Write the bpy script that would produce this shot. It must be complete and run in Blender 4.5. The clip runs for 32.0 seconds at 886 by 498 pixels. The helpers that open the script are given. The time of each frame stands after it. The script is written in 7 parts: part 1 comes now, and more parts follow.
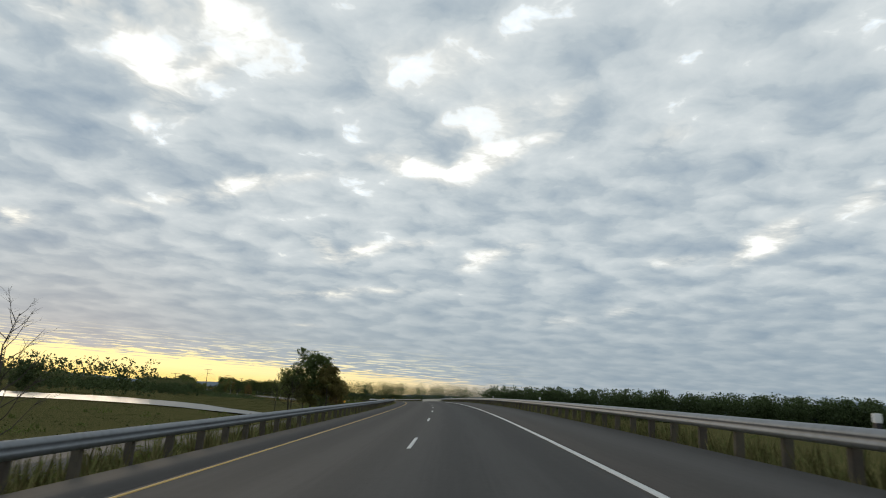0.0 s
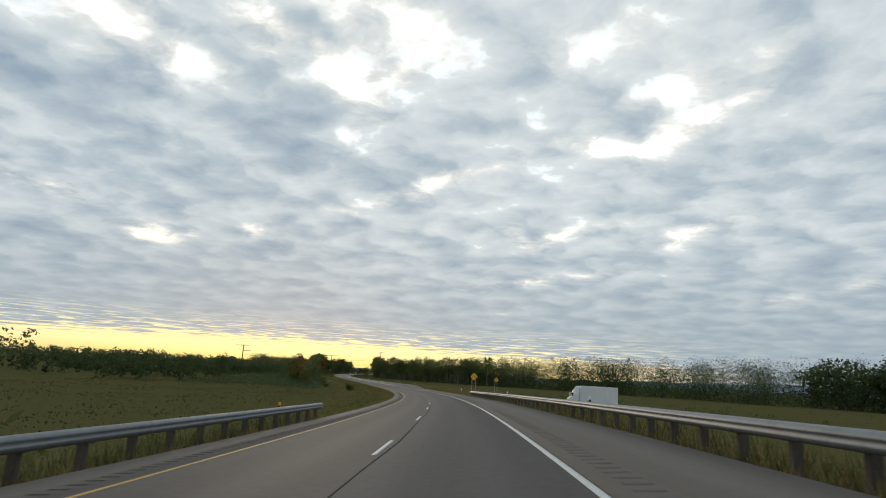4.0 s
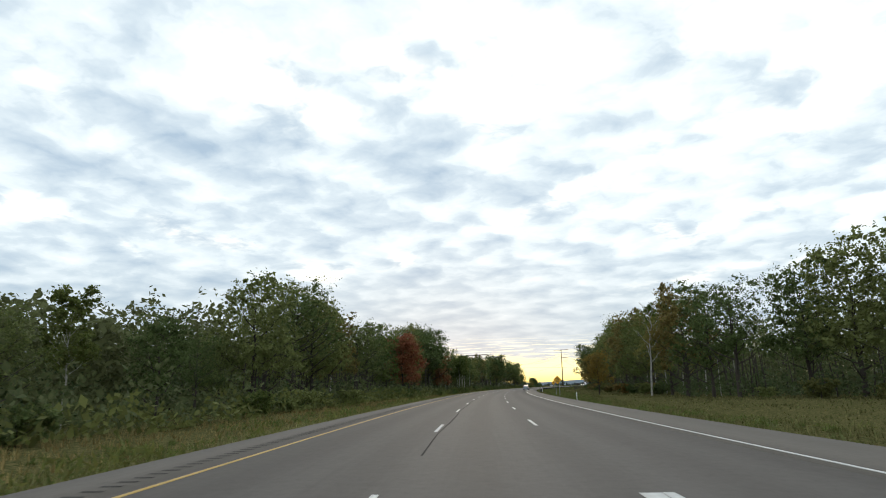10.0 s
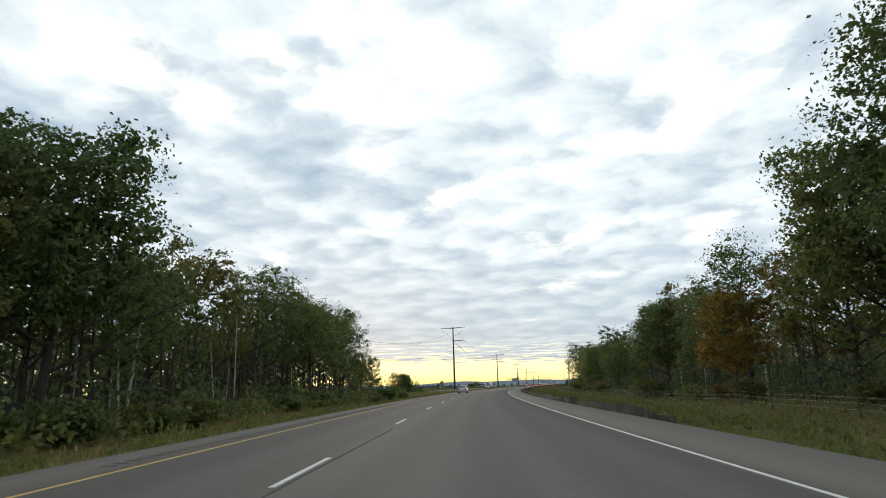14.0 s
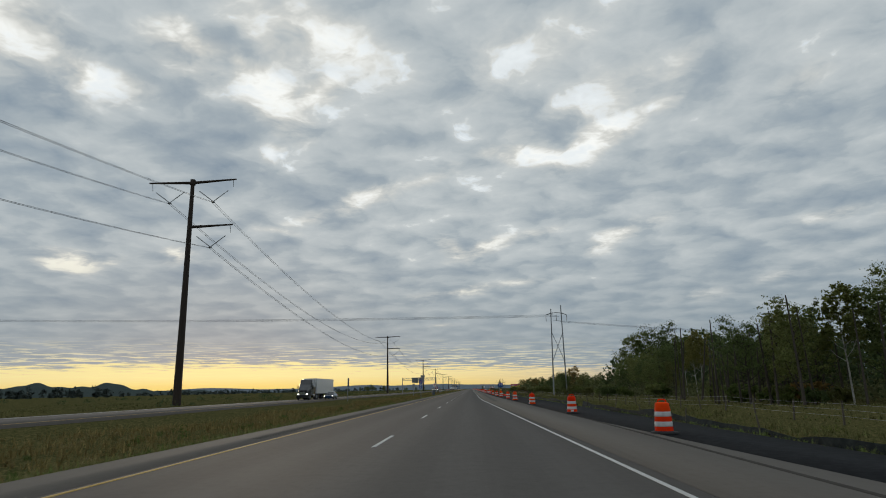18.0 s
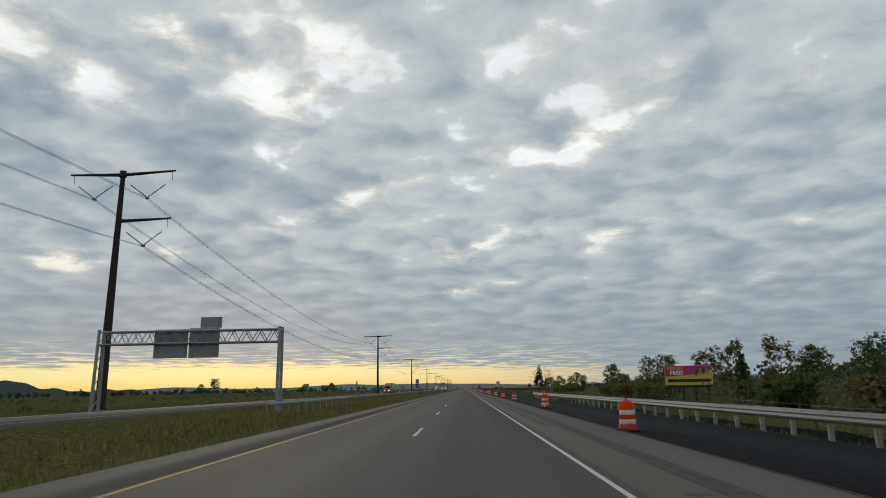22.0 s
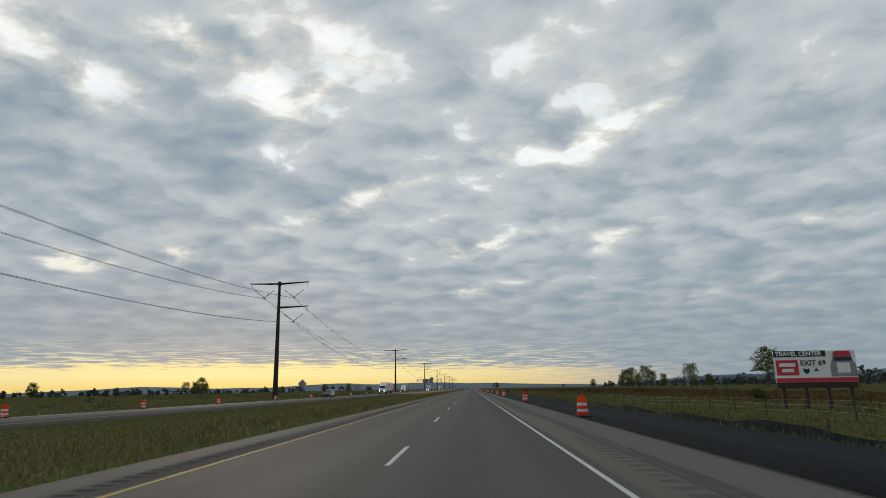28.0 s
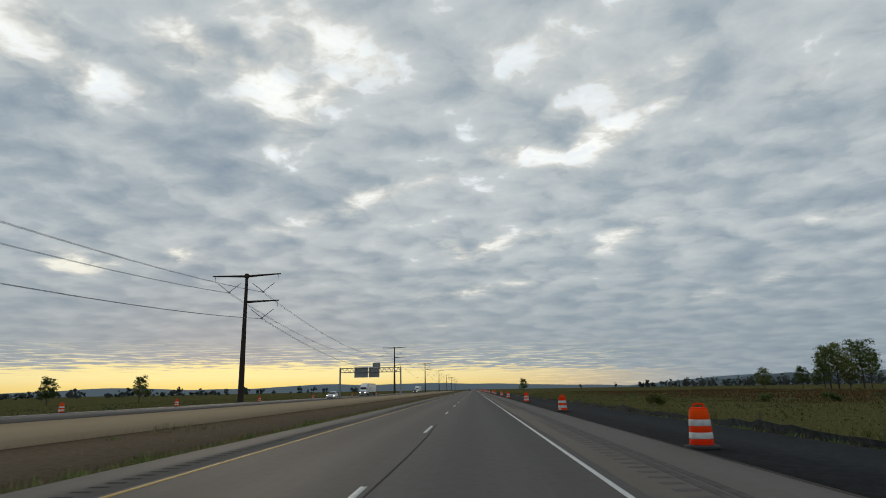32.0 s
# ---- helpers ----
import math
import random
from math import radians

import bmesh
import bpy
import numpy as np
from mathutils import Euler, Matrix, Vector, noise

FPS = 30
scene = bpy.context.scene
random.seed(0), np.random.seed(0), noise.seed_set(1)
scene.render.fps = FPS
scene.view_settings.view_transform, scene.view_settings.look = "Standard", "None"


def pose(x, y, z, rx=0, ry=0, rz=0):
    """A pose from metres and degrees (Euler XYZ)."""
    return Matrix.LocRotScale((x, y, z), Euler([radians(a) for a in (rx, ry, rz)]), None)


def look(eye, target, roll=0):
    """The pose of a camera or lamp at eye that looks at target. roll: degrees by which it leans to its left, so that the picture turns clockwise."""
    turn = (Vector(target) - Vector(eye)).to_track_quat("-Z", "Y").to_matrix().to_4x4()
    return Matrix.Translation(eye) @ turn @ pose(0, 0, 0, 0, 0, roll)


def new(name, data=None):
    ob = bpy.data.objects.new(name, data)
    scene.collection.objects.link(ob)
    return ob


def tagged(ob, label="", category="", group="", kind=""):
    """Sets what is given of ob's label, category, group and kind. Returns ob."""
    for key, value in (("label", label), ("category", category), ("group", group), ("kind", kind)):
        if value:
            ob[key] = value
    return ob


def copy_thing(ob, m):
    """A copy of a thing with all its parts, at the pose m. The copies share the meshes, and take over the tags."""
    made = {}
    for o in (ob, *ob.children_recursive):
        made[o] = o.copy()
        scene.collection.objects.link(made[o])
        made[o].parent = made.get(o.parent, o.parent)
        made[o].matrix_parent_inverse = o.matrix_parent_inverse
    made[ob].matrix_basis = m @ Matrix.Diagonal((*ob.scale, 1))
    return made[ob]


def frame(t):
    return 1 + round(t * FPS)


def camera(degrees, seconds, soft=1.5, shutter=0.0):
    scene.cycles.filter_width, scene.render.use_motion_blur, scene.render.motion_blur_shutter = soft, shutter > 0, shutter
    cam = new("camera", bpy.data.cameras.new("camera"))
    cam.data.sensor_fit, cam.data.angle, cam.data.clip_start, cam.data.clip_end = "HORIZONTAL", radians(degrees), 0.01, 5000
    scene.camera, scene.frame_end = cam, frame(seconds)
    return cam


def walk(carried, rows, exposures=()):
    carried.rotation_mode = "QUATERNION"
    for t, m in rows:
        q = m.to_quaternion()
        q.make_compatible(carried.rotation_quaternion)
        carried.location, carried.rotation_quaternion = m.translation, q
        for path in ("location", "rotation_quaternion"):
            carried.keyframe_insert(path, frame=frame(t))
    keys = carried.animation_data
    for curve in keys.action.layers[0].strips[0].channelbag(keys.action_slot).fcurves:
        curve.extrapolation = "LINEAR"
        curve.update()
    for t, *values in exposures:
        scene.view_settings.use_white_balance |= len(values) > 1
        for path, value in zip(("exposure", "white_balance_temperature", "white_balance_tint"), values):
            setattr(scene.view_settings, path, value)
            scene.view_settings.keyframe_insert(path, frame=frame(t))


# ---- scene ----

# all measures below are in metres of the real place; K brings them to the model's scale
K = 0.43
EYE = 1.36

# the road's line, every 82 m: heading (degrees, left is positive), grade and cross fall (degrees)
STEP = 82.0
HEADING = [-1.74, 1.07, 5.62, 10.61, 15.46, 19.77, 24.18, 29.17, 32.32, 32.16, 30.42, 27.69, 25.2, 22.61, 19.86, 17.4, 14.67, 11.81, 10.36]
GRADE = [0.9, 0.3, -0.42, -0.8, -1.16, -1.24, -0.91, -0.47, 0]
BANK = [-4.45, -4.36, -4.11, -4.06, -4.21, -4.28, -4.21, -3.81, -2.56, -0.69, 0.17, 0.18, 0.28, 0.49, 0.61, 0.35, 0.27, 0]

_ss = np.arange(-400.0, 5600.0, 1.0)
_kn = np.arange(len(HEADING)) * STEP
_psi = np.radians(np.interp(_ss, _kn, HEADING) + np.minimum(_ss, 0) * 4.6 / STEP)
_grade = np.tan(np.radians(np.interp(_ss, np.arange(len(GRADE)) * STEP, GRADE)))
_bank = np.tan(np.radians(np.interp(_ss, np.arange(len(BANK)) * STEP, BANK)))
_bank[_ss > 1394] = 0
_x, _y, _z = np.cumsum(-np.sin(_psi)), np.cumsum(np.cos(_psi)), np.cumsum(_grade)
_x, _y, _z = _x - _x[400], _y - _y[400], _z - _z[400]
PLAIN = float(_z[-1]) - 0.95


def at(s, d, z=0.0):
    """Metres along the road, right of the lane line and above the road -> the place, in real metres. Takes arrays too."""
    h, b = np.interp(s, _ss, _psi), np.interp(s, _ss, _bank)
    return (np.interp(s, _ss, _x) + np.cos(h) * d, np.interp(s, _ss, _y) + np.sin(h) * d,
            np.interp(s, _ss, _z) - b * np.clip(d, -9, 12) + z)


def stand(s, d, z=0.0, turn=0.0, lean=0.0):
    """A pose on the model: y runs along the road, x to its right."""
    x, y, zz = at(s, d, z)
    return pose(K * float(x), K * float(y), K * float(zz), lean, 0, math.degrees(float(np.interp(s, _ss, _psi))) + turn)


# the camera's rows: seconds, metres along the road, metres right of the lane line, yaw, pitch, roll
ROWS = [
    (0, 14.4, 1.21, -0.00, 13.62, -3.47), (0.5, 54.1, 1.27, 1.87, 13.33, -3.42), (1, 94.3, 1.31, 4.16, 12.74, -3.29),
    (1.5, 136.1, 1.26, 6.44, 12.27, -3.34), (2, 177.8, 1.24, 8.75, 12.05, -3.04), (2.5, 217.5, 1.36, 11.18, 12.07, -2.79),
    (3, 256.8, 1.52, 13.39, 11.72, -3.24), (3.5, 296.6, 1.68, 15.93, 11.55, -3.18), (4, 336.6, 1.87, 18.24, 11.42, -3.19),
    (4.5, 377.0, 2.04, 20.36, 11.33, -3.26), (5, 417.9, 2.15, 22.47, 11.33, -3.31), (5.5, 459.5, 2.18, 24.78, 11.48, -3.28),
    (6, 501.9, 2.08, 27.30, 11.79, -3.15), (6.5, 545.8, 1.80, 30.15, 12.00, -3.17), (7, 589.2, 1.53, 33.30, 12.25, -2.80),
    (7.5, 630.2, 1.37, 34.87, 12.40, -2.10), (8, 670.6, 1.35, 34.97, 12.47, -1.32), (8.5, 711.6, 1.62, 34.88, 12.59, -0.40),
    (9, 752.6, 1.84, 34.40, 12.52, 1.05), (9.5, 793.0, 1.58, 34.08, 12.59, 1.17), (10, 833.5, 1.34, 32.71, 12.53, 1.13),
    (10.5, 874.7, 1.58, 30.72, 12.54, 1.28), (11, 915.9, 1.89, 29.26, 12.57, 1.13), (11.5, 956.4, 1.91, 28.35, 12.55, 1.13),
    (12, 996.8, 1.89, 27.41, 12.57, 1.37), (12.5, 1036.8, 1.93, 25.99, 12.58, 1.43), (13, 1077.6, 2.06, 24.45, 12.59, 1.42),
    (13.5, 1120.7, 2.43, 22.50, 12.57, 1.73), (14, 1164.2, 2.83, 21.31, 12.52, 1.70), (14.5, 1206.5, 3.09, 20.30, 12.63, 1.37),
    (15, 1247.8, 3.27, 19.17, 12.69, 1.23), (15.5, 1288.6, 3.35, 17.92, 12.72, 1.25), (16, 1329.1, 3.35, 16.59, 12.72, 1.31),
    (16.5, 1369.7, 3.26, 15.21, 12.71, 1.26), (17, 1410.6, 3.08, 13.79, 12.69, 1.10), (17.5, 1451.8, 2.76, 13.26, 12.81, 1.08),
    (18, 1493.0, 2.43, 12.91, 12.70, 1.03), (18.5, 1533.1, 2.25, 12.65, 12.69, 1.00), (19, 1574.0, 2.12, 12.63, 12.70, 1.03),
    (19.5, 1617.8, 2.01, 12.69, 12.61, 0.99), (20, 1661.5, 1.88, 12.74, 12.62, 1.01), (20.5, 1702.2, 1.60, 12.89, 12.63, 0.98),
    (21, 1742.3, 1.37, 13.06, 12.64, 0.95), (21.5, 1783.7, 1.38, 12.67, 12.59, 0.93), (22, 1825.1, 1.51, 12.27, 12.65, 0.98),
    (22.5, 1865.3, 1.73, 12.26, 12.62, 0.97), (23, 1905.5, 1.95, 12.38, 12.64, 0.95), (23.5, 1946.7, 2.08, 12.46, 12.68, 0.97),
    (24, 1987.9, 2.14, 12.81, 12.64, 0.98), (24.5, 2028.2, 2.08, 12.99, 12.65, 0.98), (25, 2068.4, 1.98, 12.79, 12.64, 0.98),
    (25.5, 2109.6, 1.90, 13.13, 12.67, 0.97), (26, 2151.4, 1.83, 13.25, 12.68, 0.97), (26.5, 2193.7, 1.76, 13.17, 12.68, 0.96),
    (27, 2236.0, 1.69, 13.01, 12.67, 0.95), (27.5, 2278.2, 1.62, 12.91, 12.66, 0.96), (28, 2319.9, 1.56, 12.87, 12.65, 0.96),
    (28.5, 2361.3, 1.51, 12.91, 12.60, 0.92), (29, 2402.4, 1.45, 13.18, 12.69, 0.93), (29.5, 2442.8, 1.32, 13.15, 12.65, 0.95),
    (30, 2483.3, 1.25, 13.07, 12.66, 0.99), (30.5, 2524.4, 1.40, 12.87, 12.65, 1.00), (31, 2565.4, 1.58, 12.90, 12.78, 1.01),
    (31.5, 2605.8, 1.63, 12.94, 12.72, 1.00), (32, 2646.1, 1.63, 13.12, 12.75, 0.99),
]

cam = camera(71.0, 32.0, soft=1.0, shutter=0.03)


def _row(t, s, d, yaw, pitch, roll):
    x, y, z = at(s, d, EYE)
    return t, pose(K * float(x), K * float(y), K * float(z), 90 + pitch, roll, yaw)


walk(cam, [_row(*r) for r in ROWS], exposures=[(t, e, 6420, 8.3) for t, e in (
    (0.0, 0.12), (3.0, 0.18), (6.0, 0.25), (8.0, 0.45), (9.0, 0.68), (10.0, 0.80), (11.0, 0.93), (12.0, 0.95), (13.0, 0.84), (14.0, 0.68), (14.5, 0.48),
    (16.5, -0.2), (17.2, -0.28), (18.5, -0.18), (32.0, -0.16))])

# ---------------------------------------------------------------- world and sun
GLOW = 32.0  # where the sun is about to come up, degrees left of north


class Nodes:
    """Short hand for node trees."""

    def __init__(self, tree):
        self.tree = tree

    def add(self, kind):
        return self.tree.nodes.new(kind)

    def put(self, socket, v):
        if isinstance(v, bpy.types.NodeSocket):
            self.tree.links.new(v, socket)
        elif v is not None:
            socket.default_value = v

    def math(self, op, a, b=None, c=None, clamp=False):
        n = self.add("ShaderNodeMath")
        n.operation, n.use_clamp = op, clamp
        for i, v in enumerate((a, b, c)):
            self.put(n.inputs[i], v)
        return n.outputs[0]

    def vec(self, op, a, b=None, scale=None):
        n = self.add("ShaderNodeVectorMath")
        n.operation = op
        self.put(n.inputs[0], a)
        self.put(n.inputs[1], b)
        self.put(n.inputs[3], scale)
        return n.outputs[1] if op in ("LENGTH", "DOT_PRODUCT") else n.outputs[0]

    def noise(self, vector, scale, detail=4.0, rough=0.55, distortion=0.0, colour=False):
        n = self.add("ShaderNodeTexNoise")
        self.put(n.inputs["Vector"], vector)
        self.put(n.inputs[3], scale)
        self.put(n.inputs["Detail"], detail)
        self.put(n.inputs["Roughness"], rough)
        self.put(n.inputs["Distortion"], distortion)
        return n.outputs["Color" if colour else "Fac"]

    def span(self, v, a, b, lo=0.0, hi=1.0, smooth=True):
        n = self.add("ShaderNodeMapRange")
        n.interpolation_type = "SMOOTHSTEP" if smooth else "LINEAR"
        for i, x in enumerate((v, a, b, lo, hi)):
            self.put(n.inputs[i], x)
        return n.outputs[0]

    def mix(self, f, a, b, blend="MIX"):
        n = self.add("ShaderNodeMix")
        n.data_type, n.blend_type = "RGBA", blend
        self.put(n.inputs[0], f)
        for i, v in ((6, a), (7, b)):
            self.put(n.inputs[i], (*v, 1) if isinstance(v, tuple) and len(v) == 3 else v)
        return n.outputs[2]


# bright seams and dark masses of the cloud deck: from azimuth (left of north), elevation to azimuth, elevation, half width in degrees, how strong
SEAMS_A = [
    (38.8, 29.3, 34.1, 28.8, 0.9, 1.00), (34.1, 28.8, 31.1, 27.4, 0.6, 0.70), (31.1, 27.4, 27.3, 24.5, 1.3, 1.00), (27.1, 24.8, 22.6, 27.7, 0.9, 0.85),
    (32.0, 32.8, 27.0, 28.3, 2.5, 0.50), (29.0, 20.4, 28.1, 21.6, 0.6, 0.60), (6.0, 21.1, 0.1, 20.4, 0.7, 0.90),
    (0.3, 20.6, -5.3, 22.9, 0.9, 1.00), (-5.3, 22.9, -10.1, 24.8, 0.6, 0.55), (-7.5, 24.3, -12.5, 28.9, 1.1, 0.42),
    (9.3, 20.8, 5.9, 21.6, 0.5, 0.50), (22.3, 16.2, 17.5, 18.4, 0.7, 0.75), (17.5, 18.4, 11.5, 19.5, 0.5, 0.45),
    (27.4, 14.7, 22.3, 16.2, 0.5, 0.45), (29.9, 14.4, 26.4, 14.0, 0.4, 0.40),
]
SEAMS_B = [
    (4.0, 22.5, -8.0, 26.5, 2.0, 0.46), (10.0, 28.0, -2.0, 31.5, 2.2, 0.40),
    (12.7, 13.2, 10.9, 11.9, 0.5, 0.85), (10.9, 11.9, 6.3, 13.5, 0.5, 0.75), (6.3, 13.5, 1.8, 14.2, 0.4, 0.45),
    (-1.8, 12.4, -4.6, 13.7, 0.6, 0.75), (-4.6, 13.7, -8.5, 14.4, 0.4, 0.35), (45.8, 10.5, 43.0, 10.3, 0.6, 1.00),
    (43.0, 10.3, 40.6, 10.8, 0.3, 0.45), (37.2, 11.2, 35.4, 11.7, 0.5, 0.60), (14.9, 8.2, 8.1, 9.2, 0.4, 0.60),
    (8.1, 9.2, 3.3, 9.6, 0.3, 0.50), (-8.2, 7.3, -12.1, 7.6, 0.4, 0.40), (-14.6, 8.4, -16.9, 8.8, 0.4, 0.40),
    (-18.6, 23.1, -21.4, 24.2, 0.9, 0.45), (14.1, 5.5, 11.7, 5.7, 0.2, 0.50),
]
SEAMS_C = [
    (54.4, 28.9, 47.1, 25.4, 2.2, 0.75), (47.0, 25.2, 41.5, 24.7, 1.0, 0.80), (28.1, 31.9, 19.4, 29.3, 1.8, 0.80),
    (68.6, 14.3, 65.5, 14.2, 0.7, 0.95), (58.6, 14.2, 53.8, 12.9, 0.5, 0.55), (53.8, 12.9, 50.3, 12.5, 0.4, 0.75),
    (69.0, 25.1, 66.1, 22.9, 1.3, 0.35), (64.3, 1.8, 60.3, 1.8, 0.3, 0.80), (61.0, 12.5, 59.0, 11.3, 0.4, 0.35),
    (39.6, 28.7, 33.8, 27.1, 1.4, 0.45), (56.2, 30.3, 54.5, 26.1, 1.4, 0.50), (-25.5, 13.3, -29.4, 15.1, 0.7, 0.85),
    (-33.1, 16.3, -36.1, 17.4, 0.7, 0.50), (-18.1, 12.6, -22.3, 13.2, 0.4, 0.45),
]
MASSES = [
    (40.3, 26.0, 30.7, 19.3, 3.9, 0.55), (0.2, 19.3, -2.6, 17.3, 1.0, 0.60), (14.7, 29.4, 9.1, 26.4, 2.3, 0.35),
    (-12.7, 22.5, -22.1, 16.9, 3.1, 0.30), (24.6, 22.2, 11.4, 21.9, 2.1, 0.25), (47.9, 22.2, 43.8, 17.7, 3.1, 0.20),
    (62.6, 20.1, 46.5, 20.0, 2.5, 0.70), (49.6, 28.6, 44.7, 28.8, 1.3, 0.50), (28.2, 29.0, 23.8, 27.9, 1.1, 0.45),
    (67.9, 21.5, 64.1, 21.4, 1.4, 0.35), (17.2, 32.3, 7.2, 29.7, 2.6, 0.20), (55.3, 17.3, 33.3, 18.0, 2.1, 0.30),
]


def build_world():
    world = bpy.data.worlds.new("sky")
    world.use_nodes = True
    scene.world = world
    n = Nodes(world.node_tree)
    n.tree.nodes.clear()
    ray = n.add("ShaderNodeTexCoord").outputs["Generated"]
    part_of = n.add("ShaderNodeSeparateXYZ")
    n.put(part_of.inputs[0], ray)
    dx, dy, dz = part_of.outputs
    up = n.math("ADD", n.math("MAXIMUM", dz, 0.0), 0.15)
    join = n.add("ShaderNodeCombineXYZ")
    n.put(join.inputs[0], n.math("DIVIDE", dx, up))
    n.put(join.inputs[1], n.math("DIVIDE", dy, up))
    deck = join.outputs[0]

    def shake(v, scale, detail, size):
        return n.vec("SCALE", n.vec("SUBTRACT", n.noise(v, scale, detail, 0.5, colour=True), (0.5, 0.5, 0.5)), scale=size)

    def lean(v, mean, k):
        return n.math("MULTIPLY", n.math("SUBTRACT", v, mean), k)

    # soft puffs of the deck at four sizes; the finest fade out towards the horizon
    high = n.span(dz, 0.10, 0.40)
    folded = n.vec("ADD", deck, shake(deck, 2.0, 4.0, 0.16))
    wide_tone = n.noise(deck, 0.55, 1.0, 0.5)
    puff = n.noise(folded, 1.15, 7.0, 0.52)
    curl = n.noise(folded, 4.6, 5.0, 0.58)
    fine = n.noise(folded, 15.0, 4.0, 0.6)
    cell = n.add("ShaderNodeTexVoronoi")
    cell.voronoi_dimensions, cell.feature = "2D", "SMOOTH_F1"
    n.put(cell.inputs["Vector"], n.vec("ADD", folded, shake(deck, 6.0, 4.0, 0.16)))
    cell.inputs["Scale"].default_value, cell.inputs["Smoothness"].default_value = 1.9, 0.6
    body = n.math("ADD", lean(puff, 0.5, 1.35), lean(wide_tone, 0.5, 0.55))
    body = n.math("ADD", body, n.math("ADD", n.math("MULTIPLY", lean(curl, 0.5, 0.44), n.span(dz, 0.04, 0.3, 0.55, 1.0)), lean(cell.outputs["Distance"], 0.40, 0.22)))
    body = n.math("ADD", body, n.math("MULTIPLY", lean(fine, 0.5, 0.22), high))
    body = n.math("ADD", body, n.span(dz, 0.12, 0.5, -0.03, 0.20))
    glare = n.math("POWER", n.math("MAXIMUM", n.vec("DOT_PRODUCT", ray, (-0.16, 0.905, 0.393)), 0.0), 10.0)
    body = n.math("ADD", body, lean(glare, 0.35, 0.16))

    # a flat chart of the sky ahead, on which the seams and masses lie
    def aim(az, el):
        a, e = radians(az), radians(el)
        return Vector((-math.sin(a) * math.cos(e), math.cos(a) * math.cos(e), math.sin(e)))

    ahead = aim(20, 16)
    across = Vector((math.cos(radians(20)), math.sin(radians(20)), 0))
    above = across.cross(ahead)
    depth = n.math("MAXIMUM", n.vec("DOT_PRODUCT", ray, tuple(ahead)), 0.05)
    chart_at = n.add("ShaderNodeCombineXYZ")
    n.put(chart_at.inputs[0], n.math("DIVIDE", n.vec("DOT_PRODUCT", ray, tuple(across)), depth))
    n.put(chart_at.inputs[1], n.math("DIVIDE", n.vec("DOT_PRODUCT", ray, tuple(above)), depth))
    chart = n.vec("ADD", chart_at.outputs[0], n.vec("SCALE", shake(deck, 5.0, 6.0, 1.0), scale=n.span(dz, 0.05, 0.45, 0.014, 0.062)))

    def strokes(rows, wide):
        out = None
        for az1, el1, az2, el2, w, strength in rows:
            p, q = aim(az1, el1), aim(az2, el2)
            p, q = [Vector((v.dot(across), v.dot(above))) / v.dot(ahead) for v in (p, q)]
            grow = 1.0 / max(0.2, aim((az1 + az2) / 2, (el1 + el2) / 2).dot(ahead))
            m = n.add("ShaderNodeMapping")
            m.vector_type = "TEXTURE"
            n.put(m.inputs["Vector"], chart)
            half = (q - p) / 2
            m.inputs["Location"].default_value = (*((p + q) / 2), 0)
            m.inputs["Rotation"].default_value = (0, 0, math.atan2(half.y, half.x))
            m.inputs["Scale"].default_value = (half.length + radians(w) * grow * 0.6, radians(w) * grow * wide, 1)
            one = n.span(n.vec("LENGTH", m.outputs[0]), 2.1, 0.0, 0.0, strength, smooth=False)
            out = n.math("MAXIMUM", out, one) if out else one
        return out

    seam = strokes(SEAMS_A + SEAMS_B + SEAMS_C, 1.1)
    ragged = n.math("ADD", n.math("MULTIPLY", curl, 0.6), n.math("MULTIPLY", fine, 0.4))
    seam = n.math("MULTIPLY", seam, n.span(ragged, 0.36, 0.60, 0.42, 1.15, smooth=False))
    body = n.math("SUBTRACT", body, n.math("MULTIPLY", strokes(MASSES, 1.0), 0.55))
    body = n.math("ADD", body, n.math("MULTIPLY", seam, 0.42))
    light = n.span(body, -0.62, 0.55, smooth=False)
    torn = n.math("ADD", lean(curl, 0.5, 0.85), n.math("MULTIPLY", lean(fine, 0.5, 0.75), high))
    gap = n.math("MAXIMUM", seam, n.span(body, 0.30, 0.70, 0.0, 0.45))
    gap = n.span(n.math("ADD", gap, torn), 0.30, 0.84)
    # towards the coming sun
    flat = n.add("ShaderNodeCombineXYZ")
    n.put(flat.inputs[0], dx)
    n.put(flat.inputs[1], dy)
    side = n.vec("DOT_PRODUCT", n.vec("NORMALIZE", flat.outputs[0]), (-math.sin(radians(GLOW)), math.cos(radians(GLOW)), 0))
    near = n.math("POWER", n.math("MAXIMUM", side, 0.0), 9.0)
    wide = n.math("POWER", n.math("MAXIMUM", side, 0.0), 2.2)
    soft = n.math("POWER", n.math("MAXIMUM", side, 0.0), 4.0)
    cloud = n.mix(n.span(light, 0.0, 0.55, smooth=False), (0.262, 0.334, 0.412), (0.460, 0.515, 0.550))
    cloud = n.mix(n.span(light, 0.5, 1.0, smooth=False), cloud, (0.655, 0.69, 0.698))
    cloud = n.mix(n.span(seam, 0.08, 0.6, 0.0, 0.75), cloud, (0.80, 0.775, 0.71))
    lit = n.mix(n.math("MULTIPLY", near, n.span(dz, 0.30, 0.06, 0.0, 1.0)), (1.14, 1.14, 1.10), (1.2, 1.08, 0.75))
    sky = n.mix(n.math("MULTIPLY", gap, 0.92), cloud, lit)
    blue = n.math("MULTIPLY", n.span(fine, 0.50, 0.64), n.span(gap, 0.10, 0.5, 0.0, 0.22))
    sky = n.mix(n.math("MULTIPLY", blue, high), sky, (0.44, 0.62, 0.84))
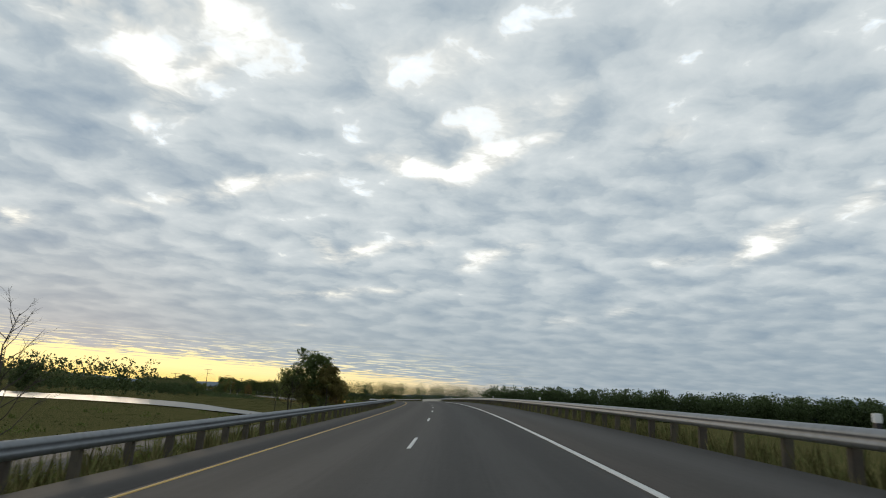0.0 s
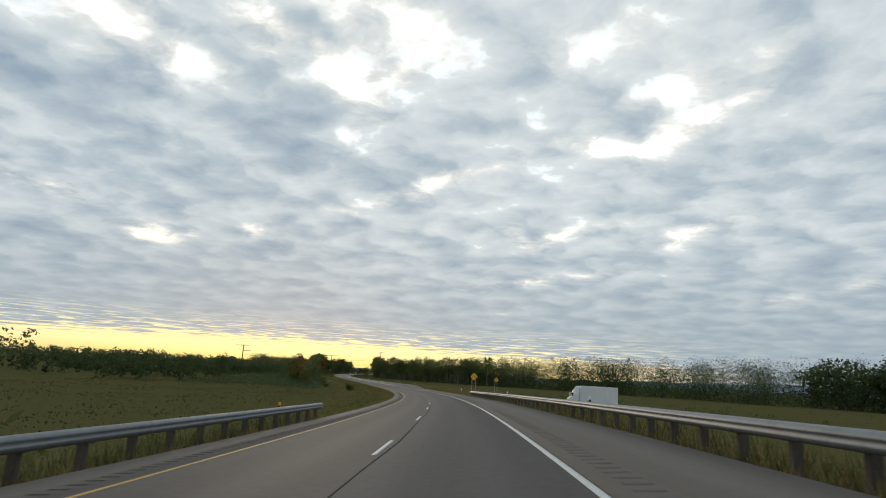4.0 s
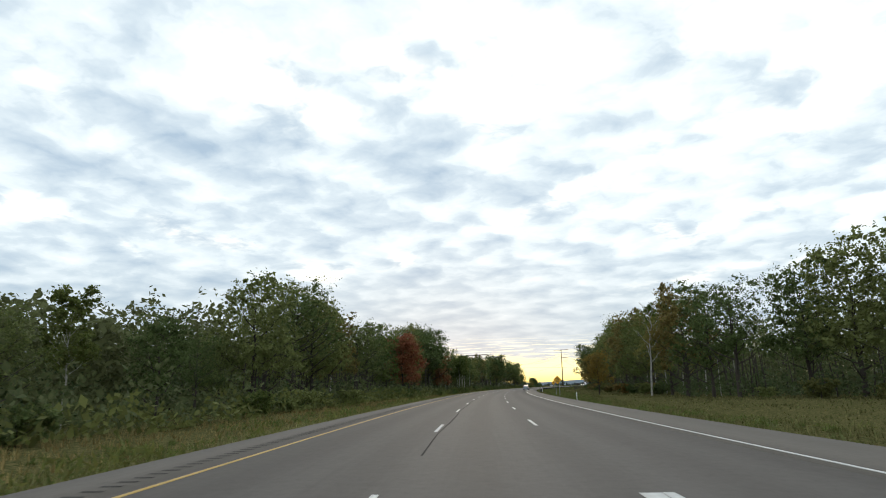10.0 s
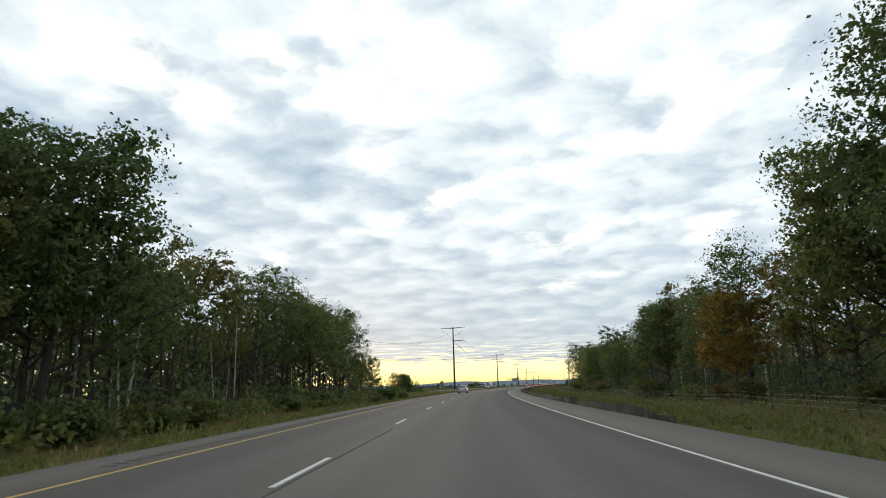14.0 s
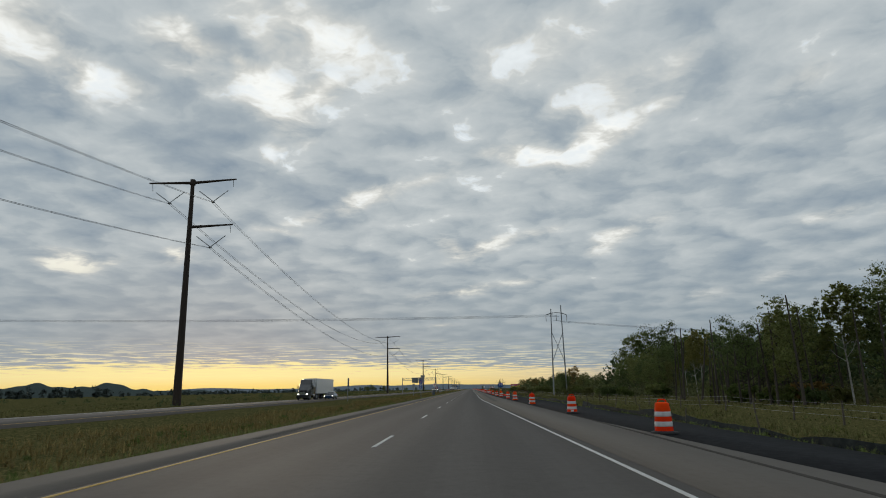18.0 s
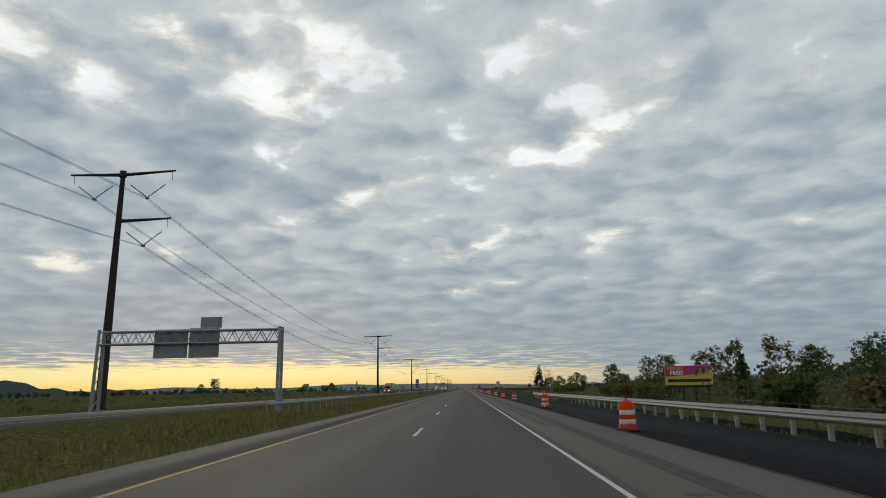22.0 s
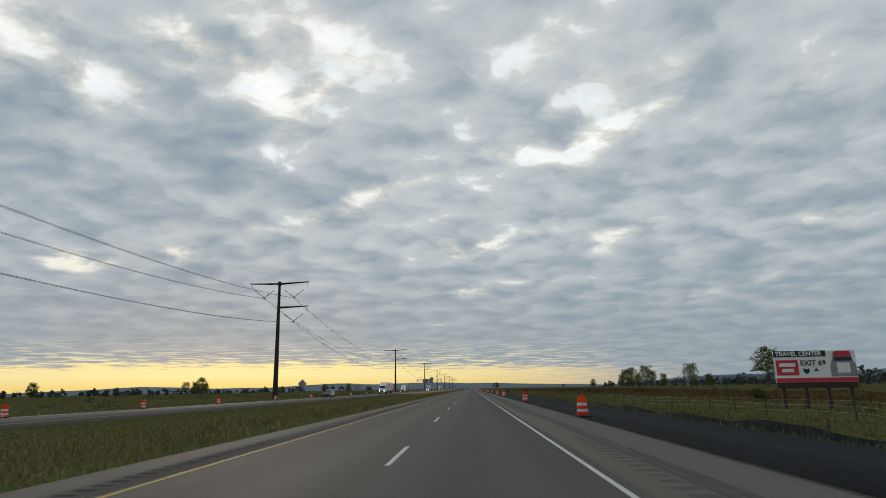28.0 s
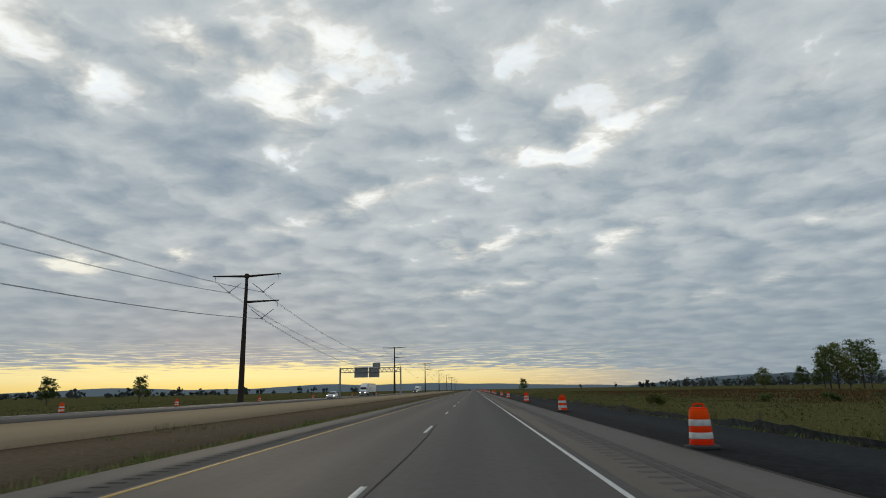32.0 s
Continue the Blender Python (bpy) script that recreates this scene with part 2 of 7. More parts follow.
    # haze low down
    sky = n.mix(n.span(dz, 0.24, 0.03, 0.0, 0.66), sky, n.mix(soft, (0.250, 0.315, 0.372), (0.300, 0.355, 0.398)))
    # the clear yellow band along the horizon and the streaks of lit cloud over it
    level = n.add("ShaderNodeCombineXYZ")
    n.put(level.inputs[0], n.math("MULTIPLY", n.math("ARCTAN2", dx, dy), 4.5))
    n.put(level.inputs[1], n.math("MULTIPLY", dz, 95.0))
    bars = n.noise(level.outputs[0], 1.0, 4.0, 0.6, 0.4)
    streak = n.math("MULTIPLY", n.span(bars, 0.50, 0.61), n.math("MULTIPLY", n.span(dz, 0.085, 0.03), n.span(soft, 0.25, 0.85)))
    sky = n.mix(n.math("MULTIPLY", streak, 0.9), sky, (1.08, 0.96, 0.58))
    reach = n.math("DIVIDE", dz, n.math("MULTIPLY_ADD", soft, 0.025, 0.013))
    band = n.span(n.math("SUBTRACT", n.math("ADD", bars, 0.20), n.math("MULTIPLY", reach, 0.62)), -0.09, 0.12)
    band = n.math("MULTIPLY", band, n.math("MULTIPLY", n.span(wide, 0.48, 0.88), 0.95))
    low = n.span(dz, 0.026, 0.004)
    sky = n.mix(band, sky, n.mix(soft, (0.78, 0.52, 0.34), n.mix(low, (1.08, 0.93, 0.42), (1.0, 0.76, 0.22))))
    air = n.add("ShaderNodeTexSky")
    air.sky_type, air.sun_disc = "NISHITA", False
    air.sun_elevation, air.sun_rotation = radians(2.0), radians(-GLOW)
    sky = n.mix(0.004, sky, air.outputs[0], "ADD")
    bg = n.add("ShaderNodeBackground")
    n.put(bg.inputs[0], sky)
    bg.inputs[1].default_value = 1.0
    n.put(n.add("ShaderNodeOutputWorld").inputs[0], bg.outputs[0])


build_world()
sun = new("sun", bpy.data.lights.new("sun", "SUN"))
sun.data.energy, sun.data.angle, sun.data.color = 0.5, radians(14), (1.0, 0.80, 0.58)
_g = radians(GLOW)
sun.matrix_world = look((0, 0, 0), (math.sin(_g) * 0.99, -math.cos(_g) * 0.99, -0.10))


# ---------------------------------------------------------------- materials
def material(name, colour, rough=0.8, metal=0.0, spot=0.0, scale=1.0, second=None, amount=0.5, grain=0.0, grain_scale=20.0,
             bump=0.0, vary=0.0, islands=0.0, coat=0.0, spec=0.5):
    """A plain surface with blotches (towards the second colour), grain, relief and variation from piece to piece."""
    m = bpy.data.materials.new(name)
    m.use_nodes = True
    n = Nodes(m.node_tree)
    b = n.tree.nodes["Principled BSDF"]
    where = n.vec("SCALE", n.add("ShaderNodeNewGeometry").outputs["Position"], scale=1.0 / K)
    c = (*colour, 1)
    out = None
    if second:
        f = n.span(n.noise(where, scale, 6.0, 0.6), 0.5 - 0.25 * amount, 0.5 + 0.4 * amount)
        out = n.mix(f, colour, second)
    if grain:
        g = n.noise(where, grain_scale, 3.0, 0.7)
        out = n.mix(1.0, out if out else colour, n.mix(g, (1 - grain,) * 3, (1 + grain,) * 3), "MULTIPLY")
    if vary or islands:
        hsv = n.add("ShaderNodeHueSaturation")
        n.put(hsv.inputs["Color"], out if out else c)
        r = n.add("ShaderNodeObjectInfo").outputs["Random"]
        i = n.add("ShaderNodeNewGeometry").outputs["Random Per Island"]
        v = n.math("ADD", n.math("MULTIPLY", n.math("SUBTRACT", r, 0.5), vary * 2), n.math("MULTIPLY", n.math("SUBTRACT", i, 0.5), islands * 2))
        n.put(hsv.inputs["Value"], n.math("ADD", 1.0, v))
        n.put(hsv.inputs["Hue"], n.math("ADD", 0.5, n.math("MULTIPLY", n.math("SUBTRACT", r, 0.5), vary * 0.12)))
        out = hsv.outputs[0]
    n.put(b.inputs["Base Color"], out if out else c)
    b.inputs["Roughness"].default_value = rough
    b.inputs["Metallic"].default_value = metal
    b.inputs["Specular IOR Level"].default_value = spec
    b.inputs["Coat Weight"].default_value = coat
    if bump:
        bp = n.add("ShaderNodeBump")
        bp.inputs["Strength"].default_value = bump
        bp.inputs["Distance"].default_value = 0.02 * K
        n.put(bp.inputs["Height"], n.noise(where, grain_scale, 4.0, 0.7))
        n.put(b.inputs["Normal"], bp.outputs[0])
    return m


def leaf_material(name, colour, second, vary=0.2):
    """Leaves: two colours by tree and by spray, a little light through them."""
    m = bpy.data.materials.new(name)
    m.use_nodes = True
    n = Nodes(m.node_tree)
    b = n.tree.nodes["Principled BSDF"]
    where = n.vec("SCALE", n.add("ShaderNodeNewGeometry").outputs["Position"], scale=1.0 / K)
    i = n.add("ShaderNodeNewGeometry").outputs["Random Per Island"]
    r = n.add("ShaderNodeObjectInfo").outputs["Random"]
    f = n.math("ADD", n.math("MULTIPLY", n.noise(where, 0.35, 3.0), 0.9), n.math("MULTIPLY", n.math("SUBTRACT", r, 0.5), 0.7))
    col = n.mix(n.span(f, 0.3, 0.7), colour, second)
    hsv = n.add("ShaderNodeHueSaturation")
    n.put(hsv.inputs["Color"], col)
    n.put(hsv.inputs["Value"], n.math("ADD", n.math("MULTIPLY", i, 0.7), n.math("ADD", 0.80, n.math("MULTIPLY", n.math("SUBTRACT", r, 0.5), vary))))
    n.put(b.inputs["Base Color"], hsv.outputs[0])
    b.inputs["Roughness"].default_value = 0.65
    b.inputs["Specular IOR Level"].default_value = 0.12
    through_leaf = n.add("ShaderNodeBsdfTranslucent")
    n.put(through_leaf.inputs[0], hsv.outputs[0])
    both = n.add("ShaderNodeMixShader")
    both.inputs[0].default_value = 0.42
    n.put(both.inputs[1], b.outputs[0])
    n.put(both.inputs[2], through_leaf.outputs[0])
    n.put(n.tree.nodes["Material Output"].inputs[0], both.outputs[0])
    return m


def road_material(name, colour, second, worn):
    """Asphalt whose blotches run along the lanes; its map holds metres across and along the road."""
    m = material(name, colour, 0.85, scale=0.35, second=second, amount=0.9, grain=0.35, grain_scale=28, bump=0.35, spec=0.12)
    n = Nodes(m.node_tree)
    b = n.tree.nodes["Principled BSDF"]
    base = b.inputs["Base Color"].links[0].from_socket
    uv = n.add("ShaderNodeUVMap").outputs[0]
    part_of = n.add("ShaderNodeSeparateXYZ")
    n.put(part_of.inputs[0], uv)
    across, along = part_of.outputs[0], part_of.outputs[1]
    waves = n.math("SINE", n.math("MULTIPLY", n.math("ADD", across, 0.95), 2 * math.pi / 1.83))
    flat = n.add("ShaderNodeCombineXYZ")
    n.put(flat.inputs[0], n.math("MULTIPLY", across, 1.6))
    n.put(flat.inputs[1], n.math("MULTIPLY", along, 0.035))
    streaks = n.noise(flat.outputs[0], 1.0, 5.0, 0.6)
    f = n.math("ADD", n.math("MULTIPLY", n.math("MULTIPLY_ADD", waves, 0.5, 0.5), 0.55), n.math("MULTIPLY", streaks, 0.9))
    worn_c = n.mix(n.span(f, 0.35, 1.05), (1.0, 1.0, 1.0), worn)
    n.put(b.inputs["Base Color"], n.mix(1.0, base, worn_c, "MULTIPLY"))
    return m


M = {}
M["asphalt"] = road_material("asphalt", (0.126, 0.114, 0.104), (0.110, 0.100, 0.092), (0.87, 0.865, 0.86))
M["old_asphalt"] = road_material("old_asphalt", (0.084, 0.078, 0.073), (0.066, 0.062, 0.059), (0.80, 0.80, 0.80))
M["shoulder"] = road_material("shoulder_asphalt", (0.150, 0.135, 0.119), (0.124, 0.112, 0.100), (0.86, 0.855, 0.85))
M["new_asphalt"] = material("new_asphalt", (0.0185, 0.0200, 0.0225), 0.9, scale=0.5, second=(0.024, 0.0255, 0.028), grain=0.4, grain_scale=30, bump=0.5, spec=0.04)
M["groove"] = material("rumble_groove", (0.098, 0.091, 0.084), 0.85, grain=0.3, grain_scale=28, spec=0.12)
M["wheel_track"] = material("wheel_track", (0.074, 0.069, 0.064), 0.8, scale=0.6, second=(0.090, 0.084, 0.079), grain=0.25, grain_scale=28, spec=0.12)
M["crack_seal"] = material("crack_seal", (0.080, 0.074, 0.068), 1.0, grain=0.3, grain_scale=12, spec=0.0)
M["dark_groove"] = material("dark_groove", (0.070, 0.066, 0.062), 1.0, grain=0.4, grain_scale=20, spec=0.0)
M["white_line"] = material("white_line", (0.62, 0.62, 0.60), 0.7, scale=3.0, second=(0.42, 0.41, 0.39), amount=0.8, grain=0.3, grain_scale=30)
M["yellow_line"] = material("yellow_line", (0.48, 0.30, 0.06), 0.7, scale=3.0, second=(0.36, 0.25, 0.09), amount=0.8, grain=0.3, grain_scale=30)
M["ground"] = material("meadow_ground", (0.064, 0.070, 0.029), 1.0, scale=0.05, second=(0.116, 0.094, 0.046), amount=0.8, grain=0.55, grain_scale=2.2, bump=0.6, spec=0.0)
_n = Nodes(M["ground"].node_tree)
_b = _n.tree.nodes["Principled BSDF"].inputs["Base Color"]
_w = _n.vec("SCALE", _n.add("ShaderNodeNewGeometry").outputs["Position"], scale=1.0 / K)
_t = _n.mix(_n.span(_n.noise(_w, 0.28, 5.0, 0.65), 0.32, 0.66), (0.62, 0.68, 0.6), (1.28, 1.22, 1.15))
_n.put(_b, _n.mix(1.0, _b.links[0].from_socket, _t, "MULTIPLY"))
M["grass"] = material("grass", (0.160, 0.172, 0.068), 0.9, scale=0.06, second=(0.300, 0.240, 0.118), amount=0.7, islands=0.35, spec=0.0)
M["low_grass"] = material("low_green_grass", (0.104, 0.120, 0.043), 0.9, scale=0.07, second=(0.196, 0.156, 0.074), amount=0.7, islands=0.35, spec=0.0)
M["fresh_grass"] = material("fresh_green_grass", (0.135, 0.190, 0.050), 0.9, scale=0.08, second=(0.170, 0.190, 0.070), amount=0.7, islands=0.35, spec=0.0)
M["green_grass"] = material("green_meadow_grass", (0.056, 0.074, 0.026), 0.9, scale=0.05, second=(0.092, 0.090, 0.038), amount=0.7, islands=0.35, spec=0.0)
M["dry_grass"] = material("dry_grass", (0.250, 0.180, 0.074), 0.9, scale=0.08, second=(0.165, 0.150, 0.058), amount=0.7, islands=0.35, spec=0.0)
M["weeds"] = leaf_material("weeds", (0.078, 0.111, 0.029), (0.117, 0.124, 0.039))
M["seed_weeds"] = leaf_material("seed_weeds", (0.185, 0.150, 0.068), (0.115, 0.130, 0.050))
M["dirt"] = material("bare_dirt", (0.150, 0.115, 0.080), 1.0, scale=0.5, second=(0.085, 0.065, 0.048), grain=0.4, grain_scale=4, bump=0.8, spec=0.0)
M["sand"] = material("sand_shoulder", (0.34, 0.27, 0.18), 1.0, scale=0.4, second=(0.27, 0.21, 0.14), grain=0.3, grain_scale=8, bump=0.5, spec=0.0)
M["steel"] = material("galvanised_steel", (0.20, 0.215, 0.23), 0.55, 0.4, scale=1.5, second=(0.15, 0.16, 0.17), grain=0.15, grain_scale=12, vary=0.06)
M["zinc"] = material("dull_zinc", (0.30, 0.31, 0.32), 0.6, 0.4, scale=1.0, second=(0.24, 0.25, 0.26), vary=0.05)
M["rust"] = material("weathered_steel", (0.030, 0.022, 0.018), 0.85, 0.2, scale=0.6, second=(0.045, 0.030, 0.022), amount=0.8)
M["post_wood"] = material("post_wood", (0.085, 0.070, 0.052), 0.9, scale=2.0, second=(0.055, 0.046, 0.038), grain=0.3, grain_scale=20, vary=0.2)
M["concrete"] = material("concrete", (0.37, 0.37, 0.33), 0.85, scale=0.5, second=(0.27, 0.275, 0.245), amount=0.8, grain=0.2, grain_scale=10, bump=0.3)
M["bark"] = material("bark", (0.060, 0.048, 0.038), 0.95, scale=2.5, second=(0.032, 0.027, 0.022), grain=0.4, grain_scale=14, bump=0.6, vary=0.2)
M["birch"] = material("birch_bark", (0.42, 0.40, 0.36), 0.8, scale=3.0, second=(0.16, 0.15, 0.13), amount=0.5, grain=0.3, grain_scale=9)
M["leaf"] = leaf_material("oak_leaves", (0.082, 0.112, 0.038), (0.132, 0.148, 0.050))
M["leaf_light"] = leaf_material("light_green_leaves", (0.101, 0.129, 0.036), (0.147, 0.140, 0.042))
M["leaf_brown"] = leaf_material("turning_leaves", (0.118, 0.122, 0.040), (0.175, 0.118, 0.040))
M["leaf_red"] = leaf_material("red_leaves", (0.228, 0.074, 0.041), (0.180, 0.090, 0.041))
M["leaf_orange"] = leaf_material("orange_leaves", (0.215, 0.135, 0.030), (0.135, 0.130, 0.036))
M["far_wood"] = leaf_material("far_wood", (0.062, 0.088, 0.036), (0.100, 0.110, 0.048))
# distance haze is painted into these bluish leaves; no haze fills the air
M["haze_tinted_wood"] = leaf_material("haze_tinted_wood", (0.055, 0.072, 0.068), (0.070, 0.082, 0.074), 0.1)
# ridge colour with the air's blue haze painted in
M["hill"] = material("haze_tinted_hill", (0.115, 0.140, 0.160), 1.0, scale=0.02, second=(0.095, 0.120, 0.138), grain=0.2, grain_scale=0.08, spec=0.0)
M["wood_hill"] = material("wooded_hill", (0.058, 0.076, 0.074), 1.0, scale=0.03, second=(0.072, 0.090, 0.086), grain=0.5, grain_scale=0.12, spec=0.0)
M["crop"] = material("brown_crop", (0.105, 0.066, 0.034), 1.0, scale=0.02, second=(0.135, 0.085, 0.042), islands=0.3, spec=0.0)
# paler and bluer still: more distance haze painted into the colour
M["far_hill"] = material("far_haze_tinted_hill", (0.17, 0.205, 0.235), 1.0, scale=0.02, second=(0.15, 0.185, 0.215), grain=0.1, grain_scale=0.05, spec=0.0)
M["water"] = material("river_water", (0.03, 0.035, 0.03), 0.34, spec=0.3, grain=0.2, grain_scale=0.6, bump=0.6)
M["orange"] = material("drum_orange", (0.86, 0.052, 0.005), 0.65, scale=3.0, second=(0.70, 0.045, 0.006), spec=0.06, grain=0.15, grain_scale=10, vary=0.08)
M["reflective"] = material("reflective_white", (0.66, 0.66, 0.66), 0.5, scale=5.0, second=(0.45, 0.44, 0.42), grain=0.15, grain_scale=14, vary=0.06)
M["rubber"] = material("black_rubber", (0.022, 0.022, 0.024), 0.85, grain=0.3, grain_scale=12)
M["silt"] = material("silt_fence_cloth", (0.014, 0.018, 0.020), 0.8, scale=1.2, second=(0.03, 0.036, 0.034), grain=0.3, grain_scale=6, spec=0.05)
M["sign_yellow"] = material("sign_yellow", (0.80, 0.40, 0.02), 0.45, grain=0.06, grain_scale=8)
M["sign_blue"] = material("sign_blue", (0.012, 0.075, 0.29), 0.45, grain=0.08, grain_scale=8)
M["sign_white"] = material("sign_white", (0.74, 0.74, 0.72), 0.5, grain=0.06, grain_scale=6)
M["sign_black"] = material("sign_black", (0.015, 0.015, 0.016), 0.5)
M["sign_red"] = material("sign_red", (0.52, 0.025, 0.04), 0.5)
M["sign_back"] = material("sign_back", (0.30, 0.31, 0.32), 0.5, 0.5, scale=1.0, second=(0.24, 0.25, 0.26))
M["pink"] = material("billboard_pink", (0.42, 0.035, 0.16), 0.5)
M["mustard"] = material("billboard_yellow", (0.62, 0.46, 0.05), 0.5)
M["brown_board"] = material("brown_board", (0.040, 0.022, 0.016), 0.8, scale=1.0, second=(0.028, 0.017, 0.013), grain=0.25, grain_scale=6)
M["plastic_grey"] = material("portable_toilet_grey", (0.075, 0.088, 0.105), 0.5, grain=0.1, grain_scale=5)
M["paint_white"] = material("trailer_white", (0.68, 0.69, 0.70), 0.35, scale=0.6, second=(0.58, 0.59, 0.60), coat=0.2)
M["paint_black"] = material("cab_black", (0.012, 0.012, 0.014), 0.25, coat=0.6)
M["paint_blue"] = material("car_blue", (0.020, 0.050, 0.11), 0.25, metal=0.3, coat=0.8)
M["paint_silver"] = material("car_silver", (0.42, 0.47, 0.53), 0.3, metal=0.5, coat=0.8)
M["paint_dark"] = material("car_dark", (0.030, 0.034, 0.036), 0.25, metal=0.3, coat=0.8)
M["paint_red"] = material("car_red", (0.16, 0.02, 0.025), 0.25, metal=0.2, coat=0.8)
M["trailer_blue"] = material("trailer_blue", (0.03, 0.10, 0.24), 0.4, coat=0.2)
M["cab_pink"] = material("cab_wine", (0.22, 0.03, 0.06), 0.3, coat=0.6)
M["car_glass"] = material("dark_car_glass", (0.014, 0.018, 0.022), 0.05, spec=0.8)
M["tail_red"] = material("tail_lamp_red", (0.42, 0.012, 0.018), 0.2, coat=0.5)
M["chrome"] = material("chrome", (0.6, 0.6, 0.6), 0.15, 1.0)
M["cable"] = material("cable_grey", (0.05, 0.052, 0.056), 0.6, 0.4)
M["lamp_glow"] = bpy.data.materials.new("headlamp_glow")
M["lamp_glow"].use_nodes = True
_p = M["lamp_glow"].node_tree.nodes["Principled BSDF"]
_p.inputs["Emission Color"].default_value, _p.inputs["Emission Strength"].default_value = (1.0, 0.93, 0.78, 1), 4.0

# ---------------------------------------------------------------- mesh helpers
def mesh_of(name, verts, faces, mat):
    """A mesh from arrays in real metres; faces all of one size."""
    me = bpy.data.meshes.new(name)
    v = np.asarray(verts, dtype=np.float32) * K
    f = np.asarray(faces, dtype=np.int32)
    me.vertices.add(len(v))
    me.vertices.foreach_set("co", v.ravel())
    k = f.shape[1]
    me.loops.add(f.size)
    me.loops.foreach_set("vertex_index", f.ravel())
    me.polygons.add(len(f))
    me.polygons.foreach_set("loop_start", np.arange(0, f.size, k, dtype=np.int32))
    me.polygons.foreach_set("loop_total", np.full(len(f), k, dtype=np.int32))
    me.update(calc_edges=True)
    me.materials.append(mat)
    return me


def under(ob, parent):
    ob.parent = parent
    return ob


def solid(name, bm, mat, smooth=False):
    """Turns a bmesh in real metres into a mesh of the model."""
    bmesh.ops.scale(bm, vec=(K, K, K), verts=bm.verts)
    me = bpy.data.meshes.new(name)
    if smooth:
        for f in bm.faces:
            f.smooth = True
    bm.to_mesh(me)
    bm.free()
    me.materials.append(mat)
    return me


def part(name, bm, mat, parent, label="", smooth=False, m=None):
    ob = new(name, solid(name, bm, mat, smooth))
    ob.parent = parent
    if m is not None:
        ob.matrix_local = m
    return tagged(ob, label)


def thing(name, label, category, group="", m=None, kind=""):
    ob = new(name)
    ob.empty_display_size = 0.1
    if m is not None:
        ob.matrix_world = m
    return tagged(ob, label, category, group, kind)


def box(bm, x0, x1, y0, y1, z0, z1, bevel=0.0):
    r = bmesh.ops.create_cube(bm, size=1)
    bmesh.ops.scale(bm, vec=(x1 - x0, y1 - y0, z1 - z0), verts=r["verts"])
    bmesh.ops.translate(bm, vec=((x0 + x1) / 2, (y0 + y1) / 2, (z0 + z1) / 2), verts=r["verts"])
    if bevel:
        bmesh.ops.bevel(bm, geom=list({e for v in r["verts"] for e in v.link_edges}), offset=bevel, segments=2, affect="EDGES")
    return bm


def tube(bm, a, b, ra, rb, n=8):
    """A tapered bar from a to b."""
    a, b = Vector(a), Vector(b)
    r = bmesh.ops.create_cone(bm, cap_ends=True, segments=n, radius1=ra, radius2=max(rb, 0.001), depth=(b - a).length)
    bmesh.ops.transform(bm, matrix=Matrix.Translation((a + b) / 2) @ (b - a).to_track_quat("Z", "Y").to_matrix().to_4x4(), verts=r["verts"])
    return bm


def bx(*a, bevel=0.0):
    return box(bmesh.new(), *a, bevel=bevel)


def tb(*a, n=8):
    return tube(bmesh.new(), *a, n=n)


def outline(points, y0, y1):
    """A flat shape in x and z, given thickness in y."""
    bm = bmesh.new()
    f = bm.faces.new([bm.verts.new((x, y0, z)) for x, z in points])
    r = bmesh.ops.extrude_face_region(bm, geom=[f])
    bmesh.ops.translate(bm, vec=(0, y1 - y0, 0), verts=[v for v in r["geom"] if isinstance(v, bmesh.types.BMVert)])
    bmesh.ops.recalc_face_normals(bm, faces=bm.faces)
    return bm


def lathe(profile, n=20):
    """A turned shape from (radius, height) pairs."""
    bm = bmesh.new()
    rings = [[bm.verts.new((r * math.cos(2 * math.pi * i / n), r * math.sin(2 * math.pi * i / n), z)) for i in range(n)] for r, z in profile]
    for a, b in zip(rings, rings[1:]):
        for i in range(n):
            bm.faces.new((a[i], a[(i + 1) % n], b[(i + 1) % n], b[i]))
    for ring in (rings[0], rings[-1]):
        bm.faces.new(ring)
    bmesh.ops.recalc_face_normals(bm, faces=bm.faces)
    return bm


def wording(text, size, mat, parent, x, z, y, bold=0.0, flip=False):
    """Raised lettering facing -y (or +y), centred at x, z."""
    cu = bpy.data.curves.new("lettering", "FONT")
    cu.body, cu.size, cu.align_x, cu.align_y, cu.extrude, cu.offset = text, size * K, "CENTER", "CENTER", 0.004 * K, bold * K
    tmp = bpy.data.objects.new("lettering", cu)
    scene.collection.objects.link(tmp)
    me = bpy.data.meshes.new_from_object(tmp.evaluated_get(bpy.context.evaluated_depsgraph_get()))
    bpy.data.objects.remove(tmp)
    me.materials.clear()
    me.materials.append(mat)
    ob = new("lettering", me)
    ob.parent = parent
    ob.matrix_local = pose(x * K, y * K, z * K, 90, 0, 180 if flip else 0)
    return ob


def fn(v):
    """A number, or (place, value) pairs along the road -> a function of s."""
    if isinstance(v, (int, float)):
        return lambda s: np.full_like(np.asarray(s, float), v)
    return lambda s: np.interp(s, [a for a, b in v], [b for a, b in v])


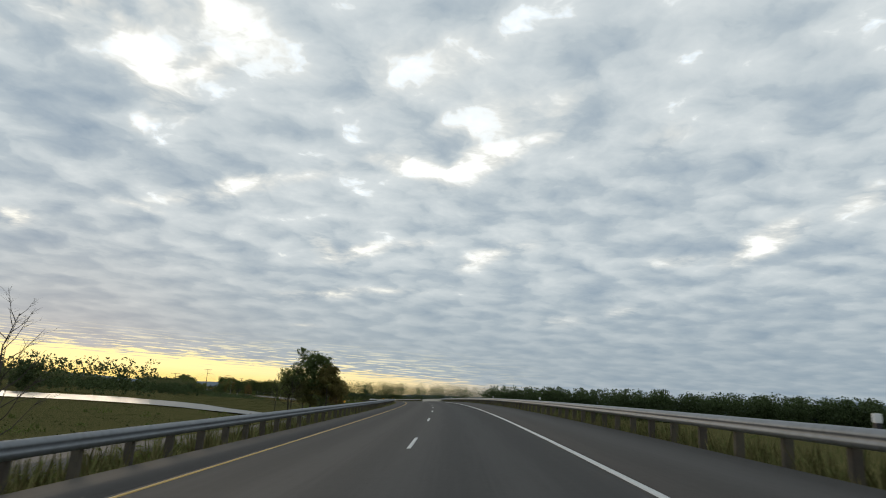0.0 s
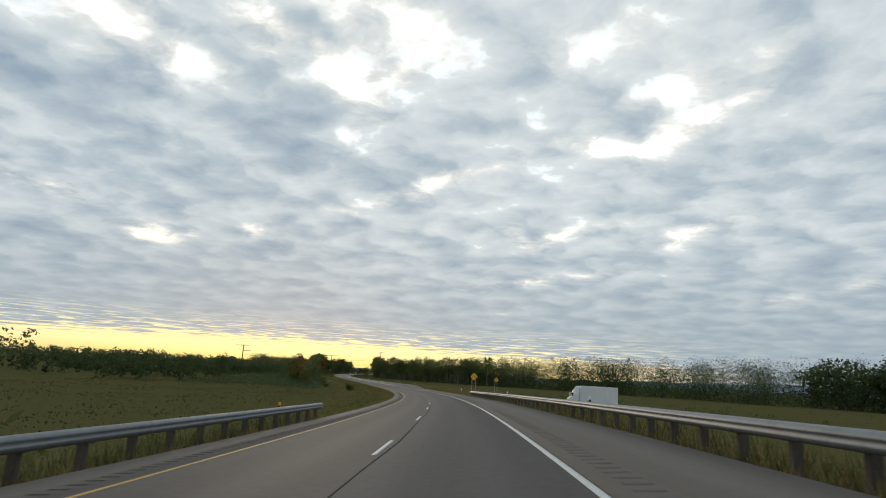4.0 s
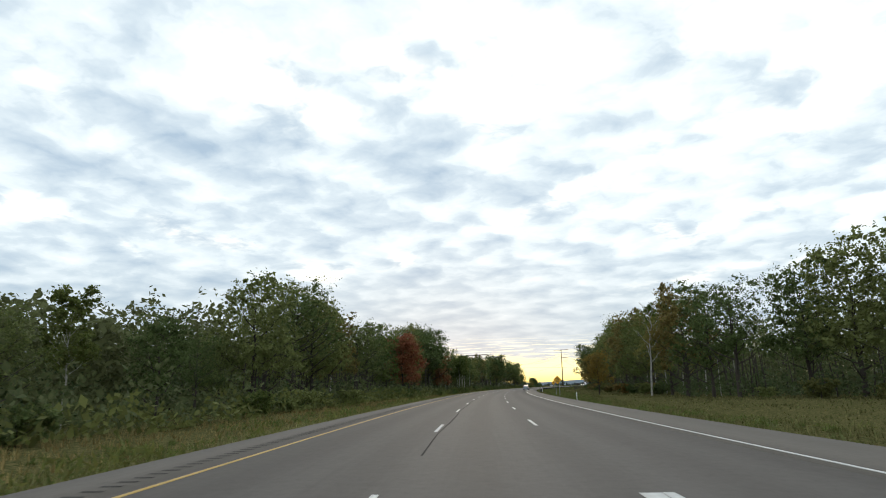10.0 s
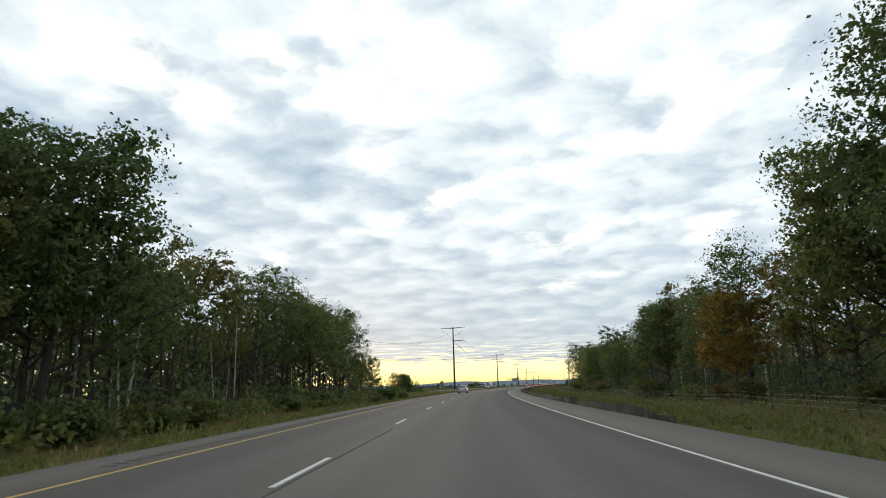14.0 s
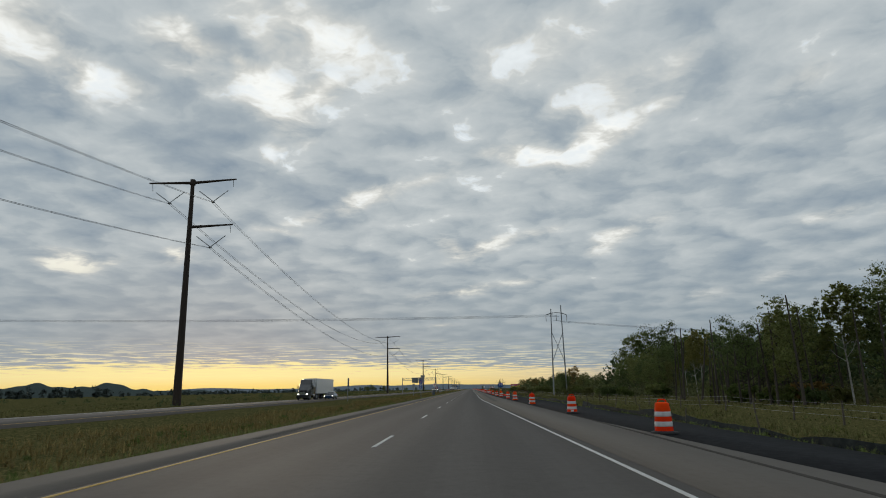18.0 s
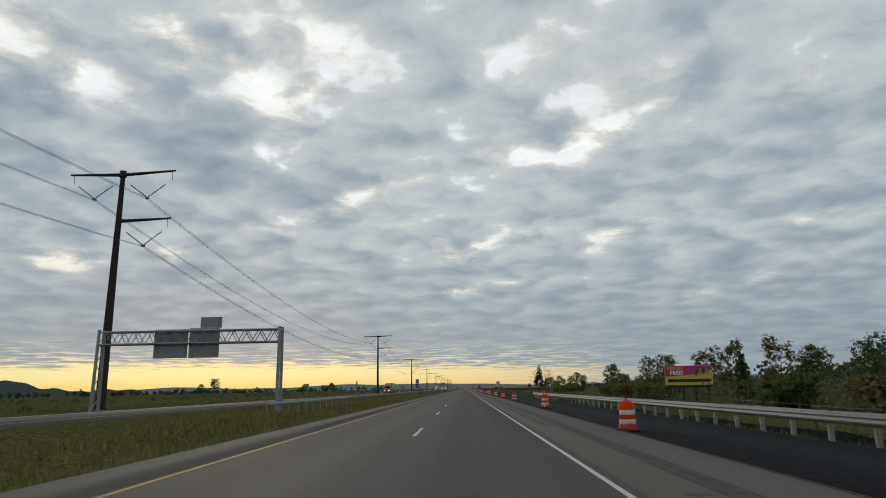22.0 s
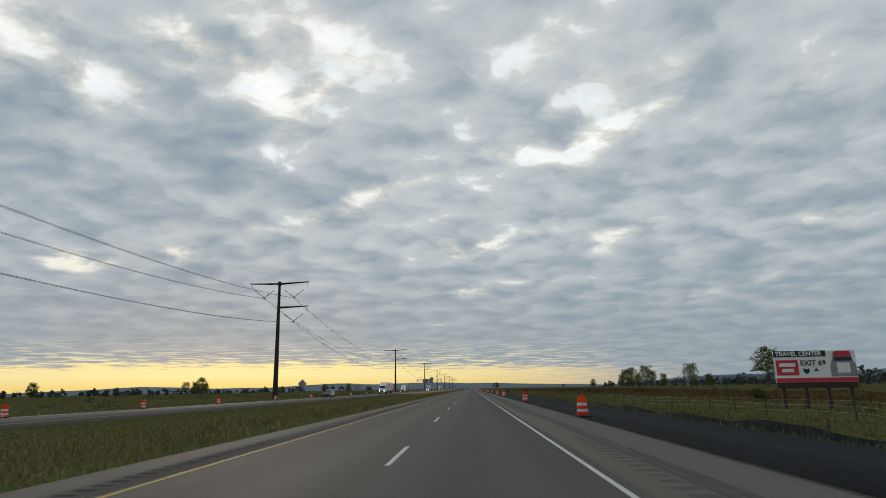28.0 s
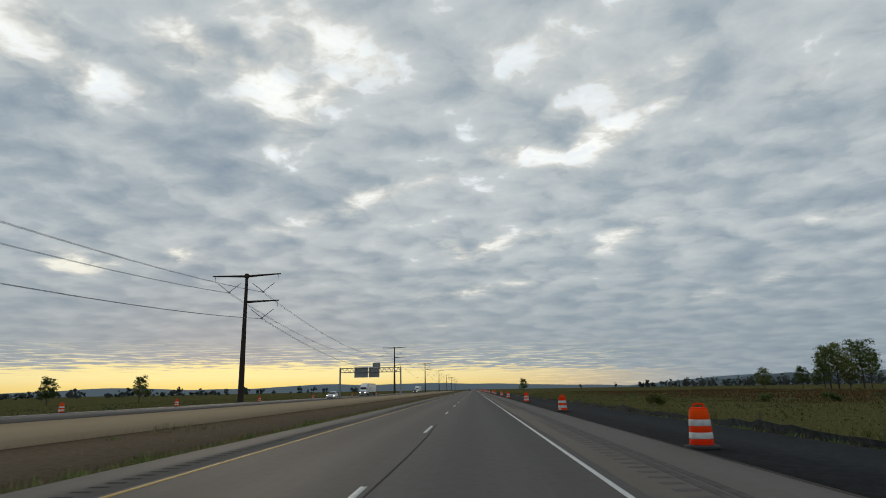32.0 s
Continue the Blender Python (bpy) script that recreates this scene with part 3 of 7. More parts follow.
def strip(name, mat, s0, s1, d0, d1, z=0.0, thick=0.05, step=4.0, cols=1, parent=None):
    """A slab along the road between two offsets, its top z above the road."""
    n = max(2, int(math.ceil((s1 - s0) / step)) + 1)
    s = np.linspace(s0, s1, n)
    a, b = fn(d0)(s), fn(d1)(s)
    zz = fn(z)(s)
    lines = []
    for t in np.linspace(0, 1, cols + 1):
        d = a + (b - a) * t
        lines.append(np.stack(at(s, d, zz), 1))
    top = len(lines)
    lines += [lines[-1] - (0, 0, thick), lines[0] - (0, 0, thick)]
    v = np.concatenate(lines)
    i = np.arange(n - 1)
    f = []
    for k in range(len(lines)):
        p, q = k * n, (k + 1) % len(lines) * n
        if k == top:
            continue
        f.append(np.stack([p + i, q + i, q + i + 1, p + i + 1], 1))
    f = np.concatenate(f)
    me = mesh_of(name, v, f, mat)
    if thick > 0.1:
        offs = [a + (b - a) * t for t in np.linspace(0, 1, cols + 1)]
        uv = np.stack([np.concatenate(offs + [b, a]), np.tile(s, cols + 3)], 1)
        me.uv_layers.new(name="lanes").data.foreach_set("uv", uv[f.ravel()].astype(np.float32).ravel())
    ob = new(name, me)
    ob.parent = parent
    return ob


# ---------------------------------------------------------------- ground
RIGHT_EDGE = [(-400, 6.9), (540, 6.9), (600, 13.5), (690, 12.0), (850, 9.7), (1420, 9.7), (1480, 10.3), (5000, 9.9)]
RIGHT_LINE = [(540, 3.68), (590, 13.0), (610, 12.4), (685, 10.3), (830, 7.4), (1430, 7.0), (1500, 5.15), (1575, 3.56), (5000, 3.56)]


def ground_z(s, d):
    """Height of the ground in real metres: verges, swales, the other carriageway's bed, the plain."""
    s, d = np.broadcast_arrays(np.asarray(s, float), np.asarray(d, float))
    road = at(s, d)[2]
    re = fn(RIGHT_EDGE)(s)
    out = np.where(d > 0, d - re, -5.2 - d)
    level = np.clip((s - 425) / 45, 0, 1) * np.clip((700 - s) / 60, 0, 1) * (d > 0)
    z = road - 0.06 - np.clip(out, 0, None) * (0.26 - 0.23 * level)
    far = np.full_like(z, PLAIN)
    z = np.maximum(z, far)
    z = np.where(out <= 0, road - 0.12, z)
    # bed of the other carriageway, which comes alongside past the wood
    near = np.clip((s - 1330) / 120, 0, 1)
    bed = float(_z[-1]) - 0.30
    w = np.clip(1 - np.abs(d + 28.2 + 2.5 * np.clip((s - 2520) / 100, 0, 1)) / (6.5 + 2.5 * np.clip((s - 2520) / 100, 0, 1)), -1, 1) * 3
    w = np.clip(w + 0.6, 0, 1) * near
    z = z * (1 - w) + bed * w
    rough = np.clip((out - 1) / 8, 0, 1) * (1 - w)
    x, y, _ = at(s, d)
    z = z + rough * (0.22 * np.sin(x * 0.11 + 1.3 * np.sin(y * 0.05)) * np.sin(y * 0.09) + 0.12 * np.sin(x * 0.37) * np.sin(y * 0.31))
    return z


def build_ground():
    ds = np.array([-620, -420, -300, -220, -160, -120, -95, -75, -60, -50, -42, -37, -34.5, -31, -25, -22, -19, -16, -13, -10.5, -8.5, -6.8, -5.4,
                   -4.9, 0, 6.2, 7.0, 8.2, 9.5, 10.6, 12, 13.5, 15.5, 18, 22, 27, 34, 43, 55, 75, 100, 140, 200, 300, 420, 620.0])
    s = np.concatenate([np.arange(-380, 2900, 9.0), np.arange(2900, 5400, 50.0)])
    S, D = np.meshgrid(s, ds, indexing="ij")
    x, y, _ = at(S, D)
    z = ground_z(S, D)
    v = np.stack([x, y, z], -1).reshape(-1, 3)
    m = len(ds)
    i, j = np.meshgrid(np.arange(len(s) - 1), np.arange(m - 1), indexing="ij")
    f = np.stack([i * m + j, i * m + j + 1, (i + 1) * m + j + 1, (i + 1) * m + j], -1).reshape(-1, 4)
    # the plain out to the horizon, a little lower
    b = len(v)
    R = 10500.0
    far = np.array([(-R, -R + 1300, PLAIN - 0.9), (R, -R + 1300, PLAIN - 0.9), (R, R + 1300, PLAIN - 0.9), (-R, R + 1300, PLAIN - 0.9)])
    v = np.concatenate([v, far])
    f = np.concatenate([f, [[b, b + 1, b + 2, b + 3]]])
    me = mesh_of("ground", v, f, M["ground"])
    tagged(new("ground", me), "rough green and brown meadow with weeds", "ground", kind="structure")


build_ground()

# ---------------------------------------------------------------- roads and their lines
END = 5300.0
road = thing("road", "grey asphalt motorway with two lanes and worn lines", "road", kind="structure")
strip("bridge_pavement", M["old_asphalt"], -80, 252, -3.6, 3.8, 0, 0.3, cols=2, parent=road)
strip("pavement", M["asphalt"], 252, END, -3.6, [(560, 3.8), (640, 3.8), (700, 5.2), (840, 7.0), (1430, 7.0), (1575, 3.8), (5000, 3.8)], 0, 0.3, cols=2, parent=road)
strip("left_shoulder", M["old_asphalt"], -80, 252, -5.3, -3.6, 0, 0.3, parent=road)
strip("bridge_edge", M["old_asphalt"], 180, 244, -6.15, -5.3, 0, 0.3, parent=road)
strip("bridge_edge", M["old_asphalt"], 178, 231, 6.9, 7.7, 0, 0.3, parent=road)
strip("left_shoulder", M["shoulder"], 252, END, -5.2, -3.6, 0, 0.3, parent=road)
strip("right_shoulder", M["old_asphalt"], -80, 252, 3.8, 6.9, 0, 0.3, parent=road)
strip("right_shoulder", M["shoulder"], 252, 1450, [(560, 3.8), (640, 3.8), (700, 5.2), (840, 7.0), (1430, 7.0), (1450, 6.6)], RIGHT_EDGE, 0, 0.3, parent=road)
strip("right_shoulder", M["shoulder"], 1450, END, [(1450, 6.54), (1575, 3.8), (5000, 3.8)], [(1450, 9.9), (1520, 7.4), (1600, 6.35), (5000, 6.25)], 0, 0.3, parent=road)
strip("widening", M["new_asphalt"], 1450, END, [(1450, 9.9), (1520, 7.4), (1600, 6.35), (5000, 6.25)], [(1450, 10.0), (1480, 10.3), (5000, 9.9)], -0.03, 0.3, parent=road)
strip("seam", M["crack_seal"], 1500, 3200, [(1520, 7.3), (1600, 6.28), (5000, 6.18)], [(1520, 7.42), (1600, 6.36), (5000, 6.27)], 0.006, 0.01, parent=road)
RAMP_Z = [(q, max(float(ground_z(q, e) - at(q, e)[2]) for e in np.linspace(np.interp(q, [430, 480, 540, 600], [34, 22, 11.5, 6.9]), np.interp(q, [430, 480, 540, 600], [40.5, 28.5, 18, 13.5]), 5)) + 0.1) for q in range(430, 596, 15)] + [(600, 0.0)]
strip("ramp", M["shoulder"], 475, 600, [(430, 34), (480, 22), (540, 11.5), (600, 6.9)], [(430, 40.5), (480, 28.5), (540, 18), (600, 13.5)], RAMP_Z, 0.5, parent=road)
strip("yellow_edge_line", M["yellow_line"], -80, END, -3.50, -3.40, 0.006, 0.008, parent=road)
strip("white_edge_line", M["white_line"], -80, 560, [(-80, 3.88), (60, 3.85), (170, 3.68), (260, 3.62)], [(-80, 4.01), (60, 3.98), (170, 3.81), (260, 3.75)], 0.006, 0.008, parent=road)
strip("gore_line", M["white_line"], 560, 842, [(560, 3.55), (600, 3.50), (700, 3.42), (760, 3.30), (842, 3.38)], [(560, 3.75), (600, 3.80), (700, 3.70), (760, 3.58), (842, 3.66)], 0.006, 0.008, parent=road)
strip("gore_line", M["white_line"], 560, 842, [(560, 8.4), (597, 5.9), (680, 5.1), (760, 4.72), (838, 3.72), (842, 3.67)], [(560, 8.55), (597, 6.05), (680, 5.25), (760, 4.87), (838, 3.87), (842, 3.82)], 0.010, 0.008, parent=road)


def shifted(pairs, by):
    return [(a, b + by) for a, b in pairs]


strip("white_edge_line", M["white_line"], 590, END, shifted(RIGHT_LINE, -0.045), shifted(RIGHT_LINE, 0.045), 0.006, 0.008, parent=road)
for k in range(-2, 215):
    a = k * 15.24
    b = float(np.interp(a, [40, 160], [0.16, 0.0]))
    strip("lane_dash", M["white_line"], a, a + 3.81, b - 0.05, b + 0.05, 0.008, 0.008, parent=road)
    if 850 < a < 1060:
        strip("lane_dash", M["white_line"], a + 2.5, a + 6.3, 3.27, 3.38, 0.008, 0.008, parent=road)
for k in range(14):  # tarred cracks that run beside the lane line
    a = 330 + k * 172 + 40 * math.sin(k * 2.1)
    strip("crack", M["crack_seal"], a, a + 60 + 30 * math.sin(k), [(a + j * 6, 0.16 + 0.05 * math.sin(j * 1.9 + k)) for j in range(18)],
          [(a + j * 6, 0.20 + 0.06 * math.sin(j * 1.9 + k)) for j in range(18)], 0.005, 0.006, 3.0, parent=road)


def rumble(name, s0, s1, d0, d1, pitch=0.62, w=0.2, mat="groove"):
    s = np.arange(s0, s1, pitch)
    s = s[(s // 14).astype(int) % 4 != 3]
    q = []
    for ds_, d in ((0, d0), (0, d1), (w, d1), (w, d0)):
        q.append(np.stack(at(s + ds_, np.full_like(s, d), 0.005), 1))
    v = np.stack(q, 1).reshape(-1, 3)
    f = np.arange(len(v)).reshape(-1, 4)
    tagged(under(new(name, mesh_of(name, v, f, M[mat])), road), kind="stuff")


rumble("rumble_strip", 330, 3000, -4.24, -3.92, 0.46, 0.11, "dark_groove")
rumble("rumble_strip", 300, 560, 4.15, 4.6)
rumble("rumble_strip", 1560, 3000, 4.25, 4.6)
for s0, s1, d in ((1560, 3000, 4.75), (1560, 3000, 4.98)):  # tyre marks on the shoulder
    strip("tyre_mark", M["wheel_track"], s0, s1, [(s0 + j * 60, d + 0.12 * math.sin(j * 1.3)) for j in range(26)],
          [(s0 + j * 60, d + 0.2 + 0.12 * math.sin(j * 1.3) + 0.05 * math.sin(j * 2.7)) for j in range(26)], 0.004, 0.004, 8, parent=road)
other = thing("opposite_road", "grey carriageway for oncoming traffic beyond the grass median", "road", kind="structure")
strip("pavement", M["asphalt"], 1428, END, [(2520, -33.0), (2620, -38.0)], [(2520, -23.5), (2600, -28.0)], [(1428, -0.5), (1445, -0.2), (5000, -0.2)], 1.2, parent=other)
strip("shoulder", M["sand"], 2545, 3300, [(2520, -23.5), (2600, -28.0)], [(2545, -24.4), (2580, -16.5), (3300, -16.5)], [(2545, -0.30), (2600, -0.27), (3300, -0.27)], 0.4, parent=other)
strip("bare_verge", M["dirt"], 2556, 3300, [(2545, -24.0), (2580, -16.45), (3300, -16.45)], [(2556, -20.5), (2588, -9.4), (3300, -9.0)], [(2556, -0.85), (2590, -0.60), (3300, -0.55)], 0.7, parent=other)
strip("yellow_line", M["yellow_line"], 1446, 2500, -24.7, -24.55, -0.19, 0.01, parent=other)
strip("white_line", M["white_line"], 1446, 3300, [(2520, -32.0), (2620, -37.0)], [(2520, -31.85), (2620, -36.85)], -0.19, 0.01, parent=other)


# ---------------------------------------------------------------- guard rails and parapets
RAIL = [(0.0, 0.43), (0.045, 0.46), (0.085, 0.51), (0.085, 0.55), (0.03, 0.585), (0.085, 0.62), (0.085, 0.66), (0.045, 0.71), (0.0, 0.74)]


def guard_rail(label, s0, s1, d, face, z=0.0, post=2.0, wood=True, mat=None):
    """A corrugated steel rail on posts; face is +1 when it looks to the right."""
    rail = thing("guard_rail", label, "guard rail", "guard rails", stand(s0, d, z))
    inv = rail.matrix_world.inverted()
    s = np.linspace(s0, s1, max(2, int((s1 - s0) / 3)))
    lines = [np.stack(at(s, np.full_like(s, d + face * (0.12 + px)), np.full_like(s, z + pz)), 1) for px, pz in RAIL]
    back = [l - np.array([0.0, 0.0, 0.0]) for l in lines]
    for q, (px, pz) in enumerate(RAIL):
        back[q] = np.stack(at(s, np.full_like(s, d + face * (0.10 + px)), np.full_like(s, z + pz)), 1)
    allv = np.concatenate(lines + back[::-1])
    n, m = len(s), 2 * len(RAIL)
    i = np.arange(n - 1)
    f = np.concatenate([np.stack([k * n + i, (k + 1) % m * n + i, (k + 1) % m * n + i + 1, k * n + i + 1], 1) for k in range(m)])
    ob = new("rail", mesh_of("rail", allv, f, mat or M["steel"]))
    ob.parent, ob.matrix_parent_inverse = rail, inv
    pb = bx(-0.09, 0.09, -0.075, 0.075, -0.9, 0.72, bevel=0.012) if wood else bx(-0.06, 0.06, -0.05, 0.05, -0.9, 0.70, bevel=0.008)
    pm = solid("post", pb, M["post_wood"] if wood else M["zinc"])
    bm_ = solid("block", bx(-0.07, 0.07, -0.06, 0.06, 0.42, 0.74, bevel=0.01), M["post_wood"] if wood else M["zinc"])
    for a in np.arange(s0 + 0.6, s1, post):
        for nm, me, off in (("post", pm, -0.10), ("block", bm_, 0.05)):
            o = new(nm, me)
            o.parent, o.matrix_parent_inverse = rail, inv
            o.matrix_basis = stand(float(a), d + face * off, z)
    return rail


guard_rail("weathered grey steel guard rail on wooden posts above weeds", -70, 183, -5.75, 1)
guard_rail("weathered grey steel guard rail on wooden posts by the shoulder", -70, 181, 7.35, -1)
guard_rail("weathered grey steel guard rail in front of tall bushes", 243, 372, -5.75, 1)
guard_rail("weathered grey steel guard rail along the meadow", 229, 440, 7.35, -1)
guard_rail("bright galvanised guard rail beside the new black asphalt", 1796, 1911, 10.9, -1, -0.1, 1.9, False, M["steel"])
guard_rail("grey steel guard rail at the foot of the sign gantry", 1886, 1930, -17.5, 1, -0.45, 3.8, False, M["zinc"])


def parapet(label, s0, s1, d, face, top=0.86):
    p = thing("bridge_parapet", label, "parapet", "bridge parapets", stand(s0, d))
    inv = p.matrix_world.inverted()
    prof = [(0.0, -0.6), (0.0, top), (0.20, top), (0.24, 0.30), (0.42, 0.10), (0.42, -0.6)]
    m = len(prof)
    ends = np.linspace(s0, s1, 11)
    for a0, a1 in zip(ends[:-1], ends[1:]):
        s = np.linspace(a0 + 0.012, a1 - 0.012, 3)
        n = len(s)
        ls = [np.stack(at(s, np.full_like(s, d + face * (a - 0.3)), np.full_like(s, h)), 1) for a, h in prof]
        i = np.arange(n - 1)
        f = np.concatenate([np.stack([k * n + i, (k + 1) % m * n + i, (k + 1) % m * n + i + 1, k * n + i + 1], 1) for k in range(m)])
        caps = np.array([[0, n, 2 * n, 3 * n], [0, 3 * n, 4 * n, 5 * n], [n - 1, 2 * n - 1, 3 * n - 1, 4 * n - 1], [n - 1, 4 * n - 1, 5 * n - 1, 6 * n - 1]])
        ob = new("wall_section", mesh_of("wall_section", np.concatenate(ls), np.concatenate([f, caps]), M["concrete"]))
        ob.parent, ob.matrix_parent_inverse = p, inv


parapet("pale concrete bridge parapet with a sloped foot", 182, 243, -6.2, 1)
parapet("pale concrete bridge parapet with a sloped foot", 180, 229, 7.75, -1, 0.70)


# ---------------------------------------------------------------- trees
def leaves(rng, blobs, n, size, flat=0.5, tuft=14):
    """Leaf sprays (kites) that gather in tufts over egg-shaped clumps: vertices and faces."""
    w = np.array([b[3] * b[4] + b[3] * b[5] for b in blobs])
    tufts = max(1, n // tuft)
    k = rng.choice(len(blobs), tufts, p=w / w.sum())
    B = np.array(blobs)[k]
    u = rng.normal(size=(tufts, 3))
    u[:, 2] += 0.15
    u /= np.linalg.norm(u, axis=1)[:, None]
    r = rng.uniform(0.3, 1.0, tufts) ** 0.4 * (1 + 0.07 * rng.normal(size=tufts))
    heart = B[:, :3] + u * B[:, 3:6] * r[:, None]
    span = B[:, 3] * rng.uniform(0.16, 0.34, tufts)
    pick = rng.integers(tufts, size=n)
    c = heart[pick] + rng.normal(size=(n, 3)) * span[pick][:, None] * np.array([0.62, 0.62, 0.42])
    nrm = u[pick] * flat + rng.normal(size=(n, 3)) * 0.6 + (0, 0, 0.25)
    nrm /= np.linalg.norm(nrm, axis=1)[:, None]
    a = np.cross(nrm, rng.normal(size=(n, 3)))
    a /= np.linalg.norm(a, axis=1)[:, None]
    b = np.cross(nrm, a)
    s = size * rng.uniform(0.55, 1.35, n)[:, None]
    v = np.stack([c - a * s, c - b * s * 0.55 + nrm * s * 0.12, c + a * s, c + b * s * 0.55 - nrm * s * 0.1], 1).reshape(-1, 3)
    return v, np.arange(4 * n).reshape(-1, 4)


def limbs(rng, height, radius, spread, first, count, rise=0.5, twigs=3, lean=0.0):
    """A tapered trunk with limbs and twigs; also gives the limbs' tips."""
    bm = bmesh.new()
    pts, tips = [Vector((0, 0, -0.4))], []
    for i in range(1, 6):
        f = i / 5
        pts.append(Vector((rng.normal() * 0.02 * height * f + lean * height * f, rng.normal() * 0.02 * height * f, height * f)))
    for i in range(5):
        tube(bm, pts[i], pts[i + 1], radius * (1 - 0.17 * i), radius * (1 - 0.17 * (i + 1)), 7)
    for i in range(count):
        f = first + (1 - first) * (i + 0.5) / count
        q = min(int(f * 5), 4)
        p = pts[q].lerp(pts[q + 1], f * 5 - q)
        ang = i * 2.4 + rng.uniform(-0.4, 0.4)
        ln = spread * (1.1 - 0.55 * f) * rng.uniform(0.75, 1.2)
        mid = p + Vector((math.cos(ang) * ln * 0.5, math.sin(ang) * ln * 0.5, ln * rise * 0.35))
        end = p + Vector((math.cos(ang) * ln, math.sin(ang) * ln, ln * rise))
        r0 = radius * (0.45 - 0.25 * f)
        tube(bm, p, mid, r0, r0 * 0.65, 5)
        tube(bm, mid, end, r0 * 0.65, r0 * 0.2, 5)
        tips.append(end)
        for t in range(twigs):
            a2 = ang + rng.uniform(-0.9, 0.9)
            st = mid.lerp(end, rng.uniform(0.1, 0.9))
            l2 = ln * rng.uniform(0.25, 0.5)
            en = st + Vector((math.cos(a2) * l2, math.sin(a2) * l2, l2 * rng.uniform(0.2, 0.9)))
            tube(bm, st, en, r0 * 0.35, r0 * 0.08, 4)
            if twigs > 3:
                for _ in range(2):
                    a3 = a2 + rng.uniform(-1, 1)
                    s3 = st.lerp(en, rng.uniform(0.3, 1.0))
                    tube(bm, s3, s3 + Vector((math.cos(a3), math.sin(a3), rng.uniform(0.3, 1.2))) * l2 * 0.4, r0 * 0.14, r0 * 0.04, 3)
    return bm, tips


def tree_data(kind, seed, n=3500, size=0.24):
    """Trunk and crown meshes of one tree, in its own metres."""
    rng = np.random.default_rng(seed)
    bark, leaf = M["bark"], M["leaf"]
    blobs = []
    if kind == "oak":
        h = 17.0
        bm, tips = limbs(rng, h * 0.82, 0.32, 5.6, 0.22, 18, 0.6)
        for t in tips:
            r = rng.uniform(1.5, 2.7)
            blobs.append((t.x * 0.92, t.y * 0.92, t.z + 0.4, r, r, r * 0.72))
        blobs += [(0, 0, h * 0.86, 2.6, 2.6, 2.0), (0, 0, h * 0.66, 3.4, 3.4, 2.4), (0, 0, h * 0.46, 3.2, 3.2, 2.2)]
    elif kind in ("maple", "red", "orange", "light"):
        h = 12.5
        bm, tips = limbs(rng, h * 0.8, 0.22, 3.8, 0.12, 17, 0.7)
        for t in tips:
            r = rng.uniform(1.2, 2.1)
            blobs.append((t.x * 0.9, t.y * 0.9, t.z + 0.5, r, r, r * 0.95))
        blobs += [(0, 0, h * 0.86, 1.9, 1.9, 1.8), (0, 0, h * 0.62, 2.7, 2.7, 2.0), (0, 0, h * 0.38, 2.7, 2.7, 1.9)]
        leaf = M[{"maple": "leaf", "red": "leaf_red", "orange": "leaf_orange", "light": "leaf_light"}[kind]]
    elif kind == "brown":
        h = 13.0
        bm, tips = limbs(rng, h * 0.85, 0.22, 3.6, 0.14, 17, 0.7)
        for t in tips:
            r = rng.uniform(1.0, 1.9)
            blobs.append((t.x * 0.92, t.y * 0.92, t.z + 0.4, r, r, r * 0.85))
        leaf = M["leaf_brown"]
    elif kind == "birch":
        h = 12.0
        bm, tips = limbs(rng, h, 0.13, 2.3, 0.38, 16, 1.0, lean=rng.uniform(-0.06, 0.06))
        for t in tips:
            r = rng.uniform(0.7, 1.35)
            blobs.append((t.x, t.y, t.z + 0.2, r, r, r * 1.2))
        bark, leaf = M["birch"], M["leaf_light"]
    elif kind == "dead":
        h = 11.0
        bm, tips = limbs(rng, h, 0.13, 2.7, 0.18, 24, 1.15, twigs=6)
        return solid("trunk", bm, M["bark"]), None
    elif kind == "dead_birch":
        h = 12.0
        bm, tips = limbs(rng, h, 0.15, 1.7, 0.35, 13, 1.3, twigs=5, lean=0.05)
        return solid("trunk", bm, M["birch"]), None
    elif kind == "slim":
        h = 9.6
        bm, tips = limbs(rng, h * 0.95, 0.13, 1.5, 0.18, 30, 0.9)
        for t in tips:
            w = 1.25 - 0.85 * t.z / h
            r = rng.uniform(0.5, 0.95) * w
            blobs.append((t.x * w, t.y * w, t.z + 0.1, r, r, r * 1.2))
    elif kind == "cedar":
        h = 9.0
        bm, tips = limbs(rng, h * 0.95, 0.14, 1.5, 0.15, 12, 0.3)
        for i in range(10):
            f = i / 9
            r = 1.5 * (1 - f) + 0.35
            blobs.append((rng.normal() * 0.15, rng.normal() * 0.15, 1.2 + f * (h - 1.4), r, r, 0.75))
    else:  # bush
        h = 3.0
        bm, tips = limbs(rng, 1.8, 0.06, 1.6, 0.1, 8, 0.8)
        for i in range(9):
            a = i * 2.4
            rr = rng.uniform(0.3, 1.6)
            r = rng.uniform(0.7, 1.15)
            blobs.append((math.cos(a) * rr, math.sin(a) * rr, rng.uniform(0.6, 2.0), r, r, r * 0.85))
        leaf = M["weeds"] if kind == "bush" else M["leaf_brown"] if kind == "brown_bush" else M["leaf"]
    inner = [(*b[:3], *(q * 0.70 for q in b[3:])) for b in blobs]
    v, f = leaves(rng, blobs, int(n * 1.25), size * 0.62)
    v2, f2 = leaves(rng, inner, int(n * 0.7), size * 1.0)
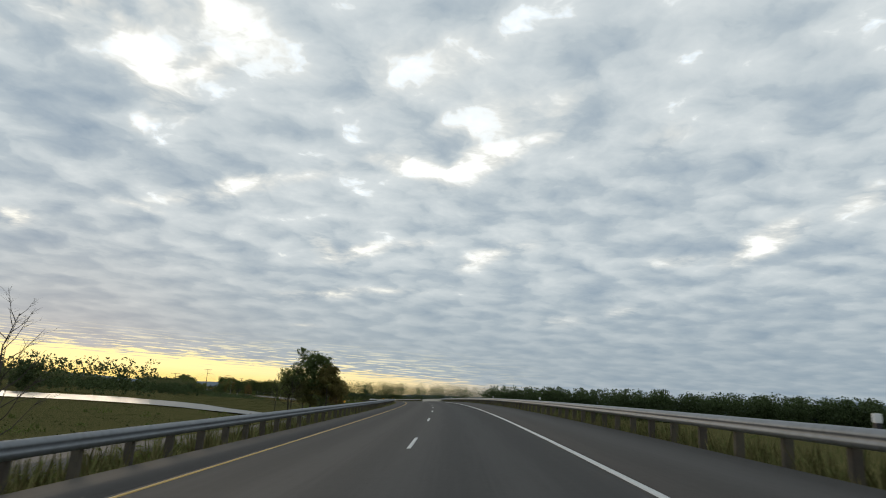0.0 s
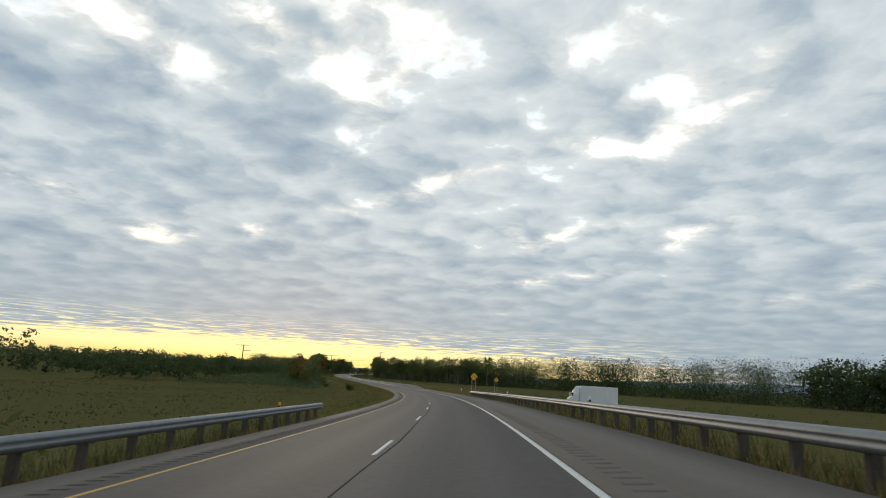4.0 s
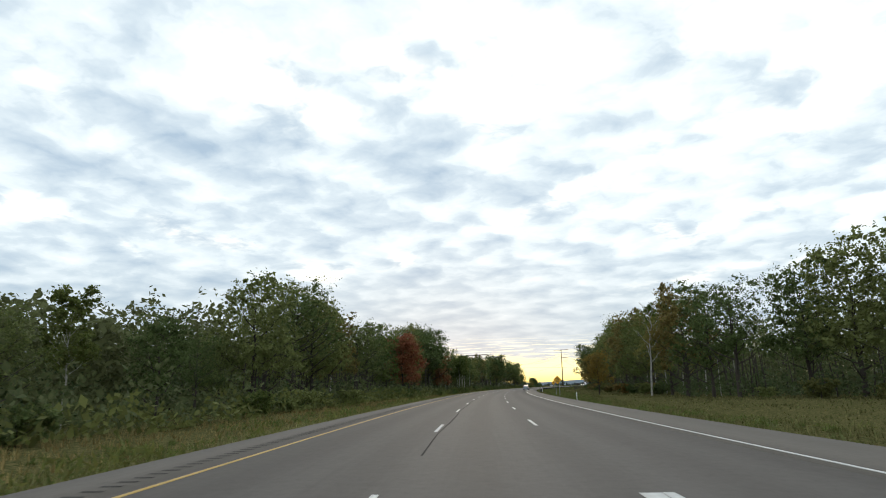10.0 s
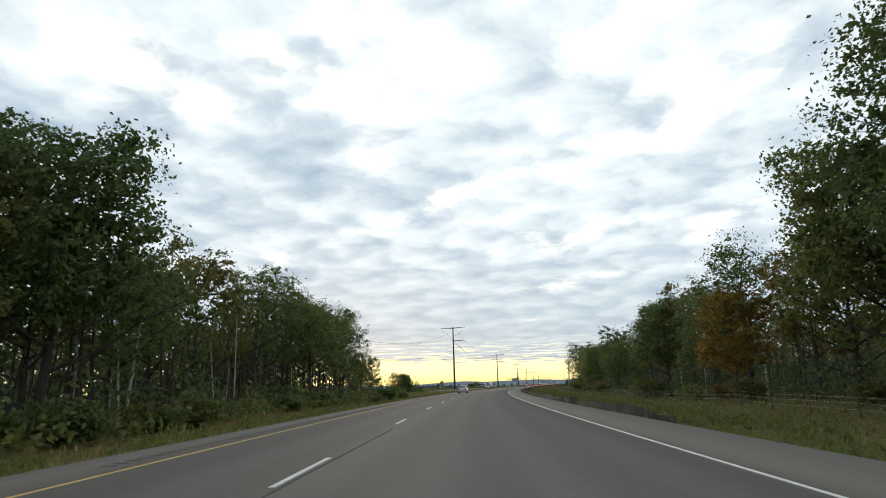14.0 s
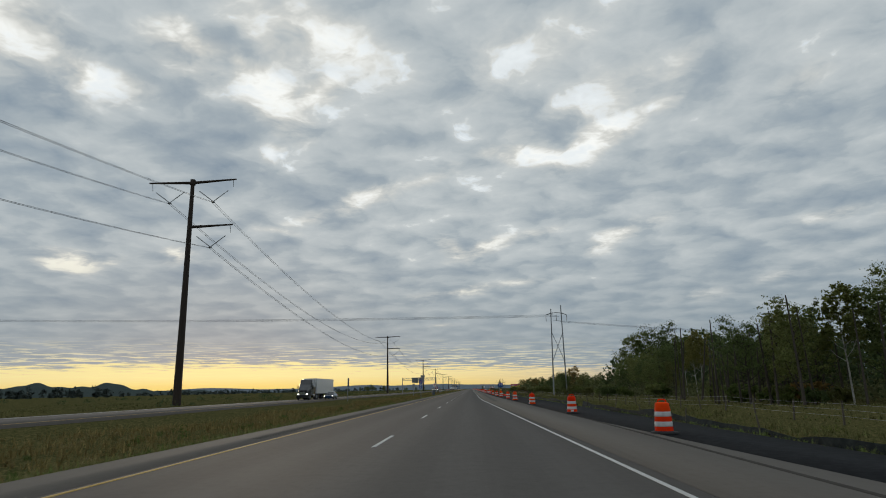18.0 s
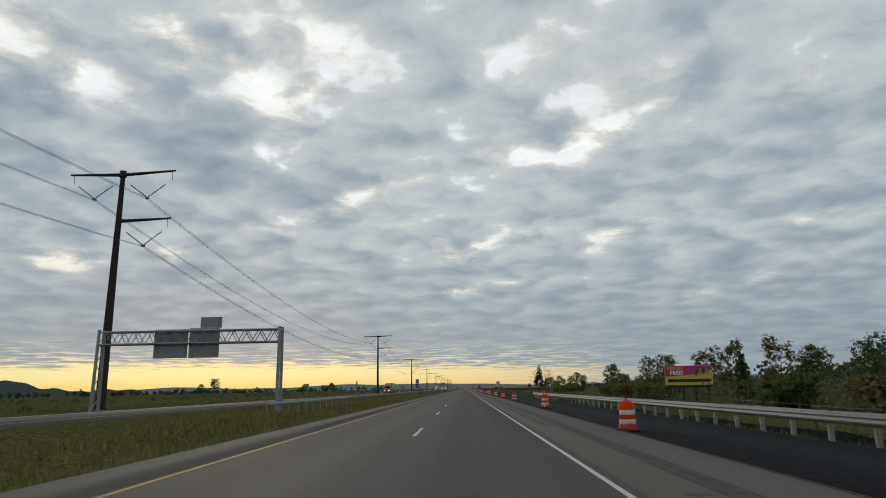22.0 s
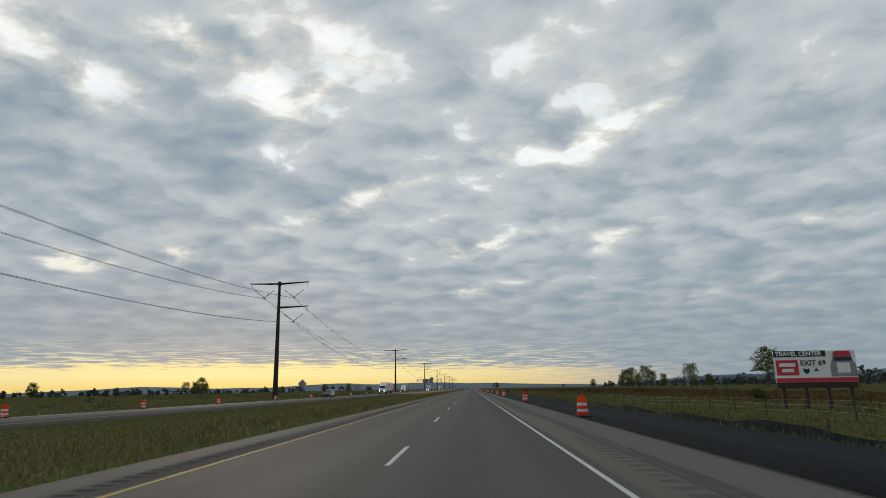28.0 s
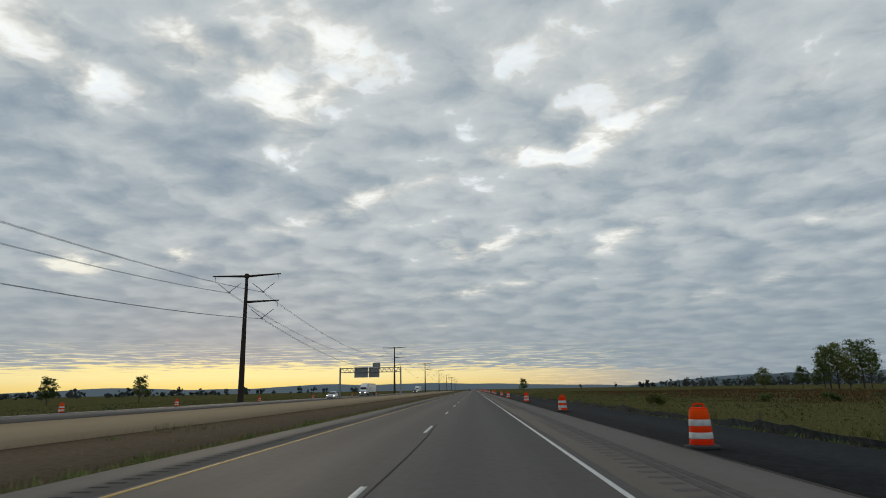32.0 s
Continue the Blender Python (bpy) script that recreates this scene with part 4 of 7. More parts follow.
    v, f = np.concatenate([v, v2]), np.concatenate([f, f2 + len(v)])
    return solid("trunk", bm, bark), mesh_of("crown", v, f, leaf)


LABELS = {
    "oak": "tall dark green oak with an open crown", "maple": "rounded dark green tree at the edge of the wood",
    "red": "tree with reddish autumn leaves among green ones", "orange": "tree with orange autumn leaves by the roadside",
    "light": "light green young tree at the edge of the wood", "brown": "tree with brownish turning leaves",
    "birch": "slender white-barked birch with thin leaves", "dead": "bare leafless tree with fine grey twigs",
    "dead_birch": "bare white-barked tree with forked branches", "cedar": "narrow dark evergreen standing in the meadow",
    "bush": "rounded green bush in tall grass", "brown_bush": "brownish bush in tall grass", "dark_bush": "dense dark green thicket bush"}
PROTO = {}
TALL = {"oak": 16.5, "maple": 12.8, "light": 12.8, "brown": 12.5, "birch": 12.5, "cedar": 9.0, "slim": 9.6}


def on_ground(s, d, turn=0.0, size=1.0, sink=0.05):
    x, y, _ = at(s, d)
    z = float(ground_z(s, d)) - sink
    m = pose(K * float(x), K * float(y), K * z, 0, 0, turn)
    return m @ Matrix.Scale(size, 4)


def plant(kind, seed, s, d, size=1.0, turn=0.0, n=3500, leaf=0.24, label="", group="trees by the road"):
    """Puts up a tree; the same kind and seed share their meshes."""
    m = on_ground(s, d, turn, size)
    key = (kind, seed, n)
    if key not in PROTO:
        PROTO[key] = tree_data(kind, seed, n, leaf)
    trunk, crown = PROTO[key]
    bushy = "bush" in kind
    t = thing("bush" if bushy else "tree", label or LABELS[kind], "bush" if bushy else "tree", "roadside bushes" if bushy else group, m)
    o = new("stem" if bushy else "trunk", trunk)
    o.parent = t
    if crown:
        c = new("crown", crown)
        c.parent = t
    return t


def row(rng, s0, s1, gap, d0, d1, kinds, lo, hi, n=3300, leaf=0.215, seeds=2):
    s = s0
    while s < s1:
        f = (s - s0) / max(s1 - s0, 1)
        d = d0 + (d1 - d0) * f + rng.uniform(-2.0, 2.0)
        kind = kinds[rng.integers(len(kinds))]
        plant(kind, int(rng.integers(seeds)), s, d, rng.uniform(lo, hi) / TALL[kind], rng.uniform(0, 360), n, leaf)
        s += gap * rng.uniform(0.7, 1.3)


rng = np.random.default_rng(7)
MIX = ["oak", "maple", "light", "maple", "brown", "oak", "light", "birch"]
# the wood left of the road
row(rng, 812, 900, 8.0, -25, -26, MIX, 7.5, 10.0)
row(rng, 902, 1010, 7.5, -25, -26, MIX, 13.0, 17.0)
row(rng, 1010, 1050, 7.0, -28, -30, ["oak", "maple", "oak", "light"], 18.0, 22.5)
row(rng, 1052, 1078, 6.5, -26, -26, ["maple", "maple", "oak"], 14.0, 16.5)
row(rng, 1080, 1140, 6.5, -25, -26, ["light", "maple", "birch", "birch"], 12.0, 15.0)
row(rng, 1142, 1300, 8.0, -26, -27, ["oak", "maple", "oak", "brown"], 15.0, 18.5)
row(rng, 1302, 1328, 6.0, -28, -30, ["maple", "brown"], 9.0, 11.0)
# the wood right of the road
row(rng, 800, 868, 6.5, 108, 68, ["maple", "maple", "birch", "oak"], 17.5, 21.0)
row(rng, 869, 924, 6.0, 66, 42, ["maple", "oak", "birch", "maple"], 16.5, 20.0)
row(rng, 926, 1000, 8.5, 36, 36, ["oak", "maple", "maple", "light", "brown", "birch"], 14.5, 18.5)
row(rng, 1000, 1095, 9.0, 35, 37, ["oak", "maple", "oak", "brown"], 18.0, 21.5)
row(rng, 1098, 1142, 8.0, 35, 35, ["maple", "light", "maple"], 11.5, 14.0)
row(rng, 1186, 1214, 8.0, 35, 35, ["oak", "maple", "brown"], 17.0, 20.0)
row(rng, 1220, 1290, 8.5, 34, 34, ["oak", "maple", "light", "brown"], 13.5, 17.0)
row(rng, 1290, 1390, 9.0, 34, 32, ["oak", "maple", "maple", "birch"], 11.5, 15.0)
# the wood's last corner and the scrub along the straight
for k in range(13):  # its front stands square to the road
    plant(["oak", "maple", "birch", "maple", "oak"][k % 5], k % 2, 1566 - k + rng.uniform(-5, 5), 35 + 4.1 * k, rng.uniform(0.9, 1.1) * float(np.interp(k, [0, 3, 6], [10.5, 13.0, 17.0])) / TALL[["oak", "maple", "birch", "maple", "oak"][k % 5]], k * 77, 3200, 0.22)
for k in range(11):
    plant("oak" if k % 3 else "maple", k % 2, 1782 + rng.uniform(-14, 14), 78 + 4.6 * k, rng.uniform(21.0, 28.0) / TALL["oak" if k % 3 else "maple"], k * 77, 3200, 0.22)
row(rng, 1572, 1690, 8.0, 46, 50, ["oak", "maple", "maple", "birch"], 8.5, 11.5)
row(rng, 1600, 1790, 13.0, 42, 37, ["maple", "brown", "maple", "cedar"], 5.8, 8.4)
row(rng, 1690, 1960, 12.0, 33, 40, ["maple", "brown", "cedar", "maple"], 5.2, 8.0)
row(rng, 1493, 1512, 1.95, -59, -64, ["maple", "oak"], 8.0, 10.0, 5000)
# single trees
plant("oak", 5, 254, -29.5, 1.38, 30, 9000, 0.26, "broad dark green tree with brownish leaves by the river")
plant("brown", 6, 247, -24, 1.25, 90, 8000, 0.24, "brownish tree beside the broad green one")
plant("oak", 4, 257, -37.5, 1.0, 200, 7000, 0.26, "broad dark green tree by the river")
plant("brown", 6, 249, -32, 0.95, 10, 8000, 0.24, "brownish tree beside the broad green one")
plant("brown", 3, 250, -20.5, 0.72, 40, 5000, 0.2)
plant("dead", 0, 228, -40, 1.0, 0)
plant("dead", 1, 234, -35.5, 1.3, 80)
plant("dead", 0, 52, -25.5, 0.95, 140)
for s, d, k, z in ((278, -20, "brown", 0.5), (283, -17, "maple", 0.45), (288, -20, "maple", 0.6), (295, -17, "brown", 0.86), (301, -15, "light", 0.7), (304, -19, "maple", 0.95), (311, -17, "brown", 0.9),
                   (317, -14.5, "light", 0.75), (321, -18, "brown", 0.9), (330, -17, "maple", 0.85), (337, -15, "brown", 0.7), (343, -18, "light", 0.72), (350, -16, "brown", 0.6), (300, -24, "maple", 0.95), (322, -25, "maple", 0.95), (286, -25, "maple", 0.9)):
    plant(k, 3, s, d, z, s * 7, 5000, 0.2)
for s, d, k, z in ((316, 22, "bush", 2.0), (321, 25, "bush", 2.05), (327, 23, "bush", 1.8), (578, -34.4, "brown", 0.86), (583, -36, "maple", 0.62), (572, -31, "light", 0.5), (640, -27, "dark_bush", 0.9),
                   (550, -16, "bush", 0.8), (573, -24, "dark_bush", 0.55), (606, -33, "maple", 0.5), (623, -36, "light", 0.5), (650, -36, "maple", 0.45), (663, -42, "maple", 0.5), (684, -35, "maple", 0.86), (686, -33.5, "brown", 0.72),
                   (558, -59, "maple", 0.75), (566, -72, "maple", 0.7), (700, -30, "light", 0.5), (722, -26, "brown", 0.5), (730, -28, "dead", 0.7), (738, -25, "maple", 0.52),
                   (748, -28, "dead", 0.7), (757, -24, "light", 0.5), (779, -16, "birch", 0.52), (784, -18.5, "maple", 0.62), (800, -21, "maple", 0.56), (820, -29, "oak", 0.58), (806, -26, "oak", 0.62)):
    plant(k, 3 if k != "dead" else 0, s, d, z, s * 7, 4500, 0.2)
plant("oak", 3, 1037, -25, 1.25, 40, 7000, 0.24, "tall oak with reddish brown leaves leaning over the verge")
plant("red", 3, 1047, -23, 1.0, 0, 5000, 0.2)
plant("red", 4, 978, -21, 1.15, 70, 7000, 0.22)
plant("oak", 3, 1112, -26, 0.95, 40, 7000, 0.24)
plant("oak", 4, 1202, -23.5, 1.2, 10, 8000, 0.24)
plant("oak", 3, 1255, -22, 0.95, 110, 6000, 0.24)
plant("orange", 3, 1330, -23, 0.5, 110, 3500, 0.22)
plant("orange", 3, 985, 24, 0.8, 20, 4500, 0.22)
plant("brown", 4, 1128, 30, 1.12, 20, 7000, 0.22)
plant("orange", 4, 1232, 30, 0.9, 75, 4500, 0.24)
plant("dead_birch", 0, 950, 29, 1.3, 0)
for s, d in ((1166, 33), (1170, 34.5), (1175, 33.5), (1182, 36), (1162, 35), (1188, 35.5)):
    plant("dead_birch", int(s) % 2, s, d, 1.05, s * 9)
for s, d in ((1064, -18.6), (1067, -18.2), (1070.5, -18.8), (1074, -18.4)):
    plant("birch", int(s) % 2, s, d, 0.95, s * 9)
plant("dead_birch", 0, 713, 25, 0.58, 0)
plant("dead_birch", 1, 706, 22, 0.36, 90)
plant("oak", 3, 1209, 32, 1.12, 10, 8000, 0.24)
plant("oak", 4, 1262, 31, 0.85, 80, 6000, 0.24)
plant("oak", 4, 1194, 29.5, 1.42, 200, 13000, 0.18)
plant("dead", 2, 1412, 26, 1.05, 30)
plant("oak", 3, 1418, 31, 1.0, 60, 5000, 0.24)
plant("slim", 0, 2041, 27, 0.95, 0, 6000, 0.15, "slender green tree among bare ones in the meadow")
plant("dead", 1, 2043, 29.4, 0.86, 60)
plant("maple", 4, 2086, 62, 0.85, 40, 3200, 0.3)
plant("maple", 4, 2074, 64, 0.5, 80, 3200, 0.3)
plant("dead", 0, 2040, 25.4, 0.72, 200)
plant("dead", 0, 2047, 30.8, 0.75, 20)
for s, d, k, z in ((1960, 75, "oak", 0.6), (1975, 80, "maple", 0.5), (2066, 60, "maple", 0.5), (2080, 66, "maple", 0.55), (2100, 90, "maple", 0.6), (2110, 95, "oak", 0.6),
                   (2160, 108, "oak", 1.05), (2176, 113, "maple", 0.9), (2150, 100, "maple", 0.6), (2200, 120, "maple", 0.8), (2630, 144, "oak", 1.15), (2638, 153, "oak", 0.95), (2622, 150, "maple", 0.8), (2794, 163.5, "oak", 1.05), (2798, 145, "maple", 0.8), (2765, 166, "maple", 0.75),
                   (2770, 158, "maple", 0.5), (2905, 143, "oak", 1.0), (2912, 150, "oak", 1.1), (2900, 138, "maple", 0.9), (2918, 158, "maple", 1.0), (2922, 166, "oak", 1.2), (2930, 174, "oak", 0.9),
                   (2889, 110, "maple", 0.65), (2960, 160, "maple", 0.8), (2811, -112, "maple", 0.6), (2830, -97, "maple", 0.6), (2815, -132, "maple", 0.5), (2792, -202, "maple", 1.05), (2800, -210, "maple", 0.8), (2786, -196, "maple", 0.7), (2797, -216, "oak", 0.6),
                   (2760, -130, "maple", 0.45), (2420, -150, "maple", 0.6), (2455, -130, "maple", 0.7), (2590, -190, "maple", 0.6), (2330, -210, "maple", 0.7), (2345, -205, "oak", 0.8), (3010, 30, "maple", 0.6)):
    plant(k, 4, s, d, z, s * 7, 3200, 0.3)
# thickets along the foot of the woods
for k in range(120):
    side = k % 2
    s = rng.uniform(800, 1310) if not side else rng.uniform(800, 1390)
    d = -17.5 + rng.uniform(-2, 1) if not side else float(np.interp(s, [800, 870, 925, 1390], [100, 62, 33, 28])) + rng.uniform(-2, 2)
    plant(["bush", "dark_bush", "dark_bush", "brown_bush"][k % 4], k % 3, s, d, rng.uniform(0.6, 1.1), rng.uniform(0, 360), 900, 0.24)
for k in range(60):
    s = rng.uniform(1560, 2000)
    plant(["dark_bush", "brown_bush", "bush"][k % 3], k % 3, s, float(np.interp(s, [1560, 1800, 2000], [38, 25, 34])) + rng.uniform(-1, 6), rng.uniform(0.6, 1.3), rng.uniform(0, 360), 900, 0.24)
for k in range(30):
    s = rng.uniform(2060, 2750)
    plant(["brown_bush", "bush", "dark_bush"][k % 3], k % 3, s, rng.uniform(22, 90), rng.uniform(0.35, 0.7), rng.uniform(0, 360), 900, 0.24)
for s, d, z in ((2105, 42, 1.0), (2112, 47, 1.3), (2120, 44, 0.9), (2128, 52, 1.4), (2137, 49, 1.1), (2146, 56, 1.5), (2158, 53, 1.2), (2170, 60, 1.5), (2184, 58, 1.3), (2199, 66, 1.6), (2092, 50, 1.2), (2080, 44, 0.8)):
    plant(["dark_bush", "brown_bush"][int(s) % 2], int(d) % 3, s, d, z, s * 7, 900, 0.24)
for k in range(22):
    s = rng.uniform(590, 790)
    plant(["dark_bush", "bush", "dark_bush"][k % 3], k % 3, s, rng.uniform(-40, -20), rng.uniform(0.5, 1.1), rng.uniform(0, 360), 900, 0.24)


def woods(name, label, places, mat, n, size, height, kind="stuff"):
    """The depth of a wood or a far line of trees: many coarse crowns in one mesh."""
    r = np.random.default_rng(len(places))
    vs, fs, off = [], [], 0
    for x, y, z, h in places:
        h = h * height
        bl = [(r.normal() * 1.2, r.normal() * 1.2, h * f, h * 0.26 * (1.15 - abs(f - 0.55)), h * 0.26 * (1.15 - abs(f - 0.55)), h * 0.2) for f in (0.08, 0.28, 0.48, 0.66, 0.82)]
        v, f = leaves(r, bl, n, size, tuft=4)
        vs.append(v + (x, y, z))
        fs.append(f + off)
        off += len(v)
    tagged(new(name, mesh_of(name, np.concatenate(vs), np.concatenate(fs), mat)), label, "wood", kind=kind)


def undergrowth(name, s0, s1, d0, d1, count, tall, seed, size=0.27):
    """Leafy tangle at the foot of a wood."""
    r = np.random.default_rng(seed)
    s = r.uniform(s0, s1, count)
    t = r.uniform(0, 1, count)
    d = fn(d0)(s) * (1 - t) + fn(d1)(s) * t
    x, y, _ = at(s, d)
    z = ground_z(s, d)
    lump = (0.55 + 0.45 * np.sin(s * 0.33 + seed) * np.sin(s * 0.127 + d)) * tall
    v, f = leaves(r, [(0, 0, 0, 1, 1, 1)], count, size)
    v = (v.reshape(-1, 4, 3) - v.reshape(-1, 4, 3).mean(1)[:, None, :]) + np.stack([x, y, z + r.uniform(0.05, 1, count) ** 0.8 * lump], 1)[:, None, :]
    tagged(new(name, mesh_of(name, v.reshape(-1, 3), f, M["far_wood"] if seed % 2 else M["weeds"])), "tangled green undergrowth at the foot of the trees", "undergrowth", kind="stuff")


undergrowth("undergrowth", 790, 1312, -17.5, -34, 30000, 5.0, 1)
undergrowth("undergrowth", 790, 1312, -16.5, -21, 12000, 2.6, 2)
undergrowth("undergrowth", 800, 1395, [(800, 102), (870, 64), (925, 33), (1395, 28)], [(800, 122), (870, 84), (925, 53), (1395, 48)], 34000, 5.5, 3)
undergrowth("undergrowth", 1560, 1990, [(1560, 46), (1700, 30), (1800, 25), (1990, 36)], [(1560, 66), (1700, 48), (1990, 52)], 26000, 4.2, 5)
undergrowth("undergrowth", 800, 1312, -33, -62, 26000, 8.5, 15, 0.5)
undergrowth("undergrowth", 800, 1395, [(800, 120), (870, 82), (925, 52), (1395, 46)], [(800, 150), (870, 112), (925, 80), (1395, 72)], 30000, 9.0, 17, 0.5)
undergrowth("undergrowth", 290, 810, [(290, 490), (810, 120)], [(290, 540), (810, 170)], 14000, 15.0, 19, 0.9)
undergrowth("undergrowth", 290, 810, [(290, 458), (810, 102)], [(290, 490), (810, 130)], 22000, 8.0, 9, 0.36)
undergrowth("undergrowth", 1488, 1530, -57, -68, 7000, 7.0, 13)
undergrowth("undergrowth", 265, 355, -10, -30, 11000, 3.2, 4)
undergrowth("undergrowth", 540, 800, [(540, -26), (800, -20)], [(540, -70), (800, -40)], 16000, 3.2, 7)


def spots(r, count, s0, s1, d0, d1, lo=0.8, hi=1.15):
    s, d = r.uniform(s0, s1, count), None
    t = r.uniform(0, 1, count)
    d = fn(d0)(s) * (1 - t) + fn(d1)(s) * t
    x, y, _ = at(s, d)
    return list(zip(x, y, ground_z(s, d), r.uniform(lo, hi, count)))


def trunks(name, s0, s1, d0, d1, count, lo, hi, mat, seed):
    """Thin stems in the depth of a wood, many in one mesh."""
    r = np.random.default_rng(seed)
    s, t = r.uniform(s0, s1, count), r.uniform(0, 1, count)
    d = fn(d0)(s) * (1 - t) + fn(d1)(s) * t
    x, y, _ = at(s, d)
    foot = np.stack([x, y, ground_z(s, d) - 0.2], 1)
    tip = foot + np.stack([r.normal(size=count) * 0.5, r.normal(size=count) * 0.5, r.uniform(lo, hi, count)], 1)
    wide = r.uniform(0.07, 0.2, count)
    rings = []
    for p, w in ((foot, 1.0), (tip, 0.4)):
        for k in range(5):
            a = 2 * math.pi * k / 5
            rings.append(p + np.stack([wide * w * math.cos(a), wide * w * math.sin(a), np.zeros(count)], 1))
    v = np.stack(rings, 1).reshape(-1, 3)
    b = np.arange(count)[:, None] * 10
    f = np.concatenate([b + np.array([[k, (k + 1) % 5, 5 + (k + 1) % 5, 5 + k]]) for k in range(5)])
    tagged(new(name, mesh_of(name, v, f, mat)), "thin grey stems standing in the depth of the wood", "wood", kind="stuff")


trunks("stems", 915, 1310, -23, -48, 700, 6, 10.5, M["bark"], 61)
trunks("stems", 1060, 1300, -22, -29, 30, 7, 11, M["birch"], 62)
trunks("stems", 805, 1395, [(800, 110), (870, 72), (925, 42), (1395, 34)], [(800, 130), (870, 92), (925, 64), (1395, 56)], 850, 6, 9.5, M["bark"], 63)
trunks("stems", 810, 1390, [(800, 102), (870, 64), (925, 36), (1395, 31)], [(800, 112), (870, 72), (925, 42), (1395, 38)], 50, 6, 10, M["birch"], 64)
trunks("stems", 1556, 1600, 34, 88, 130, 7, 12, M["bark"], 65)

r2 = np.random.default_rng(11)
woods("wood_left", "dense green wood behind the roadside trees", spots(r2, 60, 820, 905, -31, -80, 0.6, 0.8) + spots(r2, 260, 905, 1305, -32, -80), M["far_wood"], 700, 0.38, 14.5)
woods("wood_right", "dense green wood behind the roadside trees", spots(r2, 330, 800, 1395, [(800, 112), (870, 76), (925, 50), (1395, 50)], [(800, 160), (925, 125), (1395, 120)]), M["far_wood"], 600, 0.36, 16)
across, across_far = [], []
for k in range(620):
    q = r2.uniform(98, 560)
    g = 779 - (q - 125) * 1.45 + r2.uniform(-4, 80)
    x, y, _ = at(g, q)
    (across if q < 250 else across_far).append((float(x), float(y), PLAIN, r2.uniform(0.8, 1.1) * float(np.interp(q, [110, 330], [1.42, 1.85]))))
woods("wood_across", "long dark wood beyond the meadow", across, M["far_wood"], 600, 0.32, 15.5)
woods("wood_across", "long dark wood beyond the meadow", across_far, M["far_wood"], 520, 0.95, 15.0)
# the valley wood's leaves carry the haze as a blue-grey tint
woods("wood_valley", "dark wood down in the valley", spots(r2, 330, -80, 480, 440, 760, 0.7, 1.05), M["haze_tinted_wood"], 330, 1.0, 17)
woods("wood_bend", "dark wood beyond the river bend", spots(r2, 260, 250, 760, -330, -600, 0.7, 1.0), M["far_wood"], 200, 0.85, 16)
woods("wood_corner", "dark wood behind the scrub", spots(r2, 130, 1575, 1800, [(1575, 50), (1800, 62)], 140), M["far_wood"], 420, 0.5, 13)
woods("wood_scrub", "dark wood behind the scrub", spots(r2, 90, 1800, 1990, [(1800, 45), (1990, 60)], 120, 0.4, 0.75), M["far_wood"], 260, 0.42, 12)
woods("wood_river", "low wood beyond the river", spots(r2, 240, 370, 760, -180, -420, 0.6, 1.0), M["far_wood"], 200, 0.85, 21)
woods("wood_bank", "dark wood along the far bank of the river", spots(r2, 150, 412, 470, -110, -540, 0.75, 1.1), M["far_wood"], 220, 0.8, 20)
woods("wood_beyond", "dark wood beyond the thicket", spots(r2, 200, 880, 1250, -150, -330, 0.8, 1.1), M["far_wood"], 200, 0.7, 14)
woods("wood_thicket", "dark thicket beyond the grassy verge", spots(r2, 170, 545, 800, [(545, -75), (800, -58)], [(545, -210), (800, -130)], 0.6, 1.1), M["far_wood"], 330, 0.45, 8.5)


def arc(r, count, az0, az1, dist0, dist1, lo, hi, centre=(-330.0, 1200.0)):
    """Places round a centre; azimuth in degrees left of north."""
    a = np.radians(r.uniform(az0, az1, count))
    q = r.uniform(dist0, dist1, count)
    out = []
    for t, u, h in zip(a, q, r.uniform(lo, hi, count)):
        x, y = centre[0] - math.sin(t) * u, centre[1] + math.cos(t) * u
        if np.min(np.hypot(_x[::20] - x, _y[::20] - y)) > 330:
            out.append((x, y, PLAIN - 0.9, h))
    return out


# far trees, their haze put into the leaf colour
woods("far_trees", "far line of trees on the horizon, tinted for haze", arc(r2, 900, -80, 100, 2600, 3600, 0.5, 1.1), M["haze_tinted_wood"], 40, 3.4, 15)
woods("far_trees", "far trees across the fields, tinted for haze", arc(r2, 220, 5, 80, 2000, 2500, 0.3, 0.9), M["haze_tinted_wood"], 50, 2.2, 14)
woods("far_trees", "far trees across the valley, tinted for haze", arc(r2, 420, -170, -60, 900, 1500, 0.6, 1.1), M["haze_tinted_wood"], 50, 2.4, 15)
woods("far_trees", "far trees across the valley, tinted for haze", arc(r2, 300, 40, 120, 900, 1500, 0.6, 1.1), M["haze_tinted_wood"], 50, 2.4, 14)


